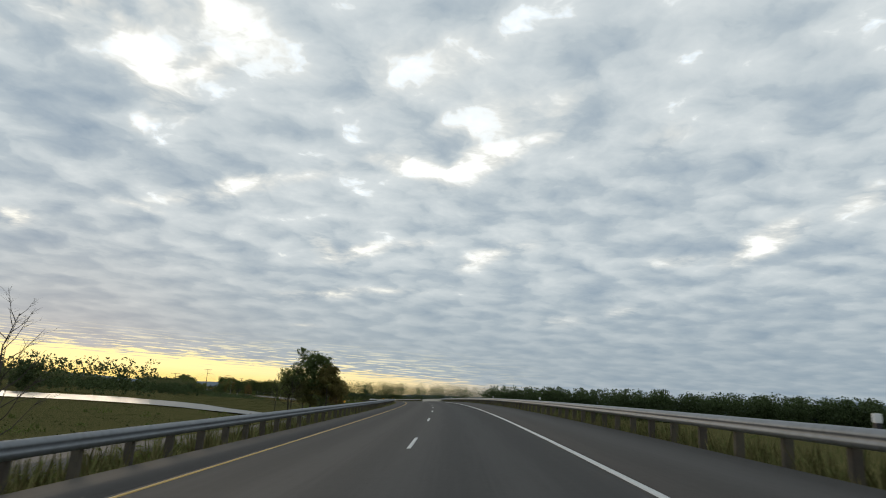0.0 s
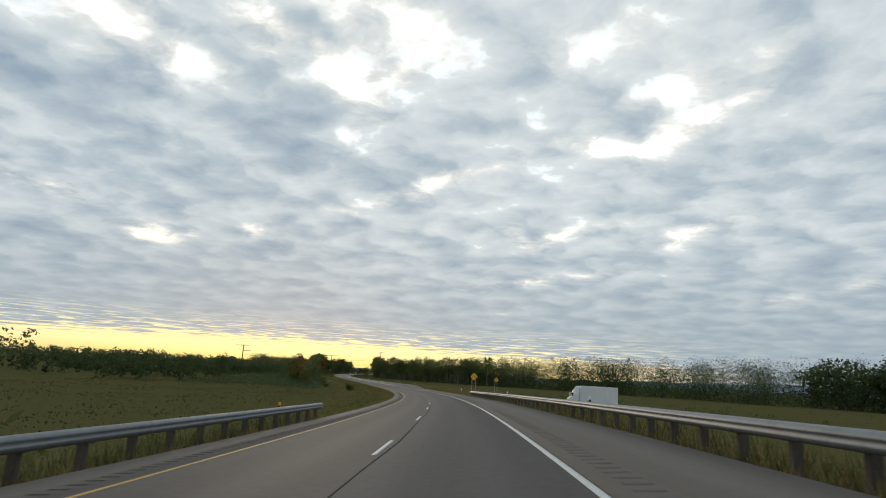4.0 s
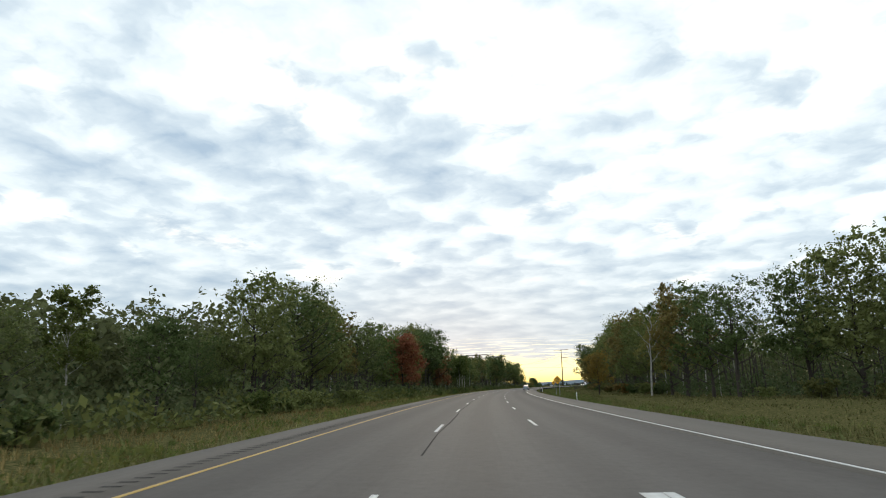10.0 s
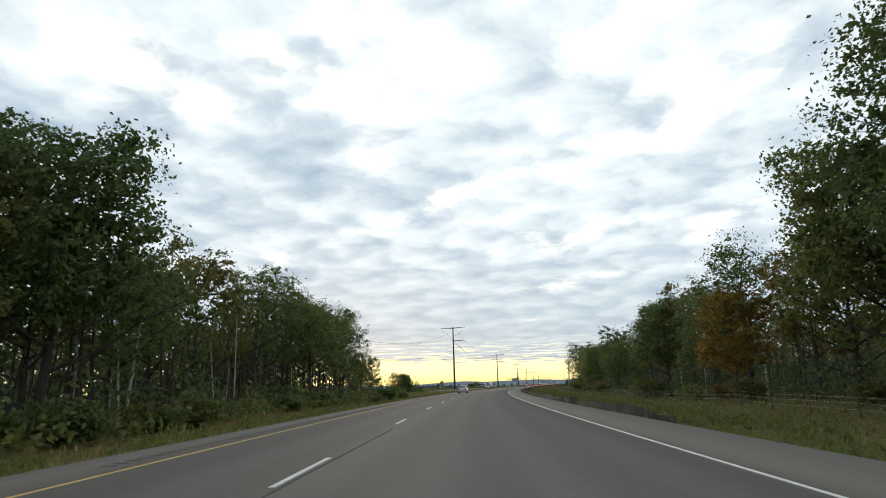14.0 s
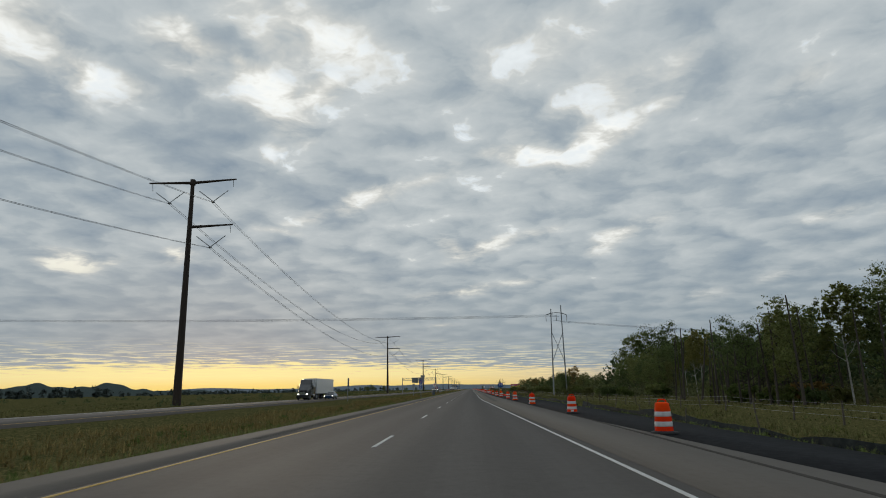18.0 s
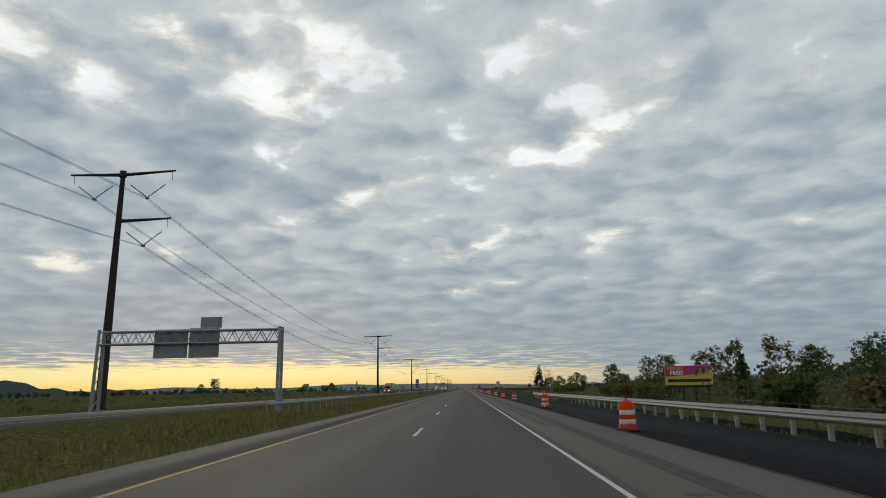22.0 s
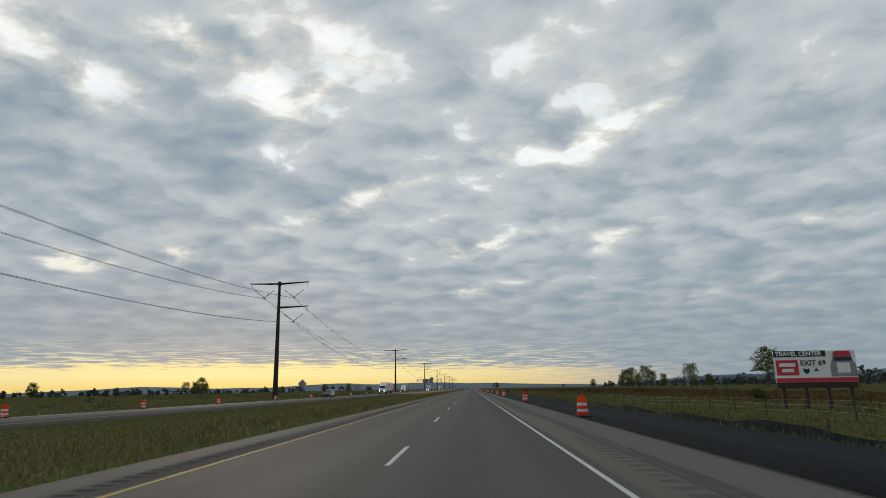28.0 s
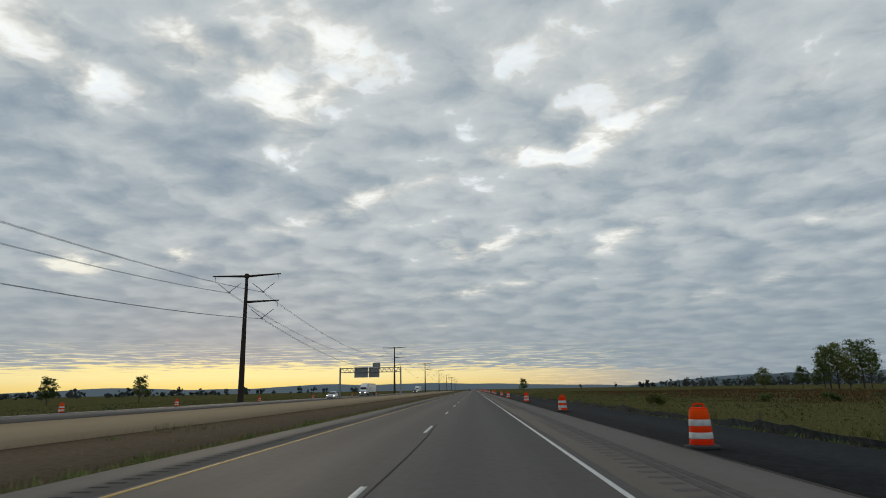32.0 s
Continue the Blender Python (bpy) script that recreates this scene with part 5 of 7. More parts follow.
def hill(name, label, az, dist, length, height, mat, seed, centre=(-330.0, 1200.0), steep=0.8):
    """A long wooded ridge with an uneven crest."""
    r = np.random.default_rng(seed)
    nu, nv = 70, 9
    u, v = np.meshgrid(np.linspace(-1, 1, nu), np.linspace(-1, 1, nv), indexing="ij")
    crest = (1 - u ** 2) ** steep * (1 + sum(r.normal() * 0.10 * np.sin(u * q + r.uniform(0, 6)) for q in (3, 5, 9, 14, 23, 41)))
    z = height * crest * np.clip(1 - v ** 2, 0, 1)
    a = math.radians(az)
    cx, cy = centre[0] - math.sin(a) * dist, centre[1] + math.cos(a) * dist
    x = cx + math.cos(a) * u * length / 2 - math.sin(a) * v * length * 0.12
    y = cy + math.sin(a) * u * length / 2 + math.cos(a) * v * length * 0.12
    i, j = np.meshgrid(np.arange(nu - 1), np.arange(nv - 1), indexing="ij")
    f = np.stack([i * nv + j, (i + 1) * nv + j, (i + 1) * nv + j + 1, i * nv + j + 1], -1).reshape(-1, 4)
    me = mesh_of(name, np.stack([x, y, PLAIN - 1.2 + z], -1).reshape(-1, 3), f, mat)
    tagged(new(name, me), label, "hill", kind="structure")


# far ridges; their haze is only in the surface colour
hill("hill", "long low wooded ridge tinted blue for haze", -22, 3900, 3600, 66, M["far_hill"], 1)
hill("hill", "wooded ridge tinted blue for haze", -8, 3700, 1500, 34, M["hill"], 2)
# the belts too have haze mixed into their leaf colour
woods("field_belt", "belt of trees across the fields, tinted for haze", spots(r2, 420, 2150, 3900, 330, 620, 0.35, 0.95), M["haze_tinted_wood"], 60, 1.5, 18)
woods("field_belt", "low belt of trees across the fields, tinted for haze", spots(r2, 170, 2000, 3900, -330, -620, 0.3, 0.8), M["haze_tinted_wood"], 50, 1.4, 10)
hill("hill", "far hills beyond the valley, tinted blue for haze", -42, 4600, 3600, 135, M["far_hill"], 4)
hill("hill", "far hills beyond the valley, tinted blue for haze", -62, 4300, 3000, 150, M["far_hill"], 5)
hill("hill", "dark wooded hill beyond the fields", 42.5, 1850, 620, 25, M["wood_hill"], 8, (float(at(1500, 0)[0]), float(at(1500, 0)[1])), 0.35)
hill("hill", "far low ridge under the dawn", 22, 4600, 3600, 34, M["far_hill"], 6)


# ---------------------------------------------------------------- power line
POLES = [(1000, -53), (1300, -53), (1609, -52.1), (1921, -54.1), (2222, -52.6), (2499, -54.1), (2800, -55.5), (3100, -55), (3390, -55), (3690, -55), (3990, -55), (4290, -55), (4590, -55)]
_u = np.array([math.cos(radians(HEADING[-1])), math.sin(radians(HEADING[-1]))])


def line_place(s, d):
    """The power line keeps to the straight road's direction also where the road bends."""
    x, y, _ = at(1900.0, d)
    return float(x - _u[1] * (s - 1900)), float(y + _u[0] * (s - 1900))


def power_pole(s, d, height):
    x, y = line_place(s, d)
    z = PLAIN - 0.5
    p = thing("power_pole", "tall rust-brown steel pole with two cross arms carrying cables", "power pole", "power poles", pose(K * x, K * y, K * z, 0, 0, HEADING[-1]))
    part("shaft", tb((0, 0, -1), (0, 0, height), 0.78, 0.36, n=12), M["rust"], p)
    bm = bmesh.new()
    tube(bm, (0, 0, height - 0.1), (-8.8, 0, height + 0.1), 0.32, 0.16, 8)
    tube(bm, (0, 0, height - 0.1), (8.8, 0, height + 0.4), 0.32, 0.16, 8)
    part("top_arm", bm, M["rust"], p)
    part("cap", tb((0, 0, height - 0.5), (0, 0, height + 0.55), 0.55, 0.5, n=12), M["rust"], p)
    part("lower_arm", tb((0, 0, height * 0.79), (8.6, 0, height * 0.79 + 0.3), 0.32, 0.15, n=8), M["rust"], p)
    for x0, z0 in ((-4.4, height), (4.4, height), (4.4, height * 0.79)):
        for sgn in (-1, 1):
            part("insulator", tb((x0 + sgn * 2.9, 0, z0 - 1.9), (x0, 0, z0 - 4.1), 0.09, 0.09, n=6), M["zinc"], p)
        part("clamp", bx(x0 - 0.3, x0 + 0.3, -0.25, 0.25, z0 - 4.35, z0 - 4.05, bevel=0.05), M["zinc"], p)
    for x0, z0 in ((-8.2, height), (8.2, height + 0.3), (8.1, height * 0.79 + 0.2)):
        part("hanger", tb((x0, 0, z0), (x0 + 0.15, 0, z0 - 1.5), 0.06, 0.05, n=6), M["zinc"], p)
    return p


HEIGHTS = {1000: 26, 1300: 26, 1609: 44, 1921: 38.3, 2222: 35.8, 2499: 33.8, 2800: 32}
for s, d in POLES:
    power_pole(s, d, HEIGHTS.get(s, 33))


def cable(name, a, b, sag, r, label, mat):
    a, b = Vector(a), Vector(b)
    bm = bmesh.new()
    pts = [a.lerp(b, i / 24) - Vector((0, 0, sag * 4 * (i / 24) * (1 - i / 24))) for i in range(25)]
    rings = []
    side = (b - a).cross(Vector((0, 0, 1))).normalized()
    for p in pts:
        rings.append([bm.verts.new(p + side * (r * math.cos(t)) + Vector((0, 0, r * math.sin(t)))) for t in (0.5, 2.1, 3.7, 5.2)])
    for q, w in zip(rings, rings[1:]):
        for i in range(4):
            bm.faces.new((q[i], q[(i + 1) % 4], w[(i + 1) % 4], w[i]))
    tagged(new(name, solid(name, bm, mat)), label, "cable", "power cables")


def pole_point(s, d, x0, z0):
    x, y = line_place(s, d)
    return x + _u[0] * x0, y + _u[1] * x0, PLAIN - 0.5 + z0


for (s, d), (s2, d2) in zip(POLES[1:10], POLES[2:11]):
    h, h2 = HEIGHTS.get(s, 33), HEIGHTS.get(s2, 33)
    for x0, f, dz in ((-4.4, 1, -4.3), (4.4, 1, -4.3), (4.4, 0.79, -4.3)):
        for y0 in (-0.22, 0.22):
            cable("power_cable", pole_point(s, d, x0 + y0, h * f + dz), pole_point(s2, d2, x0 + y0, h2 * f + dz), 7.5, 0.035, "thin sagging power cable between the poles", M["cable"])


# ---------------------------------------------------------------- traffic drums
def drum():
    t = thing("traffic_drum", "orange and white striped traffic drum on a black rubber base", "traffic drum", "traffic drums")
    part("base", lathe([(0.44, 0), (0.45, 0.03), (0.43, 0.07), (0.30, 0.10)], 18), M["rubber"], t)
    edges = [0.05, 0.24, 0.40, 0.56, 0.72, 0.98]
    rad = [0.30, 0.285, 0.275, 0.262, 0.252, 0.225]
    for i in range(5):
        a, b, ra, rb = edges[i], edges[i + 1], rad[i], rad[i + 1]
        white = i in (1, 3)
        e = 0.004 if white else 0
        part("white_band" if white else "orange_band", lathe([(ra + e, a), (ra + e + 0.006, a + 0.015), (rb + e + 0.004, b - 0.015), (rb + e, b)], 24),
             M["reflective"] if white else M["orange"], t, smooth=True)
    part("top", lathe([(0.225, 0.975), (0.215, 1.0), (0.15, 1.02), (0.02, 1.025)], 20), M["orange"], t, smooth=True)
    part("sticker", bx(-0.09, 0.09, -0.305, -0.288, 0.11, 0.21), M["reflective"], t, "white printed sticker")
    loop = bmesh.new()
    for a, b in (((-0.14, 0, 1.0), (-0.13, 0, 1.08)), ((-0.13, 0, 1.08), (-0.07, 0, 1.11)), ((-0.07, 0, 1.11), (0.07, 0, 1.11)), ((0.07, 0, 1.11), (0.13, 0, 1.08)), ((0.13, 0, 1.08), (0.14, 0, 1.0))):
        tube(loop, a, b, 0.022, 0.022, 8)
    part("handle", loop, M["orange"], t)
    return t


DRUMS = [1402, 1417, 1434.7, 1452.4, 1470, 1488, 1512, 1527.4, 1545, 1562, 1574, 1590.5, 1604.3, 1621.6, 1640, 1660, 1681, 1693.4, 1706.8, 1721.5, 1740, 1758.5,
         1788, 1816, 1845.3, 1867.7, 1890, 1910, 1928, 1953, 1973, 1995.5, 2020.5, 2048, 2077, 2110.6, 2142, 2172, 2200, 2232, 2262, 2290, 2316, 2349.9, 2383,
         2417.7, 2442.4, 2475, 2512.6, 2548, 2602.3, 2632, 2660.9, 2684.2]
DRUMS += [2710 + 28 * k for k in range(22)]
first = drum()
first.scale = (0.87, 0.87, 0.87)
for k, s in enumerate(DRUMS):
    d = float(np.interp(s, [1402, 1455, 1530, 1600], [10.3, 9.7, 7.6, 6.7])) + 0.15 * math.sin(s)
    m = stand(s, d, -0.02, s * 37 % 360)
    if k == 0:
        first.matrix_world = m @ Matrix.Scale(0.87, 4)
    else:
        copy_thing(first, m)
lamp = thing("warning_light", "round amber warning light on top of a traffic drum", "warning light", "", stand(1590.5, float(np.interp(1590.5, [1530, 1600], [7.6, 6.7])) + 0.15 * math.sin(1590.5), 0.95))
part("battery_box", bx(-0.07, 0.07, -0.06, 0.06, 0, 0.09, bevel=0.015), M["orange"], lamp)
part("lens", lathe([(0.02, -0.05), (0.09, -0.045), (0.10, 0), (0.09, 0.045), (0.02, 0.05)], 18), M["sign_yellow"], lamp, m=pose(0, 0, 0.17 * K, 90, 0, 0))
flat = thing("crushed_drum", "flattened orange traffic drum lying on the new asphalt", "traffic drum", "", stand(1609.5, 8.6, -0.02, 40))
rc = np.random.default_rng(5)
bm = bmesh.new()
box_pts = [bm.verts.new((0.55 * math.cos(a) * rc.uniform(0.7, 1.2), 0.4 * math.sin(a) * rc.uniform(0.7, 1.2), 0.02)) for a in np.linspace(0, 5.8, 14)]
top_pts = [bm.verts.new((v.co.x * 0.55 + rc.normal() * 0.05, v.co.y * 0.55 + rc.normal() * 0.05, rc.uniform(0.12, 0.3))) for v in box_pts]
for k in range(14):
    bm.faces.new((box_pts[k], box_pts[(k + 1) % 14], top_pts[(k + 1) % 14], top_pts[k]))
bm.faces.new(top_pts)
bm.faces.new(box_pts[::-1])
part("shell", bm, M["orange"], flat)
part("base", lathe([(0.44, 0), (0.45, 0.03), (0.43, 0.07), (0.30, 0.10)], 18), M["rubber"], flat, m=pose(-0.9 * K, 0.2 * K, 0, 0, 0, 0))
for s in (2085, 2103, 2118, 2137, 2160, 2190, 2215, 2240, 2365, 2385, 2405, 2430, 2455, 2475, 2500, 2530, 2560, 2600, 2640, 2680, 2705, 2728, 2760, 2800, 2850, 2900):
    copy_thing(first, stand(s, float(np.interp(s, [2520, 2620], [-32.4, -37.4])) + 0.2 * math.sin(s), -0.2, s * 37 % 360))


# ---------------------------------------------------------------- signs
def panel_posts(t, w, z0, xs, base, r=0.045, square=True, depth=0.06):
    for x in xs:
        if square:
            part("post", bx(x - r, x + r, depth, depth + 2 * r, base, z0, bevel=0.006), M["zinc"], t)
        else:
            part("post", tb((x, depth + r, base), (x, depth + r, z0), r, r), M["zinc"], t)


def plate(t, w, h, z, mat, name="panel", bevel=0.06, x=0.0, y=0.0):
    """A thin rounded plate facing -y, its centre at x, z."""
    pts = []
    for cx, cz, a0 in ((w / 2 - bevel, h / 2 - bevel, 0), (-w / 2 + bevel, h / 2 - bevel, 90), (-w / 2 + bevel, -h / 2 + bevel, 180), (w / 2 - bevel, -h / 2 + bevel, 270)):
        for a in (0, 30, 60, 90):
            q = radians(a0 + a)
            pts.append((x + cx + bevel * math.cos(q), z + cz + bevel * math.sin(q)))
    return part(name, outline(pts, y - 0.01, y + 0.02), mat, t)


def diamond(t, half, z, mat, name="panel", y=0.0):
    r = 0.06
    pts = []
    for k in range(4):
        c = radians(k * 90)
        cx, cz = (half - r * 1.4) * math.cos(c), (half - r * 1.4) * math.sin(c)
        for a in (-40, 0, 40):
            pts.append((cx + r * math.cos(c + radians(a)), z + cz + r * math.sin(c + radians(a))))
    return part(name, outline(pts, y - 0.01, y + 0.02), mat, t)


def bar(t, x0, x1, z0, z1, mat, y=-0.022, name="bar"):
    return part(name, bx(x0, x1, y, y + 0.012, z0, z1), mat, t)


def low(s, d):
    """The ground there, against the road's height."""
    return float(ground_z(s, d)) - float(at(s, d)[2]) - 0.3


def warning_sign(s, d, z, half, label, words=(), arrows=False, turn=0.0):
    t = thing("warning_sign", label, "road sign", "warning signs", stand(s, d, 0, turn))
    diamond(t, half + 0.03, z, M["sign_black"], "border", 0.006)
    p = diamond(t, half, z, M["sign_yellow"], "panel", -0.004)
    for k, w in enumerate(words):
        wording(w, 0.26 * half / 0.85, M["sign_black"], p, 0, z + (0.27 - 0.27 * k) * half / 0.85, -0.02, 0.006)
    if arrows:
        bar(p, -0.30, -0.20, z - 0.35, z + 0.35, M["sign_black"])
        part("bar", outline([(0.02, z + 0.38), (0.12, z + 0.38), (0.12, z + 0.1), (0.30, z - 0.1), (0.30, z - 0.38), (0.20, z - 0.38), (0.20, z - 0.14), (0.02, z + 0.06)], -0.022, -0.012), M["sign_black"], p)
    panel_posts(t, 1, z - 0.2, (-0.38, 0.38), low(s, d), 0.05)


warning_sign(975, 14.1, 2.45, 0.92, "yellow diamond lane ends sign with three words", ("RIGHT", "LANE", "ENDS"))
warning_sign(1130, 13.6, 2.35, 0.92, "yellow diamond lane merge sign on two steel posts", arrows=True)
warning_sign(471.2, 11.5, 3.3, 0.78, "yellow diamond merge sign in tall dry grass", arrows=True)
warning_sign(542.6, 31.5, 3.6, 0.78, "yellow diamond warning sign beside the ramp", arrows=True)
t = thing("object_marker", "small yellow diamond marker below the guard rail", "road sign", "", stand(283, 12.5, -0.6))
diamond(t, 0.33, 0.45, M["sign_yellow"])
panel_posts(t, 1, 0.3, (0.0,), -1.5, 0.03)


def mile_sign(s, d, tail):
    t = thing("mile_sign", "narrow blue mile marker sign on one steel post", "road sign", "mile signs", stand(s, d))
    p = plate(t, 0.62, 1.62, 2.35, M["sign_blue"], bevel=0.05)
    wording("EAST", 0.20, M["sign_white"], p, 0, 2.98, -0.014, 0.004)
    shield = outline([(-0.19, 2.84), (0, 2.88), (0.19, 2.84), (0.20, 2.70), (0.14, 2.56), (0, 2.48), (-0.14, 2.56), (-0.20, 2.70)], -0.02, -0.012)
    part("shield", shield, M["sign_blue"], p)
    part("shield_top", outline([(-0.18, 2.83), (0, 2.87), (0.18, 2.83), (0.185, 2.77), (-0.185, 2.77)], -0.026, -0.018), M["sign_red"], p)
    wording("90", 0.21, M["sign_white"], p, 0, 2.65, -0.024, 0.004)
    wording("MILE", 0.19, M["sign_white"], p, 0, 2.34, -0.014, 0.004)
    wording("46", 0.25, M["sign_white"], p, 0, 2.08, -0.014, 0.006)
    bar(p, -0.27, 0.27, 1.90, 1.92, M["sign_white"], -0.018)
    if tail:
        wording(tail, 0.24, M["sign_white"], p, 0, 1.73, -0.014, 0.006)
    else:
        bar(p, -0.08, 0.08, 1.66, 1.80, M["sign_white"], -0.018)
    panel_posts(t, 1, 3.0, (0.0,), low(s, d), 0.045)


mile_sign(1945.9, -7.4, "2")
mile_sign(2597, -7.6, ".6")
mile_sign(1618, -7.5, "")

t = thing("speed_sign", "white speed limit sign with black letters on two posts", "road sign", "", stand(2048.8, 13.4, 0, 0))
plate(t, 1.30, 1.62, 2.65, M["sign_black"], "border", 0.08, 0, 0.004)
p = plate(t, 1.24, 1.56, 2.65, M["sign_white"], "panel", 0.07, 0, -0.004)
wording("SPEED", 0.31, M["sign_black"], p, 0, 3.20, -0.02, 0.006)
wording("LIMIT", 0.31, M["sign_black"], p, 0, 2.84, -0.02, 0.006)
wording("70", 0.68, M["sign_black"], p, 0, 2.28, -0.02, 0.016)
panel_posts(t, 1, 2.2, (-0.40, 0.40), low(2048.8, 13.4), 0.05)

t = thing("information_sign", "blue travel information sign with a white border", "road sign", "", stand(2618.9, 12.4, 0, -4))
plate(t, 1.56, 1.80, 2.45, M["sign_white"], "border", 0.1, 0, 0.004)
p = plate(t, 1.50, 1.74, 2.45, M["sign_blue"], "panel", 0.09, 0, -0.004)
part("emblem", outline([(0.26 * math.cos(radians(a)), 3.0 + 0.20 * math.sin(radians(a))) for a in range(0, 360, 30)], -0.022, -0.012), M["sign_white"], p)
bar(p, -0.17, 0.17, 2.95, 3.05, M["sign_blue"], -0.03)
wording("TRAVEL", 0.27, M["sign_white"], p, 0, 2.60, -0.02, 0.005)
wording("INFO", 0.27, M["sign_white"], p, 0, 2.26, -0.02, 0.005)
wording("CALL", 0.27, M["sign_white"], p, -0.20, 1.92, -0.02, 0.005)
bar(p, 0.24, 0.60, 1.84, 2.0, M["sign_white"])
panel_posts(t, 1, 2.2, (-0.45, 0.45), low(2618.9, 12.4), 0.05)

t = thing("route_sign", "blue route sign with white numbers on a post", "road sign", "", stand(1758.9, 14.6))
p = plate(t, 1.75, 1.75, 2.6, M["sign_blue"], "panel", 0.08)
for x, w in ((-0.42, "90"), (0.42, "94")):
    part("shield", outline([(x - 0.34, 2.98), (x, 3.05), (x + 0.34, 2.98), (x + 0.32, 2.5), (x, 2.1), (x - 0.32, 2.5)], -0.02, -0.012), M["sign_blue"], p)
    part("shield_top", outline([(x - 0.33, 3.04), (x, 3.10), (x + 0.33, 3.04), (x + 0.33, 2.92), (x - 0.33, 2.92)], -0.026, -0.018), M["sign_red"], p)
    wording(w, 0.55, M["sign_white"], p, x, 2.55, -0.026, 0.014)
bar(p, -0.7, -0.15, 3.22, 3.36, M["sign_white"])
bar(p, 0.15, 0.7, 3.22, 3.36, M["sign_white"])
panel_posts(t, 1, 2.2, (-0.5, 0.5), low(1758.9, 14.6), 0.05)

t = thing("no_turn_sign", "white no turning sign with a red ring", "road sign", "", stand(1747, -12.2, 0, 6))
p = plate(t, 0.95, 1.25, 3.0, M["sign_white"])
ring = bmesh.new()
for k in range(24):
    a, b = 2 * math.pi * k / 24, 2 * math.pi * (k + 1) / 24
    ring.faces.new([ring.verts.new((r * math.cos(q), -0.016, 3.1 + r * math.sin(q))) for r, q in ((0.28, a), (0.38, a), (0.38, b), (0.28, b))])
part("ring", ring, M["sign_red"], p)
bar(p, -0.14, -0.06, 2.95, 3.25, M["sign_black"])
bar(p, 0.06, 0.14, 2.95, 3.25, M["sign_black"])
bar(p, -0.14, 0.14, 3.2, 3.28, M["sign_black"], -0.026)
bar(p, -0.34, 0.34, 2.46, 2.62, M["sign_black"])
panel_posts(t, 1, 2.6, (0.0,), low(1747, -12.2), 0.05)


def sign_back(s, d, w, h, z, turn=180.0, posts=(0.0,), label="grey back of a road sign on a post"):
    t = thing("road_sign", label, "road sign", "signs seen from behind", stand(s, d, 0, turn))
    plate(t, w, h, z, M["sign_back"])
    panel_posts(t, 1, z + h * 0.45, posts, low(s, d), 0.05)


sign_back(1709, -17.2, 0.80, 1.15, 2.7)
sign_back(1615, -21.3, 0.55, 1.7, 2.9, 130)
sign_back(1958, -21.0, 0.6, 1.9, 2.2, 120)
sign_back(1975, -36.0, 1.4, 0.7, 2.6, 170)
t = thing("warning_sign", "grey back of a diamond sign beside the opposite road", "road sign", "signs seen from behind", stand(2464, -37, 0, 180))
diamond(t, 1.05, 2.9, M["sign_back"])
panel_posts(t, 1, 3.2, (0.0,), -2, 0.06)
t = thing("hazard_marker", "black and yellow striped marker at the guard rail's end", "road sign", "", stand(1792, 10.9))
p = plate(t, 0.5, 0.6, 0.55, M["sign_yellow"])
for k in range(3):
    part("bar", outline([(-0.25, 0.28 + k * 0.2), (-0.25, 0.38 + k * 0.2), (0.25, 0.22 + k * 0.2), (0.25, 0.12 + k * 0.2)], -0.02, -0.012), M["sign_red"], p)
panel_posts(t, 1, 0.6, (0.0,), -0.6, 0.04)


def delineator(s, d, z, mat, label):
    t = thing("delineator", label, "delineator", "delineators", stand(s, d, z))
    part("post", bx(-0.045, 0.045, -0.015, 0.015, -0.6, 1.05, bevel=0.008), M["sign_white"], t)
    part("reflector", bx(-0.04, 0.04, -0.022, -0.015, 0.85, 1.0), mat, t)


for s, d in ((472, 9.0), (610, 14.6), (705, 13.5), (760, 13.0), (905, 11.2), (985, 11.0), (1062, 10.9)):
    delineator(s, d, low(s, d) + 0.3, M["sign_white"], "thin white delineator post in the grass")
t = thing("delineator", "tall yellow plastic marker post by the guard rail", "delineator", "delineators", stand(1786, 11.6, -0.4))
part("post", tb((0, 0, -0.3), (0, 0, 1.3), 0.05, 0.05), M["sign_yellow"], t)
for k in range(13):
    for d, mat, lb in ((-5.85, M["sign_yellow"], "small yellow reflector post on the guard rail"), (7.45, M["sign_white"], "small white reflector post on the guard rail")):
        s = -10 + k * 34.0
        if 186 < s < 246 or (d < 0 and s > 370):
            continue
        t = thing("rail_reflector", lb, "reflector", "rail reflectors", stand(s, d, 0.70))
        part("post", bx(-0.05, 0.05, -0.03, 0.03, -0.12, 0.10, bevel=0.01), M["sign_black"], t)
        part("reflector", bx(-0.06, 0.06, -0.035, 0.035, 0.10, 0.24, bevel=0.012), mat, t)


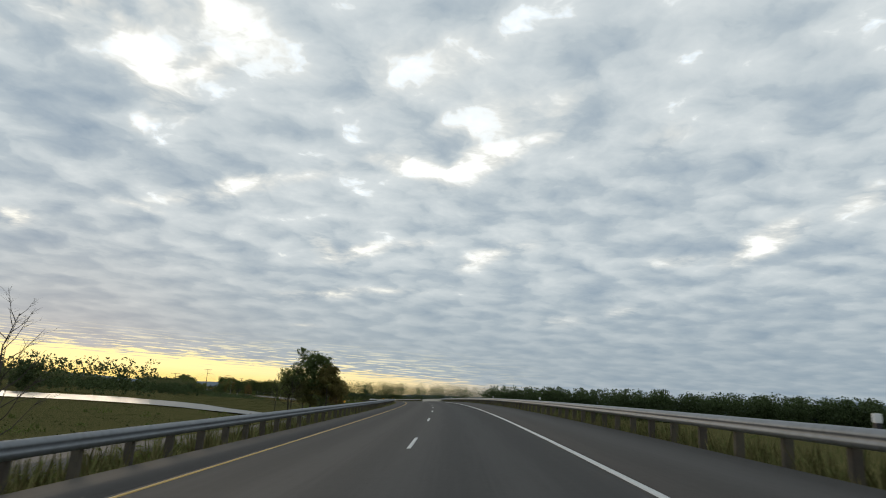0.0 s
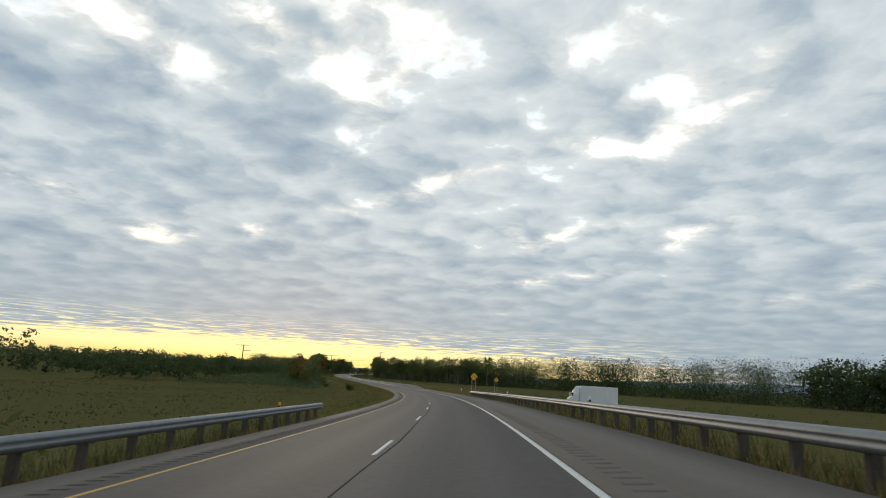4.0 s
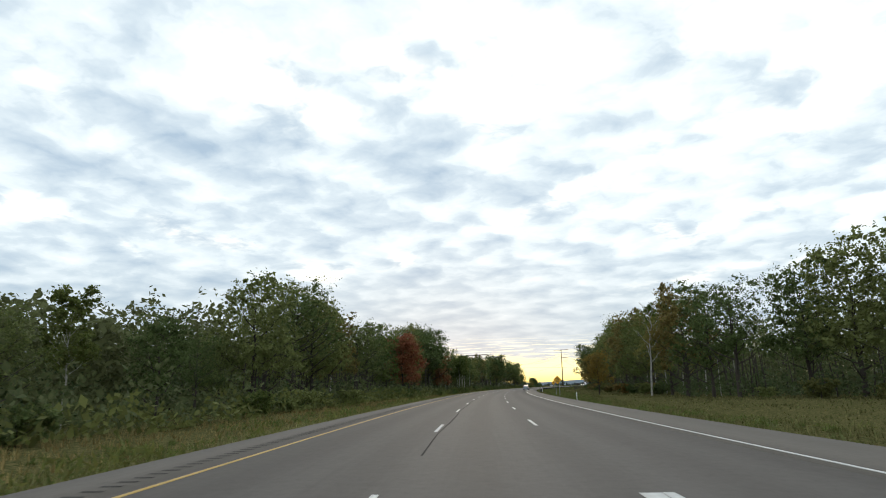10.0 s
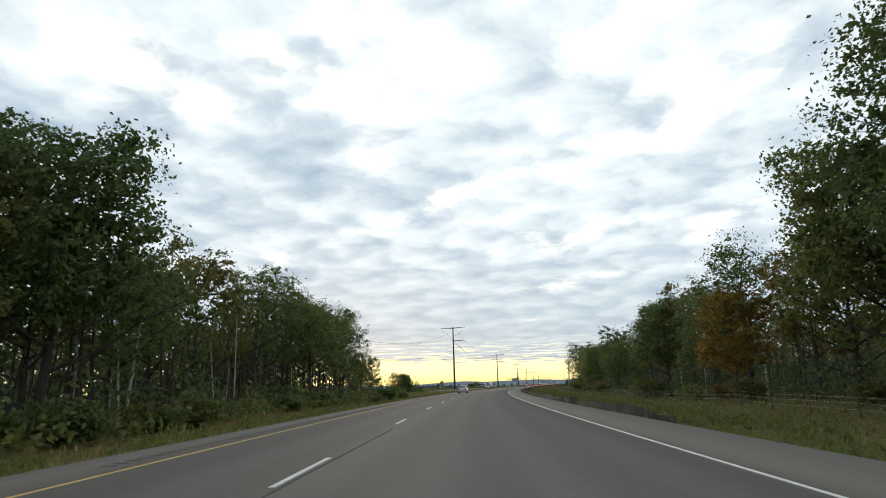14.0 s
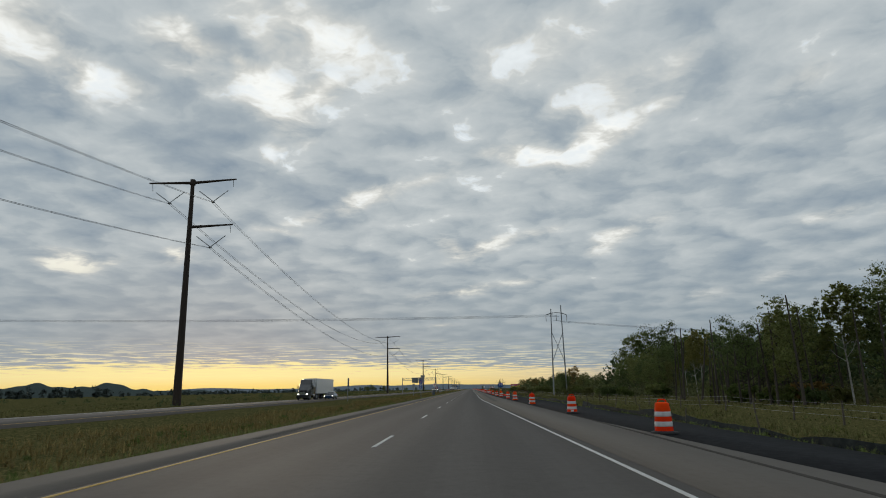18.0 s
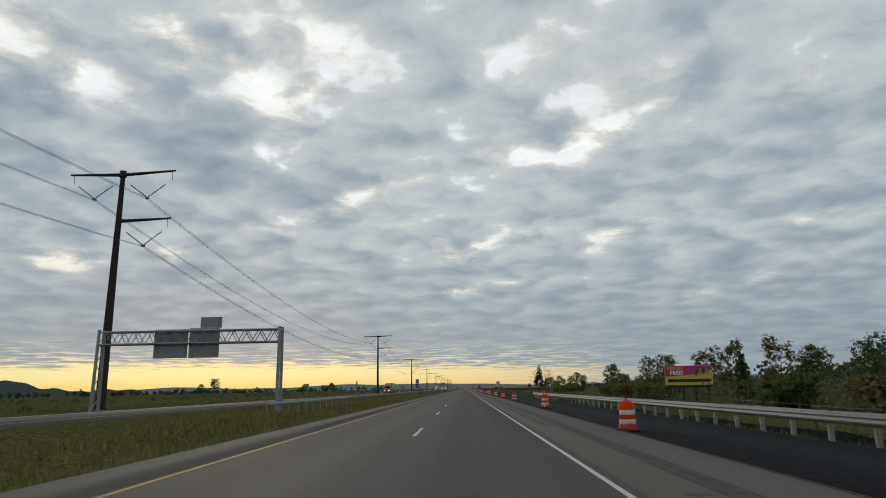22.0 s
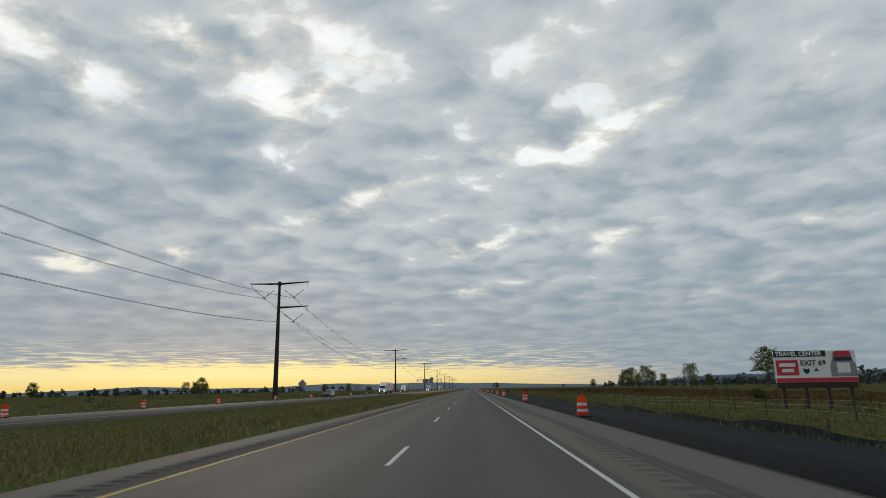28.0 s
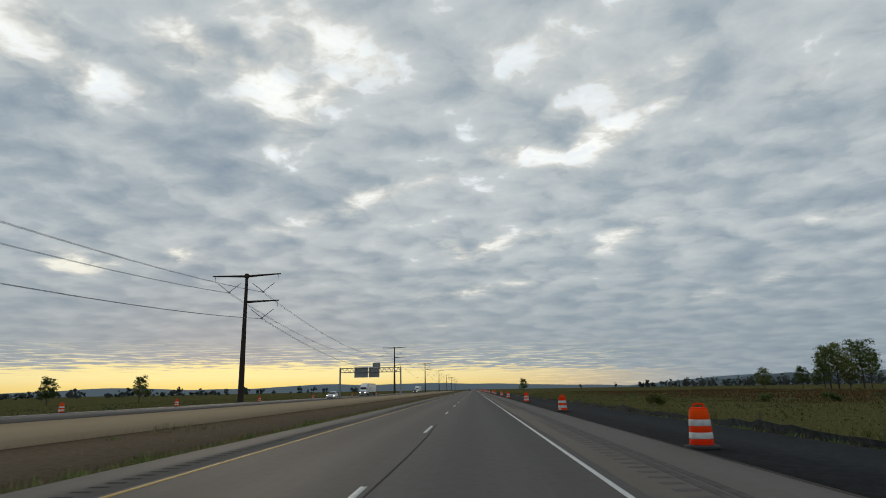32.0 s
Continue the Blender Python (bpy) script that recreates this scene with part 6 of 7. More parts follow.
# ---------------------------------------------------------------- sign gantries
def gantry(s, d0, d1, ztop, panels):
    w = d1 - d0
    t = thing("sign_gantry", "steel truss gantry over the opposite road seen from behind", "sign gantry", "sign gantries", stand(s, d0, 0))
    for x in (0.0, w):
        for y in (-0.75, 0.75):
            part("leg", tb((x, y, -1.3), (x, y * 0.75, ztop + 0.3), 0.20, 0.17, n=12), M["zinc"], t)
        for k in range(6):
            a, b = -0.4 + k * (ztop - 0.6) / 6, -0.4 + (k + 1) * (ztop - 0.6) / 6
            sg = 1 if k % 2 else -1
            part("leg_brace", tb((x, sg * 0.7, a), (x, -sg * 0.66, b), 0.06, 0.06, n=6), M["zinc"], t)
    for y in (-0.55, 0.55):
        for z in (ztop, ztop - 1.45):
            part("chord", tb((0, y, z), (w, y, z), 0.11, 0.11, n=10), M["zinc"], t)
        n = 13
        for k in range(n):
            a, b = w * k / n, w * (k + 1) / n
            m_ = (a + b) / 2
            part("diagonal", tb((a, y, ztop - 1.45), (m_, y, ztop), 0.05, 0.05, n=6), M["zinc"], t)
            part("diagonal", tb((m_, y, ztop), (b, y, ztop - 1.45), 0.05, 0.05, n=6), M["zinc"], t)
    for x0, x1, z0, z1 in panels:
        sheet = part("panel", bx(x0, x1, 0.75, 0.80, z0, z1, bevel=0.01), M["sign_back"], t)
        n = max(2, int((z1 - z0) / 0.3))
        for k in range(1, n):
            z = z0 + (z1 - z0) * k / n
            part("rib", bx(x0 + 0.02, x1 - 0.02, 0.73, 0.75, z - 0.02, z + 0.02), M["zinc"], sheet)
        for x in np.linspace(x0 + 0.5, x1 - 0.5, 3):
            part("bracket", bx(float(x) - 0.05, float(x) + 0.05, 0.66, 0.73, z0, z1), M["zinc"], sheet)


gantry(1898, -41.4, -19.9, 8.5, [(6.0, 10.1, 5.4, 8.8), (10.25, 13.9, 5.4, 8.9), (11.5, 14.1, 8.92, 10.2)])
gantry(2864, -44.5, -23.4, 9.1, [(4.8, 9.6, 5.9, 9.4), (9.8, 13.6, 5.9, 9.4), (11.2, 13.9, 9.42, 10.9)])

# ---------------------------------------------------------------- boards
def board(name, label, s, d0, d1, z0, z1, legs, turn=0.0):
    w = d1 - d0
    mid = (d0 + d1) / 2
    t = thing(name, label, "billboard", "", stand(s, mid, 0, turn))
    g = low(s, mid)
    for x in np.linspace(-w / 2 + 0.6, w / 2 - 0.6, legs):
        part("leg", bx(float(x) - 0.13, float(x) + 0.13, 0.12, 0.38, g, z1 - 0.4, bevel=0.02), M["brown_board"], t)
    return t, w


t, w = board("billboard", "pink and yellow food billboard on wooden legs by the scrub", 1909.6, 28.1, 34.1, 1.2, 3.75, 4, -6)
p = part("face", bx(-w / 2, w / 2, 0, 0.1, 1.25, 3.75, bevel=0.02), M["mustard"], t)
part("upper_field", outline([(-w / 2 + 0.04, 2.35), (-w / 2 + 0.04, 3.72), (w / 2 - 0.04, 3.72), (w / 2 - 0.04, 3.2), (0.5, 2.55)], -0.016, -0.004), M["pink"], p)
wording("KIDS EAT", 0.50, M["mustard"], p, -1.6, 3.40, -0.02, 0.012)
wording("FREE!", 0.74, M["sign_white"], p, -1.5, 2.80, -0.02, 0.02)
bar(p, -2.7, 2.7, 1.62, 2.02, M["brown_board"], -0.02)
for k in range(4):
    part("picture", outline([(0.75 + 0.5 * k, 2.5 + 0.1 * k), (1.0 + 0.5 * k, 2.42 + 0.1 * k), (1.35 + 0.35 * k, 3.35), (1.0 + 0.35 * k, 3.45)], -0.03 - 0.01 * k, -0.02), M["sand"] if k % 2 else M["leaf_orange"], p)
part("apron", bx(-w / 2 + 0.1, w / 2 - 0.1, 0.02, 0.08, 0.85, 1.24), M["brown_board"], t)

t, w = board("billboard", "white and red travel centre billboard on four wooden legs", 2375.6, 27.9, 34.5, 1.2, 4.0, 4, -6)
p = part("face", bx(-w / 2, w / 2, 0, 0.1, 1.35, 4.0, bevel=0.02), M["sign_white"], t)
part("top_field", bx(-w / 2 + 0.02, 0.95, -0.014, -0.002, 3.50, 4.02), M["sign_black"], p)
wording("TRAVEL CENTER", 0.50, M["sign_white"], p, -1.25, 3.76, -0.02, 0.014)
part("red_square", bx(-3.15, -1.35, -0.014, -0.002, 1.95, 3.25), M["sign_red"], p)
bar(p, -2.9, -1.6, 2.68, 2.98, M["sign_white"], -0.022)
bar(p, -2.7, -1.75, 2.22, 2.50, M["sign_white"], -0.022)
wording("EXIT 69", 0.62, M["sign_black"], p, -0.15, 2.95, -0.02, 0.014)
part("mark", outline([(-1.0, 2.55), (-0.85, 2.45), (-0.65, 2.45), (-0.5, 2.55), (-0.52, 2.2), (-0.75, 2.02), (-0.98, 2.2)], -0.02, -0.01), M["sign_black"], p)
bar(p, -0.15, 0.25, 2.28, 2.38, M["sign_black"])
bar(p, -0.02, 0.10, 2.38, 2.55, M["sign_black"])
part("red_stripe", bx(-w / 2 + 0.02, w / 2 - 0.02, -0.014, -0.002, 1.37, 1.72), M["sign_red"], p)
part("truck_cab", outline([(1.2, 1.8), (1.2, 2.7), (1.45, 3.3), (1.55, 3.85), (2.9, 3.85), (3.0, 3.3), (3.25, 2.7), (3.3, 1.8)], -0.02, -0.004), M["zinc"], p)
part("truck_roof", outline([(1.55, 3.5), (1.65, 3.95), (2.85, 3.95), (2.95, 3.5)], -0.03, -0.021), M["sign_red"], p)
part("truck_glass", outline([(1.5, 3.1), (1.6, 3.45), (2.9, 3.45), (3.0, 3.1)], -0.03, -0.021), M["sign_black"], p)
part("truck_grille", bx(1.75, 2.75, -0.03, -0.021, 2.1, 2.95), M["sign_white"], p)
part("apron", bx(-w / 2 + 0.1, w / 2 - 0.1, 0.02, 0.08, 0.85, 1.33), M["brown_board"], t)

t, w = board("billboard", "dark brown back of a billboard in the field", 1772.3, -66.2, -61.2, 0.7, 2.9, 3, 10)
part("boards", bx(-w / 2, w / 2, 0, 0.12, 0.75, 2.9, bevel=0.02), M["brown_board"], t)
t, w = board("billboard", "pale grey back of a billboard beyond the opposite road", 2352, -51.5, -46.5, 0.6, 3.2, 3, 10)
part("boards", bx(-w / 2, w / 2, 0, 0.12, 0.75, 3.2, bevel=0.02), M["sign_back"], t)
t, w = board("billboard", "pale grey back of a board beyond the opposite road", 2626, -55, -51.5, 0.6, 3.6, 2, 10)
part("boards", bx(-w / 2, w / 2, 0, 0.12, 0.9, 3.6, bevel=0.02), M["sign_back"], t)

t = thing("portable_toilet", "dark grey portable toilet with a pale domed roof on the verge", "portable toilet", "", stand(1725, -11.4, low(1725, -11.4) + 0.3, 10))
part("cabin", bx(-0.55, 0.55, -0.55, 0.55, 0.08, 2.05, bevel=0.04), M["plastic_grey"], t)
part("roof", bx(-0.58, 0.58, -0.58, 0.58, 2.05, 2.28, bevel=0.10), M["paint_white"], t)
d_ = part("door", bx(-0.40, 0.40, -0.58, -0.55, 0.18, 1.92, bevel=0.01), M["plastic_grey"], t)
part("latch", bx(0.28, 0.34, -0.60, -0.58, 1.0, 1.12), M["zinc"], d_)
part("skid", bx(-0.6, 0.6, -0.6, 0.6, 0.0, 0.09), M["rubber"], t)


# ---------------------------------------------------------------- wooden pole pair with crossing lines
t = thing("h_frame_pylon", "pale twin-pole pylon with crossed braces carrying lines over the road", "pylon", "", stand(1689, 29.6, low(1689, 29.6), 8))
for x in (-1.9, 1.9):
    part("pole", tb((x * 1.1, 0, -0.5), (x * 0.85, 0, 27.3 + 0.3 * x), 0.24, 0.15, n=10), M["zinc"], t)
for sg in (-1, 1):
    part("brace", tb((-1.9 * sg, -0.15, 10.5), (1.8 * sg, -0.15, 19.5), 0.09, 0.09, n=6), M["zinc"], t)
arm = bmesh.new()
for k in range(10):
    a, b = -3.3 + 0.66 * k, -3.3 + 0.66 * (k + 1)
    f = lambda q: 24.6 + 0.9 * math.cos(q / 3.3 * 1.3)
    tube(arm, (a, -0.2, f(a)), (b, -0.2, f(b)), 0.12, 0.12, 6)
part("cross_arm", arm, M["zinc"], t)
for x in (-3.3, 0.0, 3.3):
    part("insulator", tb((x, -0.2, 24.7), (x, -0.2, 22.9), 0.10, 0.10, n=6), M["zinc"], t)
base = Vector(at(1689, 29.6, low(1689, 29.6)))
q1 = Vector((float(_u[0]), float(_u[1]), 0))
for x in (-3.3, 0.0, 3.3):
    off = Vector((-_u[1] * x * 0.8, _u[0] * x * 0.8, 0))
    cable("power_line", base + off + q1 * x * 0.4 + Vector((0, 0, 24.6)), base + off - q1 * 260 + Vector((0, 0, 30.0)), 1.5, 0.035, "thin power line crossing over the road", M["cable"])
    cable("power_line", base + off + q1 * x * 0.4 + Vector((0, 0, 22.9)), base + off + q1 * 240 + Vector((0, 0, 18.0)), 5.0, 0.03, "thin power line running off over the scrub", M["cable"])


# ---------------------------------------------------------------- low black silt fence and the wire fence behind it
def silt_fence(s0, s1, d, seed):
    r = np.random.default_rng(seed)
    t = thing("silt_fence", "low sagging black silt fence along the new verge", "silt fence", "silt fences", stand(s0, d))
    inv = t.matrix_world.inverted()
    s = np.arange(s0, s1, 1.1)
    n = len(s)
    dd = d + 0.35 * np.sin(s * 0.05 + seed) + 0.12 * r.normal(size=n)
    g = ground_z(s, dd) - at(s, dd)[2]
    up = 0.50 if s0 < 1200 else 0.36
    h = up + 0.12 * np.sin(s * 0.5) * np.sin(s * 0.17) + 0.03 * r.normal(size=n)
    h = np.clip(h, 0.08, 0.8)
    lean = 0.12 * np.sin(s * 0.31 + seed) + 0.03 * r.normal(size=n)
    lines = [np.stack(at(s, dd + off + ln, g + z), 1) for off, ln, z in ((-0.015, 0, -0.1), (-0.015, lean, h), (0.015, lean, h), (0.015, 0, -0.1))]
    i = np.arange(n - 1)
    f = np.concatenate([np.stack([k * n + i, (k + 1) * n + i, (k + 1) * n + i + 1, k * n + i + 1], 1) for k in range(3)])
    ob = new("cloth", mesh_of("cloth", np.concatenate(lines), f, M["silt"]))
    ob.parent, ob.matrix_parent_inverse = t, inv
    me = solid("stake", bx(-0.02, 0.02, -0.02, 0.02, -0.3, 0.7), M["post_wood"])
    for k in range(3, n, 6):
        o = new("stake", me)
        o.parent, o.matrix_parent_inverse = t, inv
        o.matrix_basis = stand(float(s[k]), float(dd[k]) + 0.03, float(g[k])) @ pose(0, 0, 0, r.normal() * 8, r.normal() * 10, 0)


for k in range(10):
    a = 1000 + k * 182
    silt_fence(a + (7 if k % 3 else 0), a + 178, 11.3 if k > 2 else 10.9, k)


def wire_fence(s0, s1, d0, d1, seed):
    r = np.random.default_rng(seed)
    t = thing("wire_fence", "old wire fence on grey wooden posts in the weeds", "fence", "wire fences", stand(s0, d0))
    inv = t.matrix_world.inverted()
    me = solid("post", tb((0, 0, -0.3), (0, 0, 1.25), 0.06, 0.05, n=6), M["post_wood"])
    s = np.arange(s0, s1, 5.2)
    d = d0 + (d1 - d0) * (s - s0) / (s1 - s0)
    g = ground_z(s, d) - at(s, d)[2]
    for a, b, c in zip(s, d, g):
        o = new("post", me)
        o.parent, o.matrix_parent_inverse = t, inv
        o.matrix_basis = stand(float(a), float(b), float(c)) @ pose(0, 0, 0, r.normal() * 5, r.normal() * 5, 0)
    for z in (0.45, 0.8, 1.1):
        bm = bmesh.new()
        pts = np.stack(at(s, d, g + z), 1)
        for p, q in zip(pts, pts[1:]):
            tube(bm, p, q, 0.006, 0.006, 3)
        ob = new("wire", solid("wire", bm, M["zinc"]))
        ob.parent, ob.matrix_parent_inverse = t, inv


wire_fence(1090, 1400, 23, 24, 1)
wire_fence(1440, 1700, 23, 21, 2)
wire_fence(1700, 1960, 21, 24, 3)
wire_fence(1960, 2420, 23, 22, 4)

# ---------------------------------------------------------------- river
rv = thing("river", "calm grey river reflecting the sky below the bridge", "river", kind="structure")
us = np.linspace(-520, 40, 40)
mid = np.interp(us, [-520, -250, -145, -120, -80, -62, -40, 60], [420, 360, 318, 328, 300, 262, 232, 210])
half = np.interp(us, [-520, -250, -145, -120, -80, -62, -40, 60], [30, 36, 44, 46, 32, 16, 9, 10]) + 3 * np.sin(us * 0.08)
pa = np.stack(at(mid - half, us), 1)
pb = np.stack(at(mid + half, us), 1)
pa[:, 2] = pb[:, 2] = PLAIN + 0.35
i = np.arange(39)
under(new("water", mesh_of("water", np.concatenate([pa, pb]), np.stack([i, i + 1, 40 + i + 1, 40 + i], 1), M["water"])), rv)
low_road = thing("side_road", "narrow grey road with a steel rail near the river", "road", kind="structure")
strip("pavement", M["asphalt"], -60, 190, [(-60, -48), (100, -36), (190, -30)], [(-60, -40), (100, -28), (190, -22)], [(-60, -5.2), (100, -6.0), (190, -5.5)], 1.5, parent=low_road)


# ---------------------------------------------------------------- vehicles
def wheel(t, x, y, r, w, rim="zinc"):
    m = pose(x * K, y * K, r * K, 0, 90, 0)
    tyre = part("wheel", lathe([(r * 0.62, -w / 2), (r * 0.92, -w / 2), (r, -w * 0.32), (r, w * 0.32), (r * 0.92, w / 2), (r * 0.62, w / 2)], 20), M["rubber"], t, m=m)
    part("rim", lathe([(r * 0.18, -w * 0.52), (r * 0.55, -w * 0.50), (r * 0.62, -w * 0.42), (r * 0.62, w * 0.42), (r * 0.55, w * 0.50), (r * 0.18, w * 0.52)], 14), M[rim], tyre)


def loft(sections):
    """Skins eight-cornered sections along y: (y, half width low, half width mid, half width high, z low, z mid, z high)."""
    bm = bmesh.new()
    rings = []
    for y, a, b, c, z0, z1, z2 in sections:
        rings.append([bm.verts.new(p) for p in ((-a, y, z0), (-b, y, z1), (-c, y, z2), (c, y, z2), (b, y, z1), (a, y, z0))])
    for p, q in zip(rings, rings[1:]):
        for k in range(6):
            bm.faces.new((p[k], p[(k + 1) % 6], q[(k + 1) % 6], q[k]))
    bm.faces.new(rings[0])
    bm.faces.new(rings[-1])
    bmesh.ops.recalc_face_normals(bm, faces=bm.faces)
    bmesh.ops.bevel(bm, geom=[e for e in bm.edges if e.calc_face_angle(0) > 0.35], offset=0.05, segments=2, affect="EDGES")
    return bm


def car(s, d, z, paint, label, turn=0.0, tall=0.0, lamps_on=False):
    """A saloon or, when tall, a sport utility car, its nose to +y."""
    t = thing("car", label, "car", "cars on the road", stand(s, d, z, turn))
    body = part("body", loft([(-2.25, 0.74, 0.80, 0.72, 0.35, 0.62, 0.98 + tall * 0.3), (-2.0, 0.84, 0.90, 0.80, 0.24, 0.66, 1.04 + tall * 0.3), (-0.9, 0.86, 0.91, 0.82, 0.20, 0.62, 1.0 + tall * 0.15),
                              (0.8, 0.86, 0.91, 0.82, 0.20, 0.60, 0.96 + tall * 0.1), (1.9, 0.84, 0.88, 0.74, 0.24, 0.56, 0.84 + tall * 0.15), (2.25, 0.70, 0.74, 0.60, 0.32, 0.52, 0.70 + tall * 0.15)]), paint, t, smooth=False)
    h = 1.46 + tall * 0.28
    r0 = -2.05 if tall else -1.75
    part("roof", loft([(r0, 0.70, 0.68, 0.62, 1.0, 1.03, 1.06), (r0 + 0.55, 0.76, 0.66, 0.56, 1.0, 1.2, h - 0.05), (-0.3, 0.76, 0.68, 0.58, 0.98, 1.2, h), (0.35, 0.76, 0.68, 0.56, 0.97, 1.2, h - 0.08), (1.15, 0.74, 0.70, 0.66, 0.92, 0.95, 0.98)]), M["car_glass"], t)
    part("roof_panel", loft([(r0 + 0.5, 0.60, 0.60, 0.54, h - 0.10, h - 0.05, h - 0.02), (-0.3, 0.63, 0.62, 0.56, h - 0.07, h - 0.02, h + 0.02), (0.4, 0.60, 0.59, 0.52, h - 0.13, h - 0.08, h - 0.05)]), paint, t)
    for x in (-0.78, 0.78):
        for y in (-1.35, 1.38):
            wheel(t, x, y, 0.33 + tall * 0.03, 0.22)
        part("rear_lamp", bx(x - 0.16, x + 0.12 if x < 0 else x + 0.10, -2.28, -2.1, 0.74, 0.92 + tall * 0.2, bevel=0.03), M["tail_red"], t)
        part("head_lamp", bx(x - 0.12, x + 0.10, 2.10, 2.24, 0.58, 0.70 + tall * 0.1, bevel=0.03), M["lamp_glow"] if lamps_on else M["chrome"], t)
        part("mirror", bx(x * 1.22 - 0.09, x * 1.22 + 0.09, 0.62, 0.76, 0.98, 1.12, bevel=0.03), paint, t)
    part("number_plate", bx(-0.26, 0.26, -2.275, -2.255, 0.70, 0.84), M["sign_white"], body)
    part("bumper", bx(-0.72, 0.72, -2.30, -2.18, 0.34, 0.50, bevel=0.03), paint, body)
    return t


def truck(s, d, z, cab, trailer, label, turn=180.0, marks=(), long_nose=True, length=15.5):
    """A tractor with sleeper and a box trailer; its nose to +y."""
    t = thing("truck", label, "truck", "trucks on the opposite road", stand(s, d, z, turn))
    box_ = part("trailer", bx(-1.28, 1.28, -length, -0.4, 1.15, 4.05, bevel=0.04), trailer, t)
    part("trailer_rail", bx(-1.30, 1.30, -length, -0.4, 1.08, 1.2, bevel=0.02), M["zinc"], t)
    part("underride", bx(-1.2, 1.2, -length + 0.1, -length + 0.2, 0.5, 0.62), M["zinc"], t)
    part("chassis", bx(-0.5, 0.5, -3.5, 5.6, 0.7, 0.98, bevel=0.02), M["rubber"], t)
    if long_nose:
        part("sleeper", loft([(0.2, 1.2, 1.22, 1.1, 0.9, 2.4, 3.75), (1.6, 1.22, 1.23, 1.12, 0.9, 2.4, 3.95), (2.9, 1.22, 1.2, 1.0, 0.9, 2.3, 3.2), (3.3, 1.2, 1.15, 0.98, 0.9, 2.2, 2.75)]), cab, t)
        part("bonnet", loft([(3.2, 1.15, 1.1, 0.9, 0.85, 1.7, 2.05), (4.6, 1.1, 1.0, 0.8, 0.8, 1.55, 1.85), (5.4, 0.95, 0.9, 0.7, 0.75, 1.4, 1.6)]), cab, t)
    else:
        part("sleeper", loft([(0.2, 1.2, 1.22, 1.1, 0.9, 2.4, 3.9), (2.6, 1.22, 1.22, 1.08, 0.9, 2.3, 3.8), (3.6, 1.2, 1.16, 1.0, 0.9, 2.2, 2.8), (5.2, 1.0, 0.95, 0.8, 0.7, 1.4, 1.75)]), cab, t)
    part("windscreen", loft([(2.98, 1.04, 1.0, 0.94, 2.12, 2.5, 2.95), (3.36, 1.06, 1.0, 0.94, 2.08, 2.4, 2.70)]), M["car_glass"], t)
    part("grille", bx(-0.55, 0.55, 5.38, 5.46, 0.85, 1.5, bevel=0.03), M["chrome"], t)
    part("bumper", bx(-1.15, 1.15, 5.2, 5.55, 0.4, 0.75, bevel=0.06), M["chrome"] if long_nose else cab, t)
    for x in (-1, 1):
        part("side_window", bx(x * 1.205 - 0.03, x * 1.205 + 0.03, 2.35, 3.05, 2.05, 2.65, bevel=0.02), M["car_glass"], t)
        part("head_lamp", bx(x * 0.82 - 0.16, x * 0.82 + 0.16, 5.18, 5.45, 0.95, 1.15, bevel=0.04), M["lamp_glow"], t)
        part("mirror", bx(x * 1.45 - 0.1, x * 1.45 + 0.1, 3.2, 3.3, 2.0, 2.7, bevel=0.03), cab, t)
        part("fuel_tank", tb((x * 0.95, 0.6, 0.75), (x * 0.95, 2.2, 0.75), 0.33, 0.33, n=14), M["chrome"], t)
        for y in (4.3, -0.2, -1.5, -length + 1.2, -length + 2.5):
            wheel(t, x * 1.02, y, 0.52, 0.32 if y > 4 else 0.5)
    for x0, x1, z0, z1, mat in marks:
        for side in (-1.295, 1.295):
            part("marking", bx(min(side, side * 0.99), max(side, side * 0.99), x0, x1, z0, z1), mat, box_)
    return t


truck(1616.5, -29.2, -0.2, M["paint_black"], M["paint_white"], "black tractor with a plain white box trailer", long_nose=False)
car(1617.5, -25.2, -0.2, M["paint_blue"], "dark blue saloon car with its lamps on", 180, 0, True)
truck(2089, -30.0, -0.2, M["cab_pink"], M["trailer_blue"], "wine-red tractor with a blue curtain trailer")
truck(2552, -30.3, -0.2, M["paint_white"], M["paint_white"], "white tractor and white trailer with red markings",
      marks=[(-5.2, -4.4, 2.3, 3.5, M["sign_red"]), (-6.1, -5.4, 2.3, 3.5, M["sign_red"]), (-7.0, -6.3, 2.3, 3.5, M["sign_red"]), (-6.9, -4.5, 2.0, 2.15, M["sign_black"]), (-14.0, -12.2, 1.6, 2.4, M["sign_red"]), (-13.4, -12.8, 2.4, 3.8, M["sign_red"])])
truck(2668, -35.0, -0.2, M["paint_white"], M["trailer_blue"], "white tractor with a pale blue trailer", long_nose=False)
car(2646, -33.5, -0.2, M["paint_red"], "dark red hatchback car on the opposite road", 180, 0.5)
car(2458, -29.5, -0.2, M["paint_dark"], "dark grey sport utility car on the opposite road", 180, 1.0)
car(2790, -30.5, -0.2, M["paint_white"], "white car far along the opposite road", 180, 0.3, True)
truck(2860, -35, -0.2, M["paint_white"], M["paint_white"], "white truck far along the opposite road")
truck(3060, -35, -0.2, M["paint_white"], M["paint_white"], "white truck far along the opposite road")
car(3000, -31, -0.2, M["paint_dark"], "dark car far along the opposite road", 180, 1.0, True)
car(3150, -1.7, 0, M["paint_dark"], "dark car far ahead in the fast lane", 0, 1.0)
car(3330, 1.8, 0, M["paint_silver"], "pale car far ahead in the slow lane", 0, 0.3)
car(1290, -1.75, 0, M["paint_silver"], "silver saloon car in the fast lane")
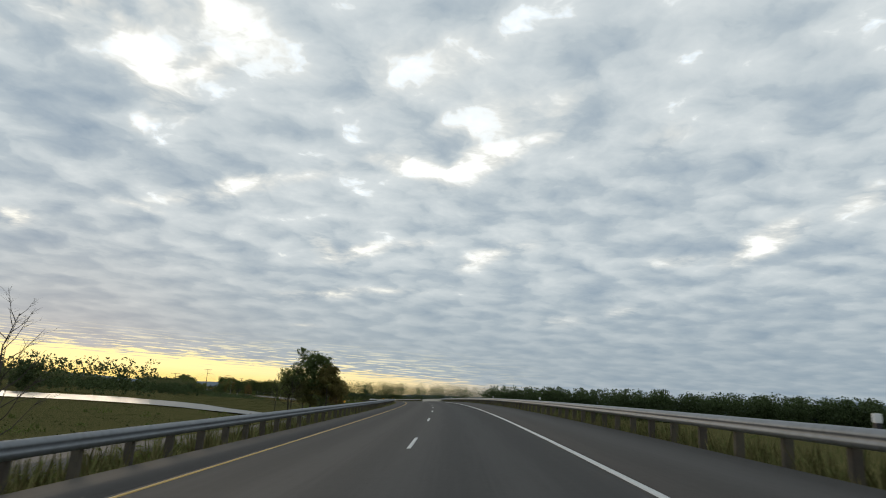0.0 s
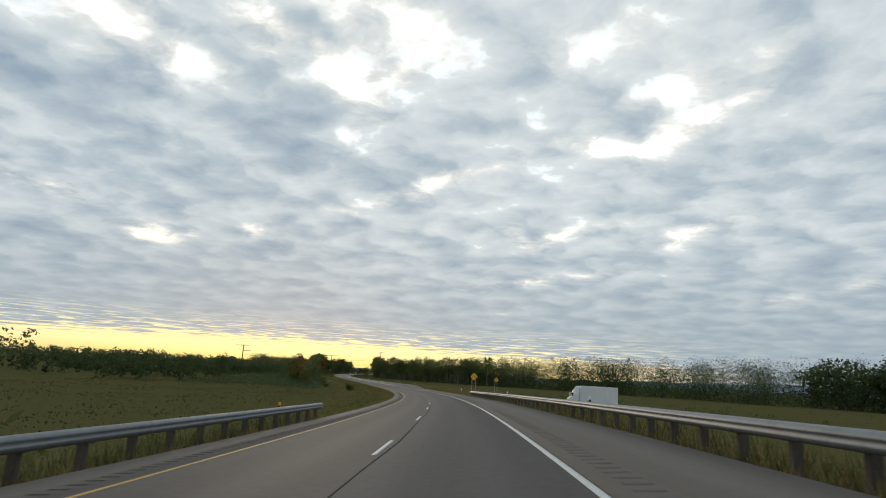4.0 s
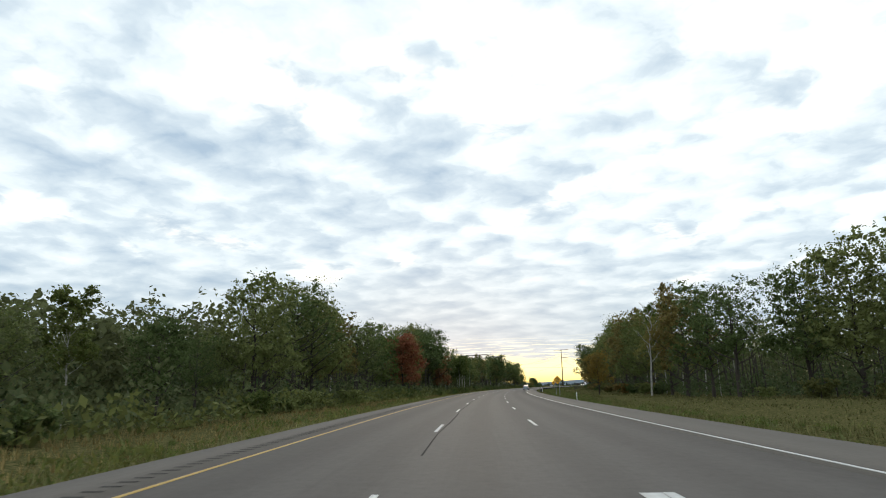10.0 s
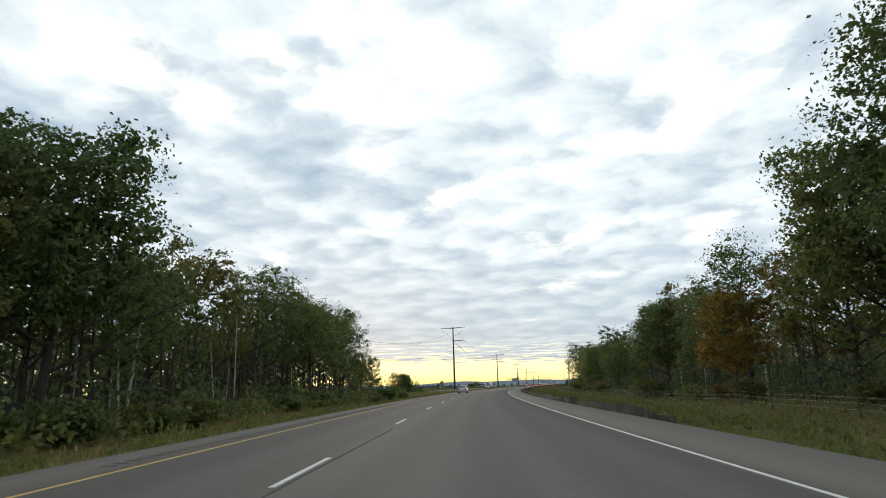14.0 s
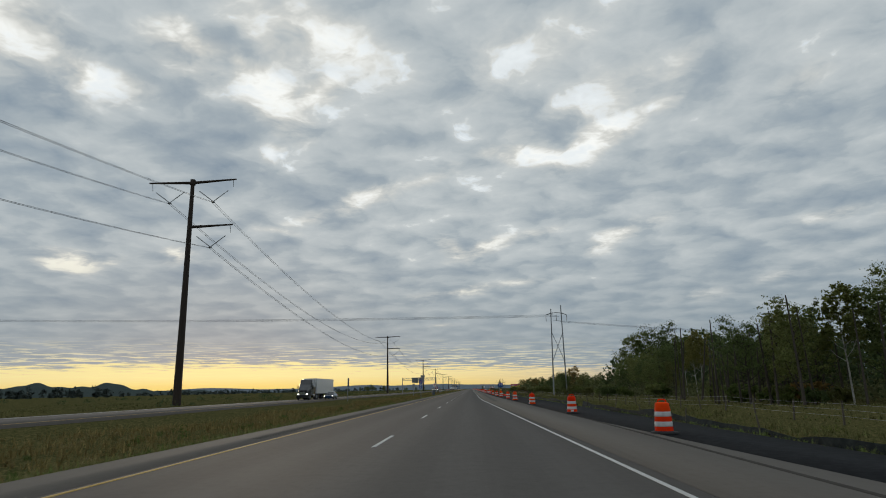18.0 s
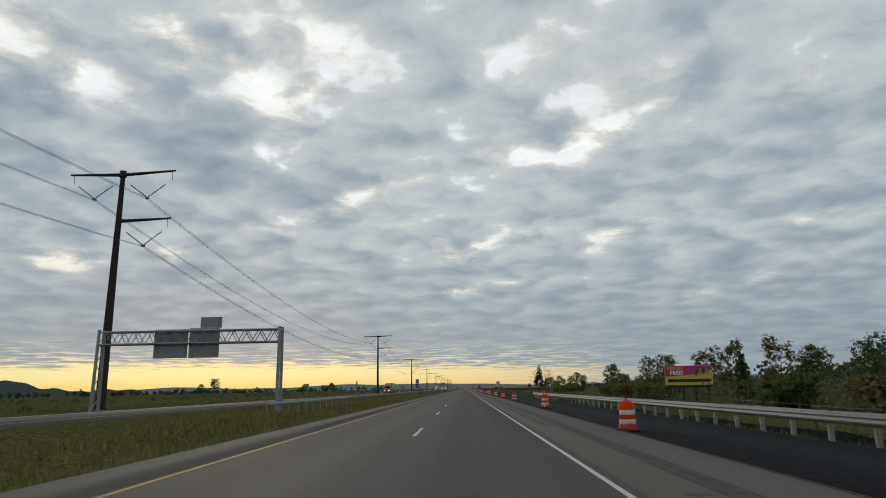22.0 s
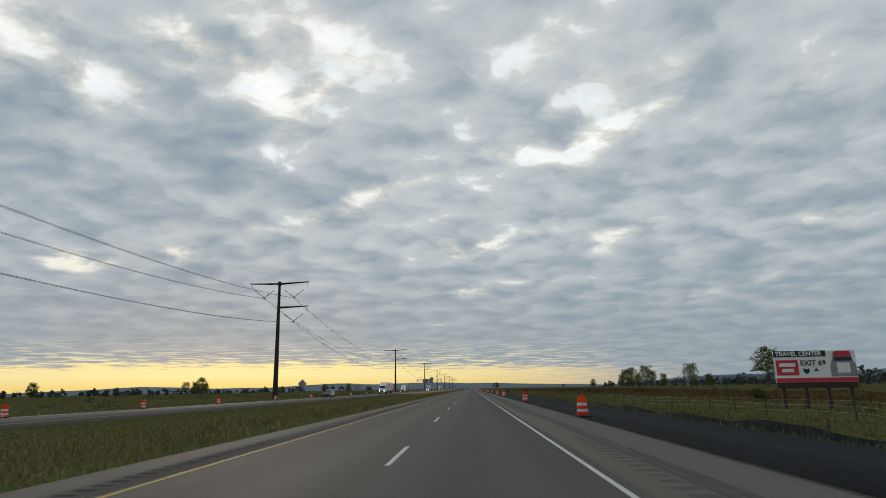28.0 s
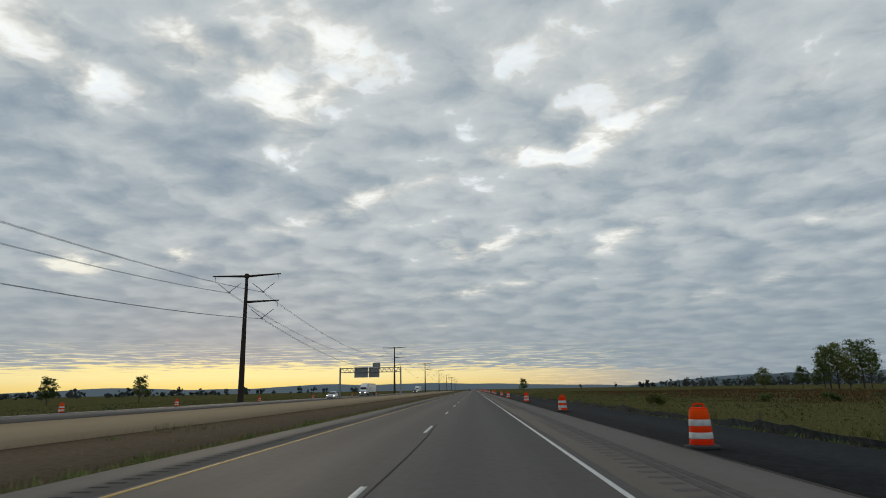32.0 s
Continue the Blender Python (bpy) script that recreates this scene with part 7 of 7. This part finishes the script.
car(1051, 5.9, 0, M["paint_silver"], "silver saloon car in the lane that ends")
truck(456, 31, -1.6, M["paint_white"], M["paint_white"], "white truck waiting on the ramp", turn=14, length=9.0)


# ---------------------------------------------------------------- grass, the countless blades
def grass(name, label, s0, s1, da, db, count, h, w, mat, blades=6, near=1.0, seed=0):
    r = np.random.default_rng(seed + 1000 + int(s0))
    s = r.uniform(s0, s1, count)
    t = r.uniform(0, 1, count) ** near
    a, b = fn(da)(s), fn(db)(s)
    d = a + (b - a) * t
    x, y, _ = at(s, d)
    z = ground_z(s, d)
    sz = r.uniform(0.5, 1.25, count) * (0.55 + 0.45 * np.clip(t * 5, 0, 1))
    P = np.repeat(np.stack([x, y, z - 0.03], 1), blades, 0)
    n = len(P)
    sz = np.repeat(sz, blades)
    ang = r.uniform(0, 2 * math.pi, n)
    out = np.stack([np.cos(ang), np.sin(ang), np.zeros(n)], 1)
    side = np.stack([-np.sin(ang), np.cos(ang), np.zeros(n)], 1)
    root = P + out * (r.uniform(0, 0.16, n) * sz)[:, None]
    hh = h * sz * r.uniform(0.55, 1.15, n)
    tip = root + out * (hh * r.uniform(0.1, 0.75, n))[:, None] + np.stack([np.zeros(n), np.zeros(n), hh], 1)
    ww = (w * sz * r.uniform(0.6, 1.3, n))[:, None]
    v = np.stack([root - side * ww, root + side * ww, tip], 1).reshape(-1, 3)
    tagged(new(name, mesh_of(name, v, np.arange(3 * n).reshape(-1, 3), mat)), label, "grass", kind="stuff")


RE = shifted(RIGHT_EDGE, 0.15)
RE4 = shifted(RIGHT_EDGE, 4.0)
RE9 = shifted(RIGHT_EDGE, 10.0)
RE30 = shifted(RIGHT_EDGE, 45.0)
for k, (a, b) in enumerate(((-60, 190), (243, 700), (700, 1340), (1340, 1950), (1950, 2550), (2550, 2950))):
    ln = b - a
    grass("verge_grass", "tall green grass at the road's edge", a, b, -5.25, -10.5, int(ln * 30), 0.42 if k == 1 else 0.34, 0.016, M["dry_grass"] if k == 1 else M["grass"], 6, 1.2, 1)
    grass("verge_grass", "dry tan grass on the verge", a, b, -6.5, -20, int(ln * 26), 0.40, 0.02, M["dry_grass"] if b < 2000 else M["grass"], 5, 1.0, 2)
    grass("verge_grass", "green and tan grass at the road's edge", a, b, RE, RE4, int(ln * (22 if a < 1340 else 26)), 0.24 if a > 690 else 0.6, 0.017, M["low_grass"] if a > 690 or k == 0 else M["dry_grass"], 6, 1.2, 3)
    grass("meadow_grass", "rough tan and green meadow grass", a, b, RE4, RE9, int(ln * 20), 0.38 if a > 690 else 0.6, 0.022, M["dry_grass"] if k in (1,) else M["low_grass"], 5, 1.0, 4)
    grass("meadow_grass", "rough tan and green meadow grass", a, b, RE9, RE30, int(ln * 34), 0.24, 0.075, M["dry_grass"] if k == 1 else M["low_grass"], 3, 1.3, 5)
    grass("meadow_grass", "rough meadow grass beyond the median", a, b, -34 if a > 1300 else -18, -95, int(ln * 34), 0.24, 0.085, M["green_grass"] if k < 2 else M["low_grass"] if k != 4 else M["grass"], 3, 1.3, 6)
for a, b in ((-60, 190), (243, 372)):
    grass("weeds", "tall green weeds under the guard rail", a, b, -5.6, -9.5, int((b - a) * 22), 0.85, 0.03, M["low_grass"], 7, 1.0, 8)
grass("weeds", "tall dry grass beside the ramp", 440, 640, shifted(RIGHT_EDGE, 0.3), shifted(RIGHT_EDGE, 9), 15000, 0.50, 0.018, M["dry_grass"], 7, 1.0, 10)
for a, b, c in ((-60, 184, 3600), (231, 440, 3000)):
    grass("weeds", "tall weeds under the guard rail", a, b, 7.3, 10.5, c, 0.8, 0.03, M["low_grass"], 7, 1.0, 9)

grass("verge_grass", "fresh green grass along the new asphalt", 1450, 2680, 10.1, 11.15, 9000, 0.2, 0.016, M["fresh_grass"], 6, 1.0, 31)
grass("verge_grass", "dry straw behind the black fence", 1350, 2680, 12.0, 15.5, 32000, 0.30, 0.024, M["dry_grass"], 5, 1.0, 32)
grass("verge_grass", "fresh green grass at the median's edge", 1345, 2680, -5.2, -6.6, 11000, 0.3, 0.017, M["fresh_grass"], 6, 1.0, 33)
grass("verge_grass", "tall tan grass in the median", 1345, 2640, -7.0, -19, 24000, 0.5, 0.02, M["dry_grass"], 5, 1.0, 34)
grass("crop_field", "reddish brown crop field beyond the meadow", 2330, 2960, 36, [(2330, 70), (2960, 130)], 42000, 0.5, 0.07, M["crop"], 3, 1.0, 21)


def mounds(name, label, s0, s1, d0, d1, count, tall, spread, mat, seed):
    """Low clumps of broad weeds, many in one mesh."""
    r = np.random.default_rng(seed)
    s, d = r.uniform(s0, s1, count), None
    t = r.uniform(0, 1, count)
    d = fn(d0)(s) * (1 - t) + fn(d1)(s) * t
    x, y, _ = at(s, d)
    z = ground_z(s, d)
    size = r.uniform(0.35, 1.0, count) ** 1.5
    m = 46
    n = count * m
    k = np.repeat(np.arange(count), m)
    u = r.normal(size=(n, 3))
    u /= np.linalg.norm(u, axis=1)[:, None]
    q = u * (r.uniform(0.3, 1.0, n) ** 0.5)[:, None] * np.array([spread, spread, tall])
    q[:, 2] = np.abs(q[:, 2])
    c = np.stack([x, y, z], 1)[k] + q * size[k][:, None]
    a = r.normal(size=(n, 3)) * 0.6 + (0, 0, 0.9)
    a /= np.linalg.norm(a, axis=1)[:, None]
    b = np.cross(a, r.normal(size=(n, 3)))
    b /= np.linalg.norm(b, axis=1)[:, None]
    w = (r.uniform(0.5, 1.2, n) * 0.12 * spread / 0.6 * (0.6 + 0.4 * size[k]))[:, None]
    v = np.stack([c - b * w * 0.28 - a * w, c + b * w * 0.28 - a * w * 0.4, c + a * w * 1.3], 1).reshape(-1, 3)
    tagged(new(name, mesh_of(name, v, np.arange(3 * n).reshape(-1, 3), mat)), label, "weeds", kind="stuff")


mounds("verge_weeds", "clumps of dark green weeds in the grass median", 1345, 2680, -6.2, -15, 1500, 0.55, 0.6, M["weeds"], 31)
mounds("verge_weeds", "clumps of tan and green weeds in the grass median", 1345, 2680, -5.9, -19, 1700, 0.5, 0.55, M["seed_weeds"], 32)
mounds("verge_weeds", "clumps of green weeds along the verge", 440, 1320, -6.0, -14, 1300, 0.6, 0.65, M["weeds"], 33)
mounds("verge_weeds", "clumps of green weeds beside the black fence", 850, 2680, 11.2, 20, 1500, 0.45, 0.6, M["weeds"], 34)
mounds("verge_weeds", "clumps of tan weeds beside the ramp", 440, 860, [(440, 7.5), (560, 8), (600, 14), (860, 10.5)], [(440, 20), (600, 24), (860, 26)], 1100, 0.6, 0.65, M["seed_weeds"], 35)
mounds("field_shrubs", "low dark shrubs scattered over the fields", 1500, 2750, -46, -170, 170, 2.0, 2.2, M["far_wood"], 36)
mounds("field_shrubs", "low dark shrubs scattered over the meadow", 2000, 2850, 30, 200, 130, 1.7, 2.0, M["far_wood"], 37)
mounds("field_shrubs", "low shrubs in the river meadow", 60, 238, -45, -190, 90, 1.8, 2.2, M["weeds"], 38)
mounds("field_shrubs", "low shrubs in the meadow behind the rail", 260, 560, 30, 200, 110, 1.6, 2.0, M["weeds"], 39)
mounds("verge_weeds", "clumps of green weeds under the guard rail", -60, 440, -6.4, -12, 700, 0.9, 0.7, M["weeds"], 40)
mounds("verge_weeds", "tall light green weeds along the wood's verge", 800, 1330, -5.9, -8.8, 420, 0.85, 0.95, M["leaf_light"], 41)
mounds("verge_weeds", "light green weeds beside the black fence", 860, 1420, 11.3, 18, 700, 0.5, 0.8, M["leaf_light"], 42)
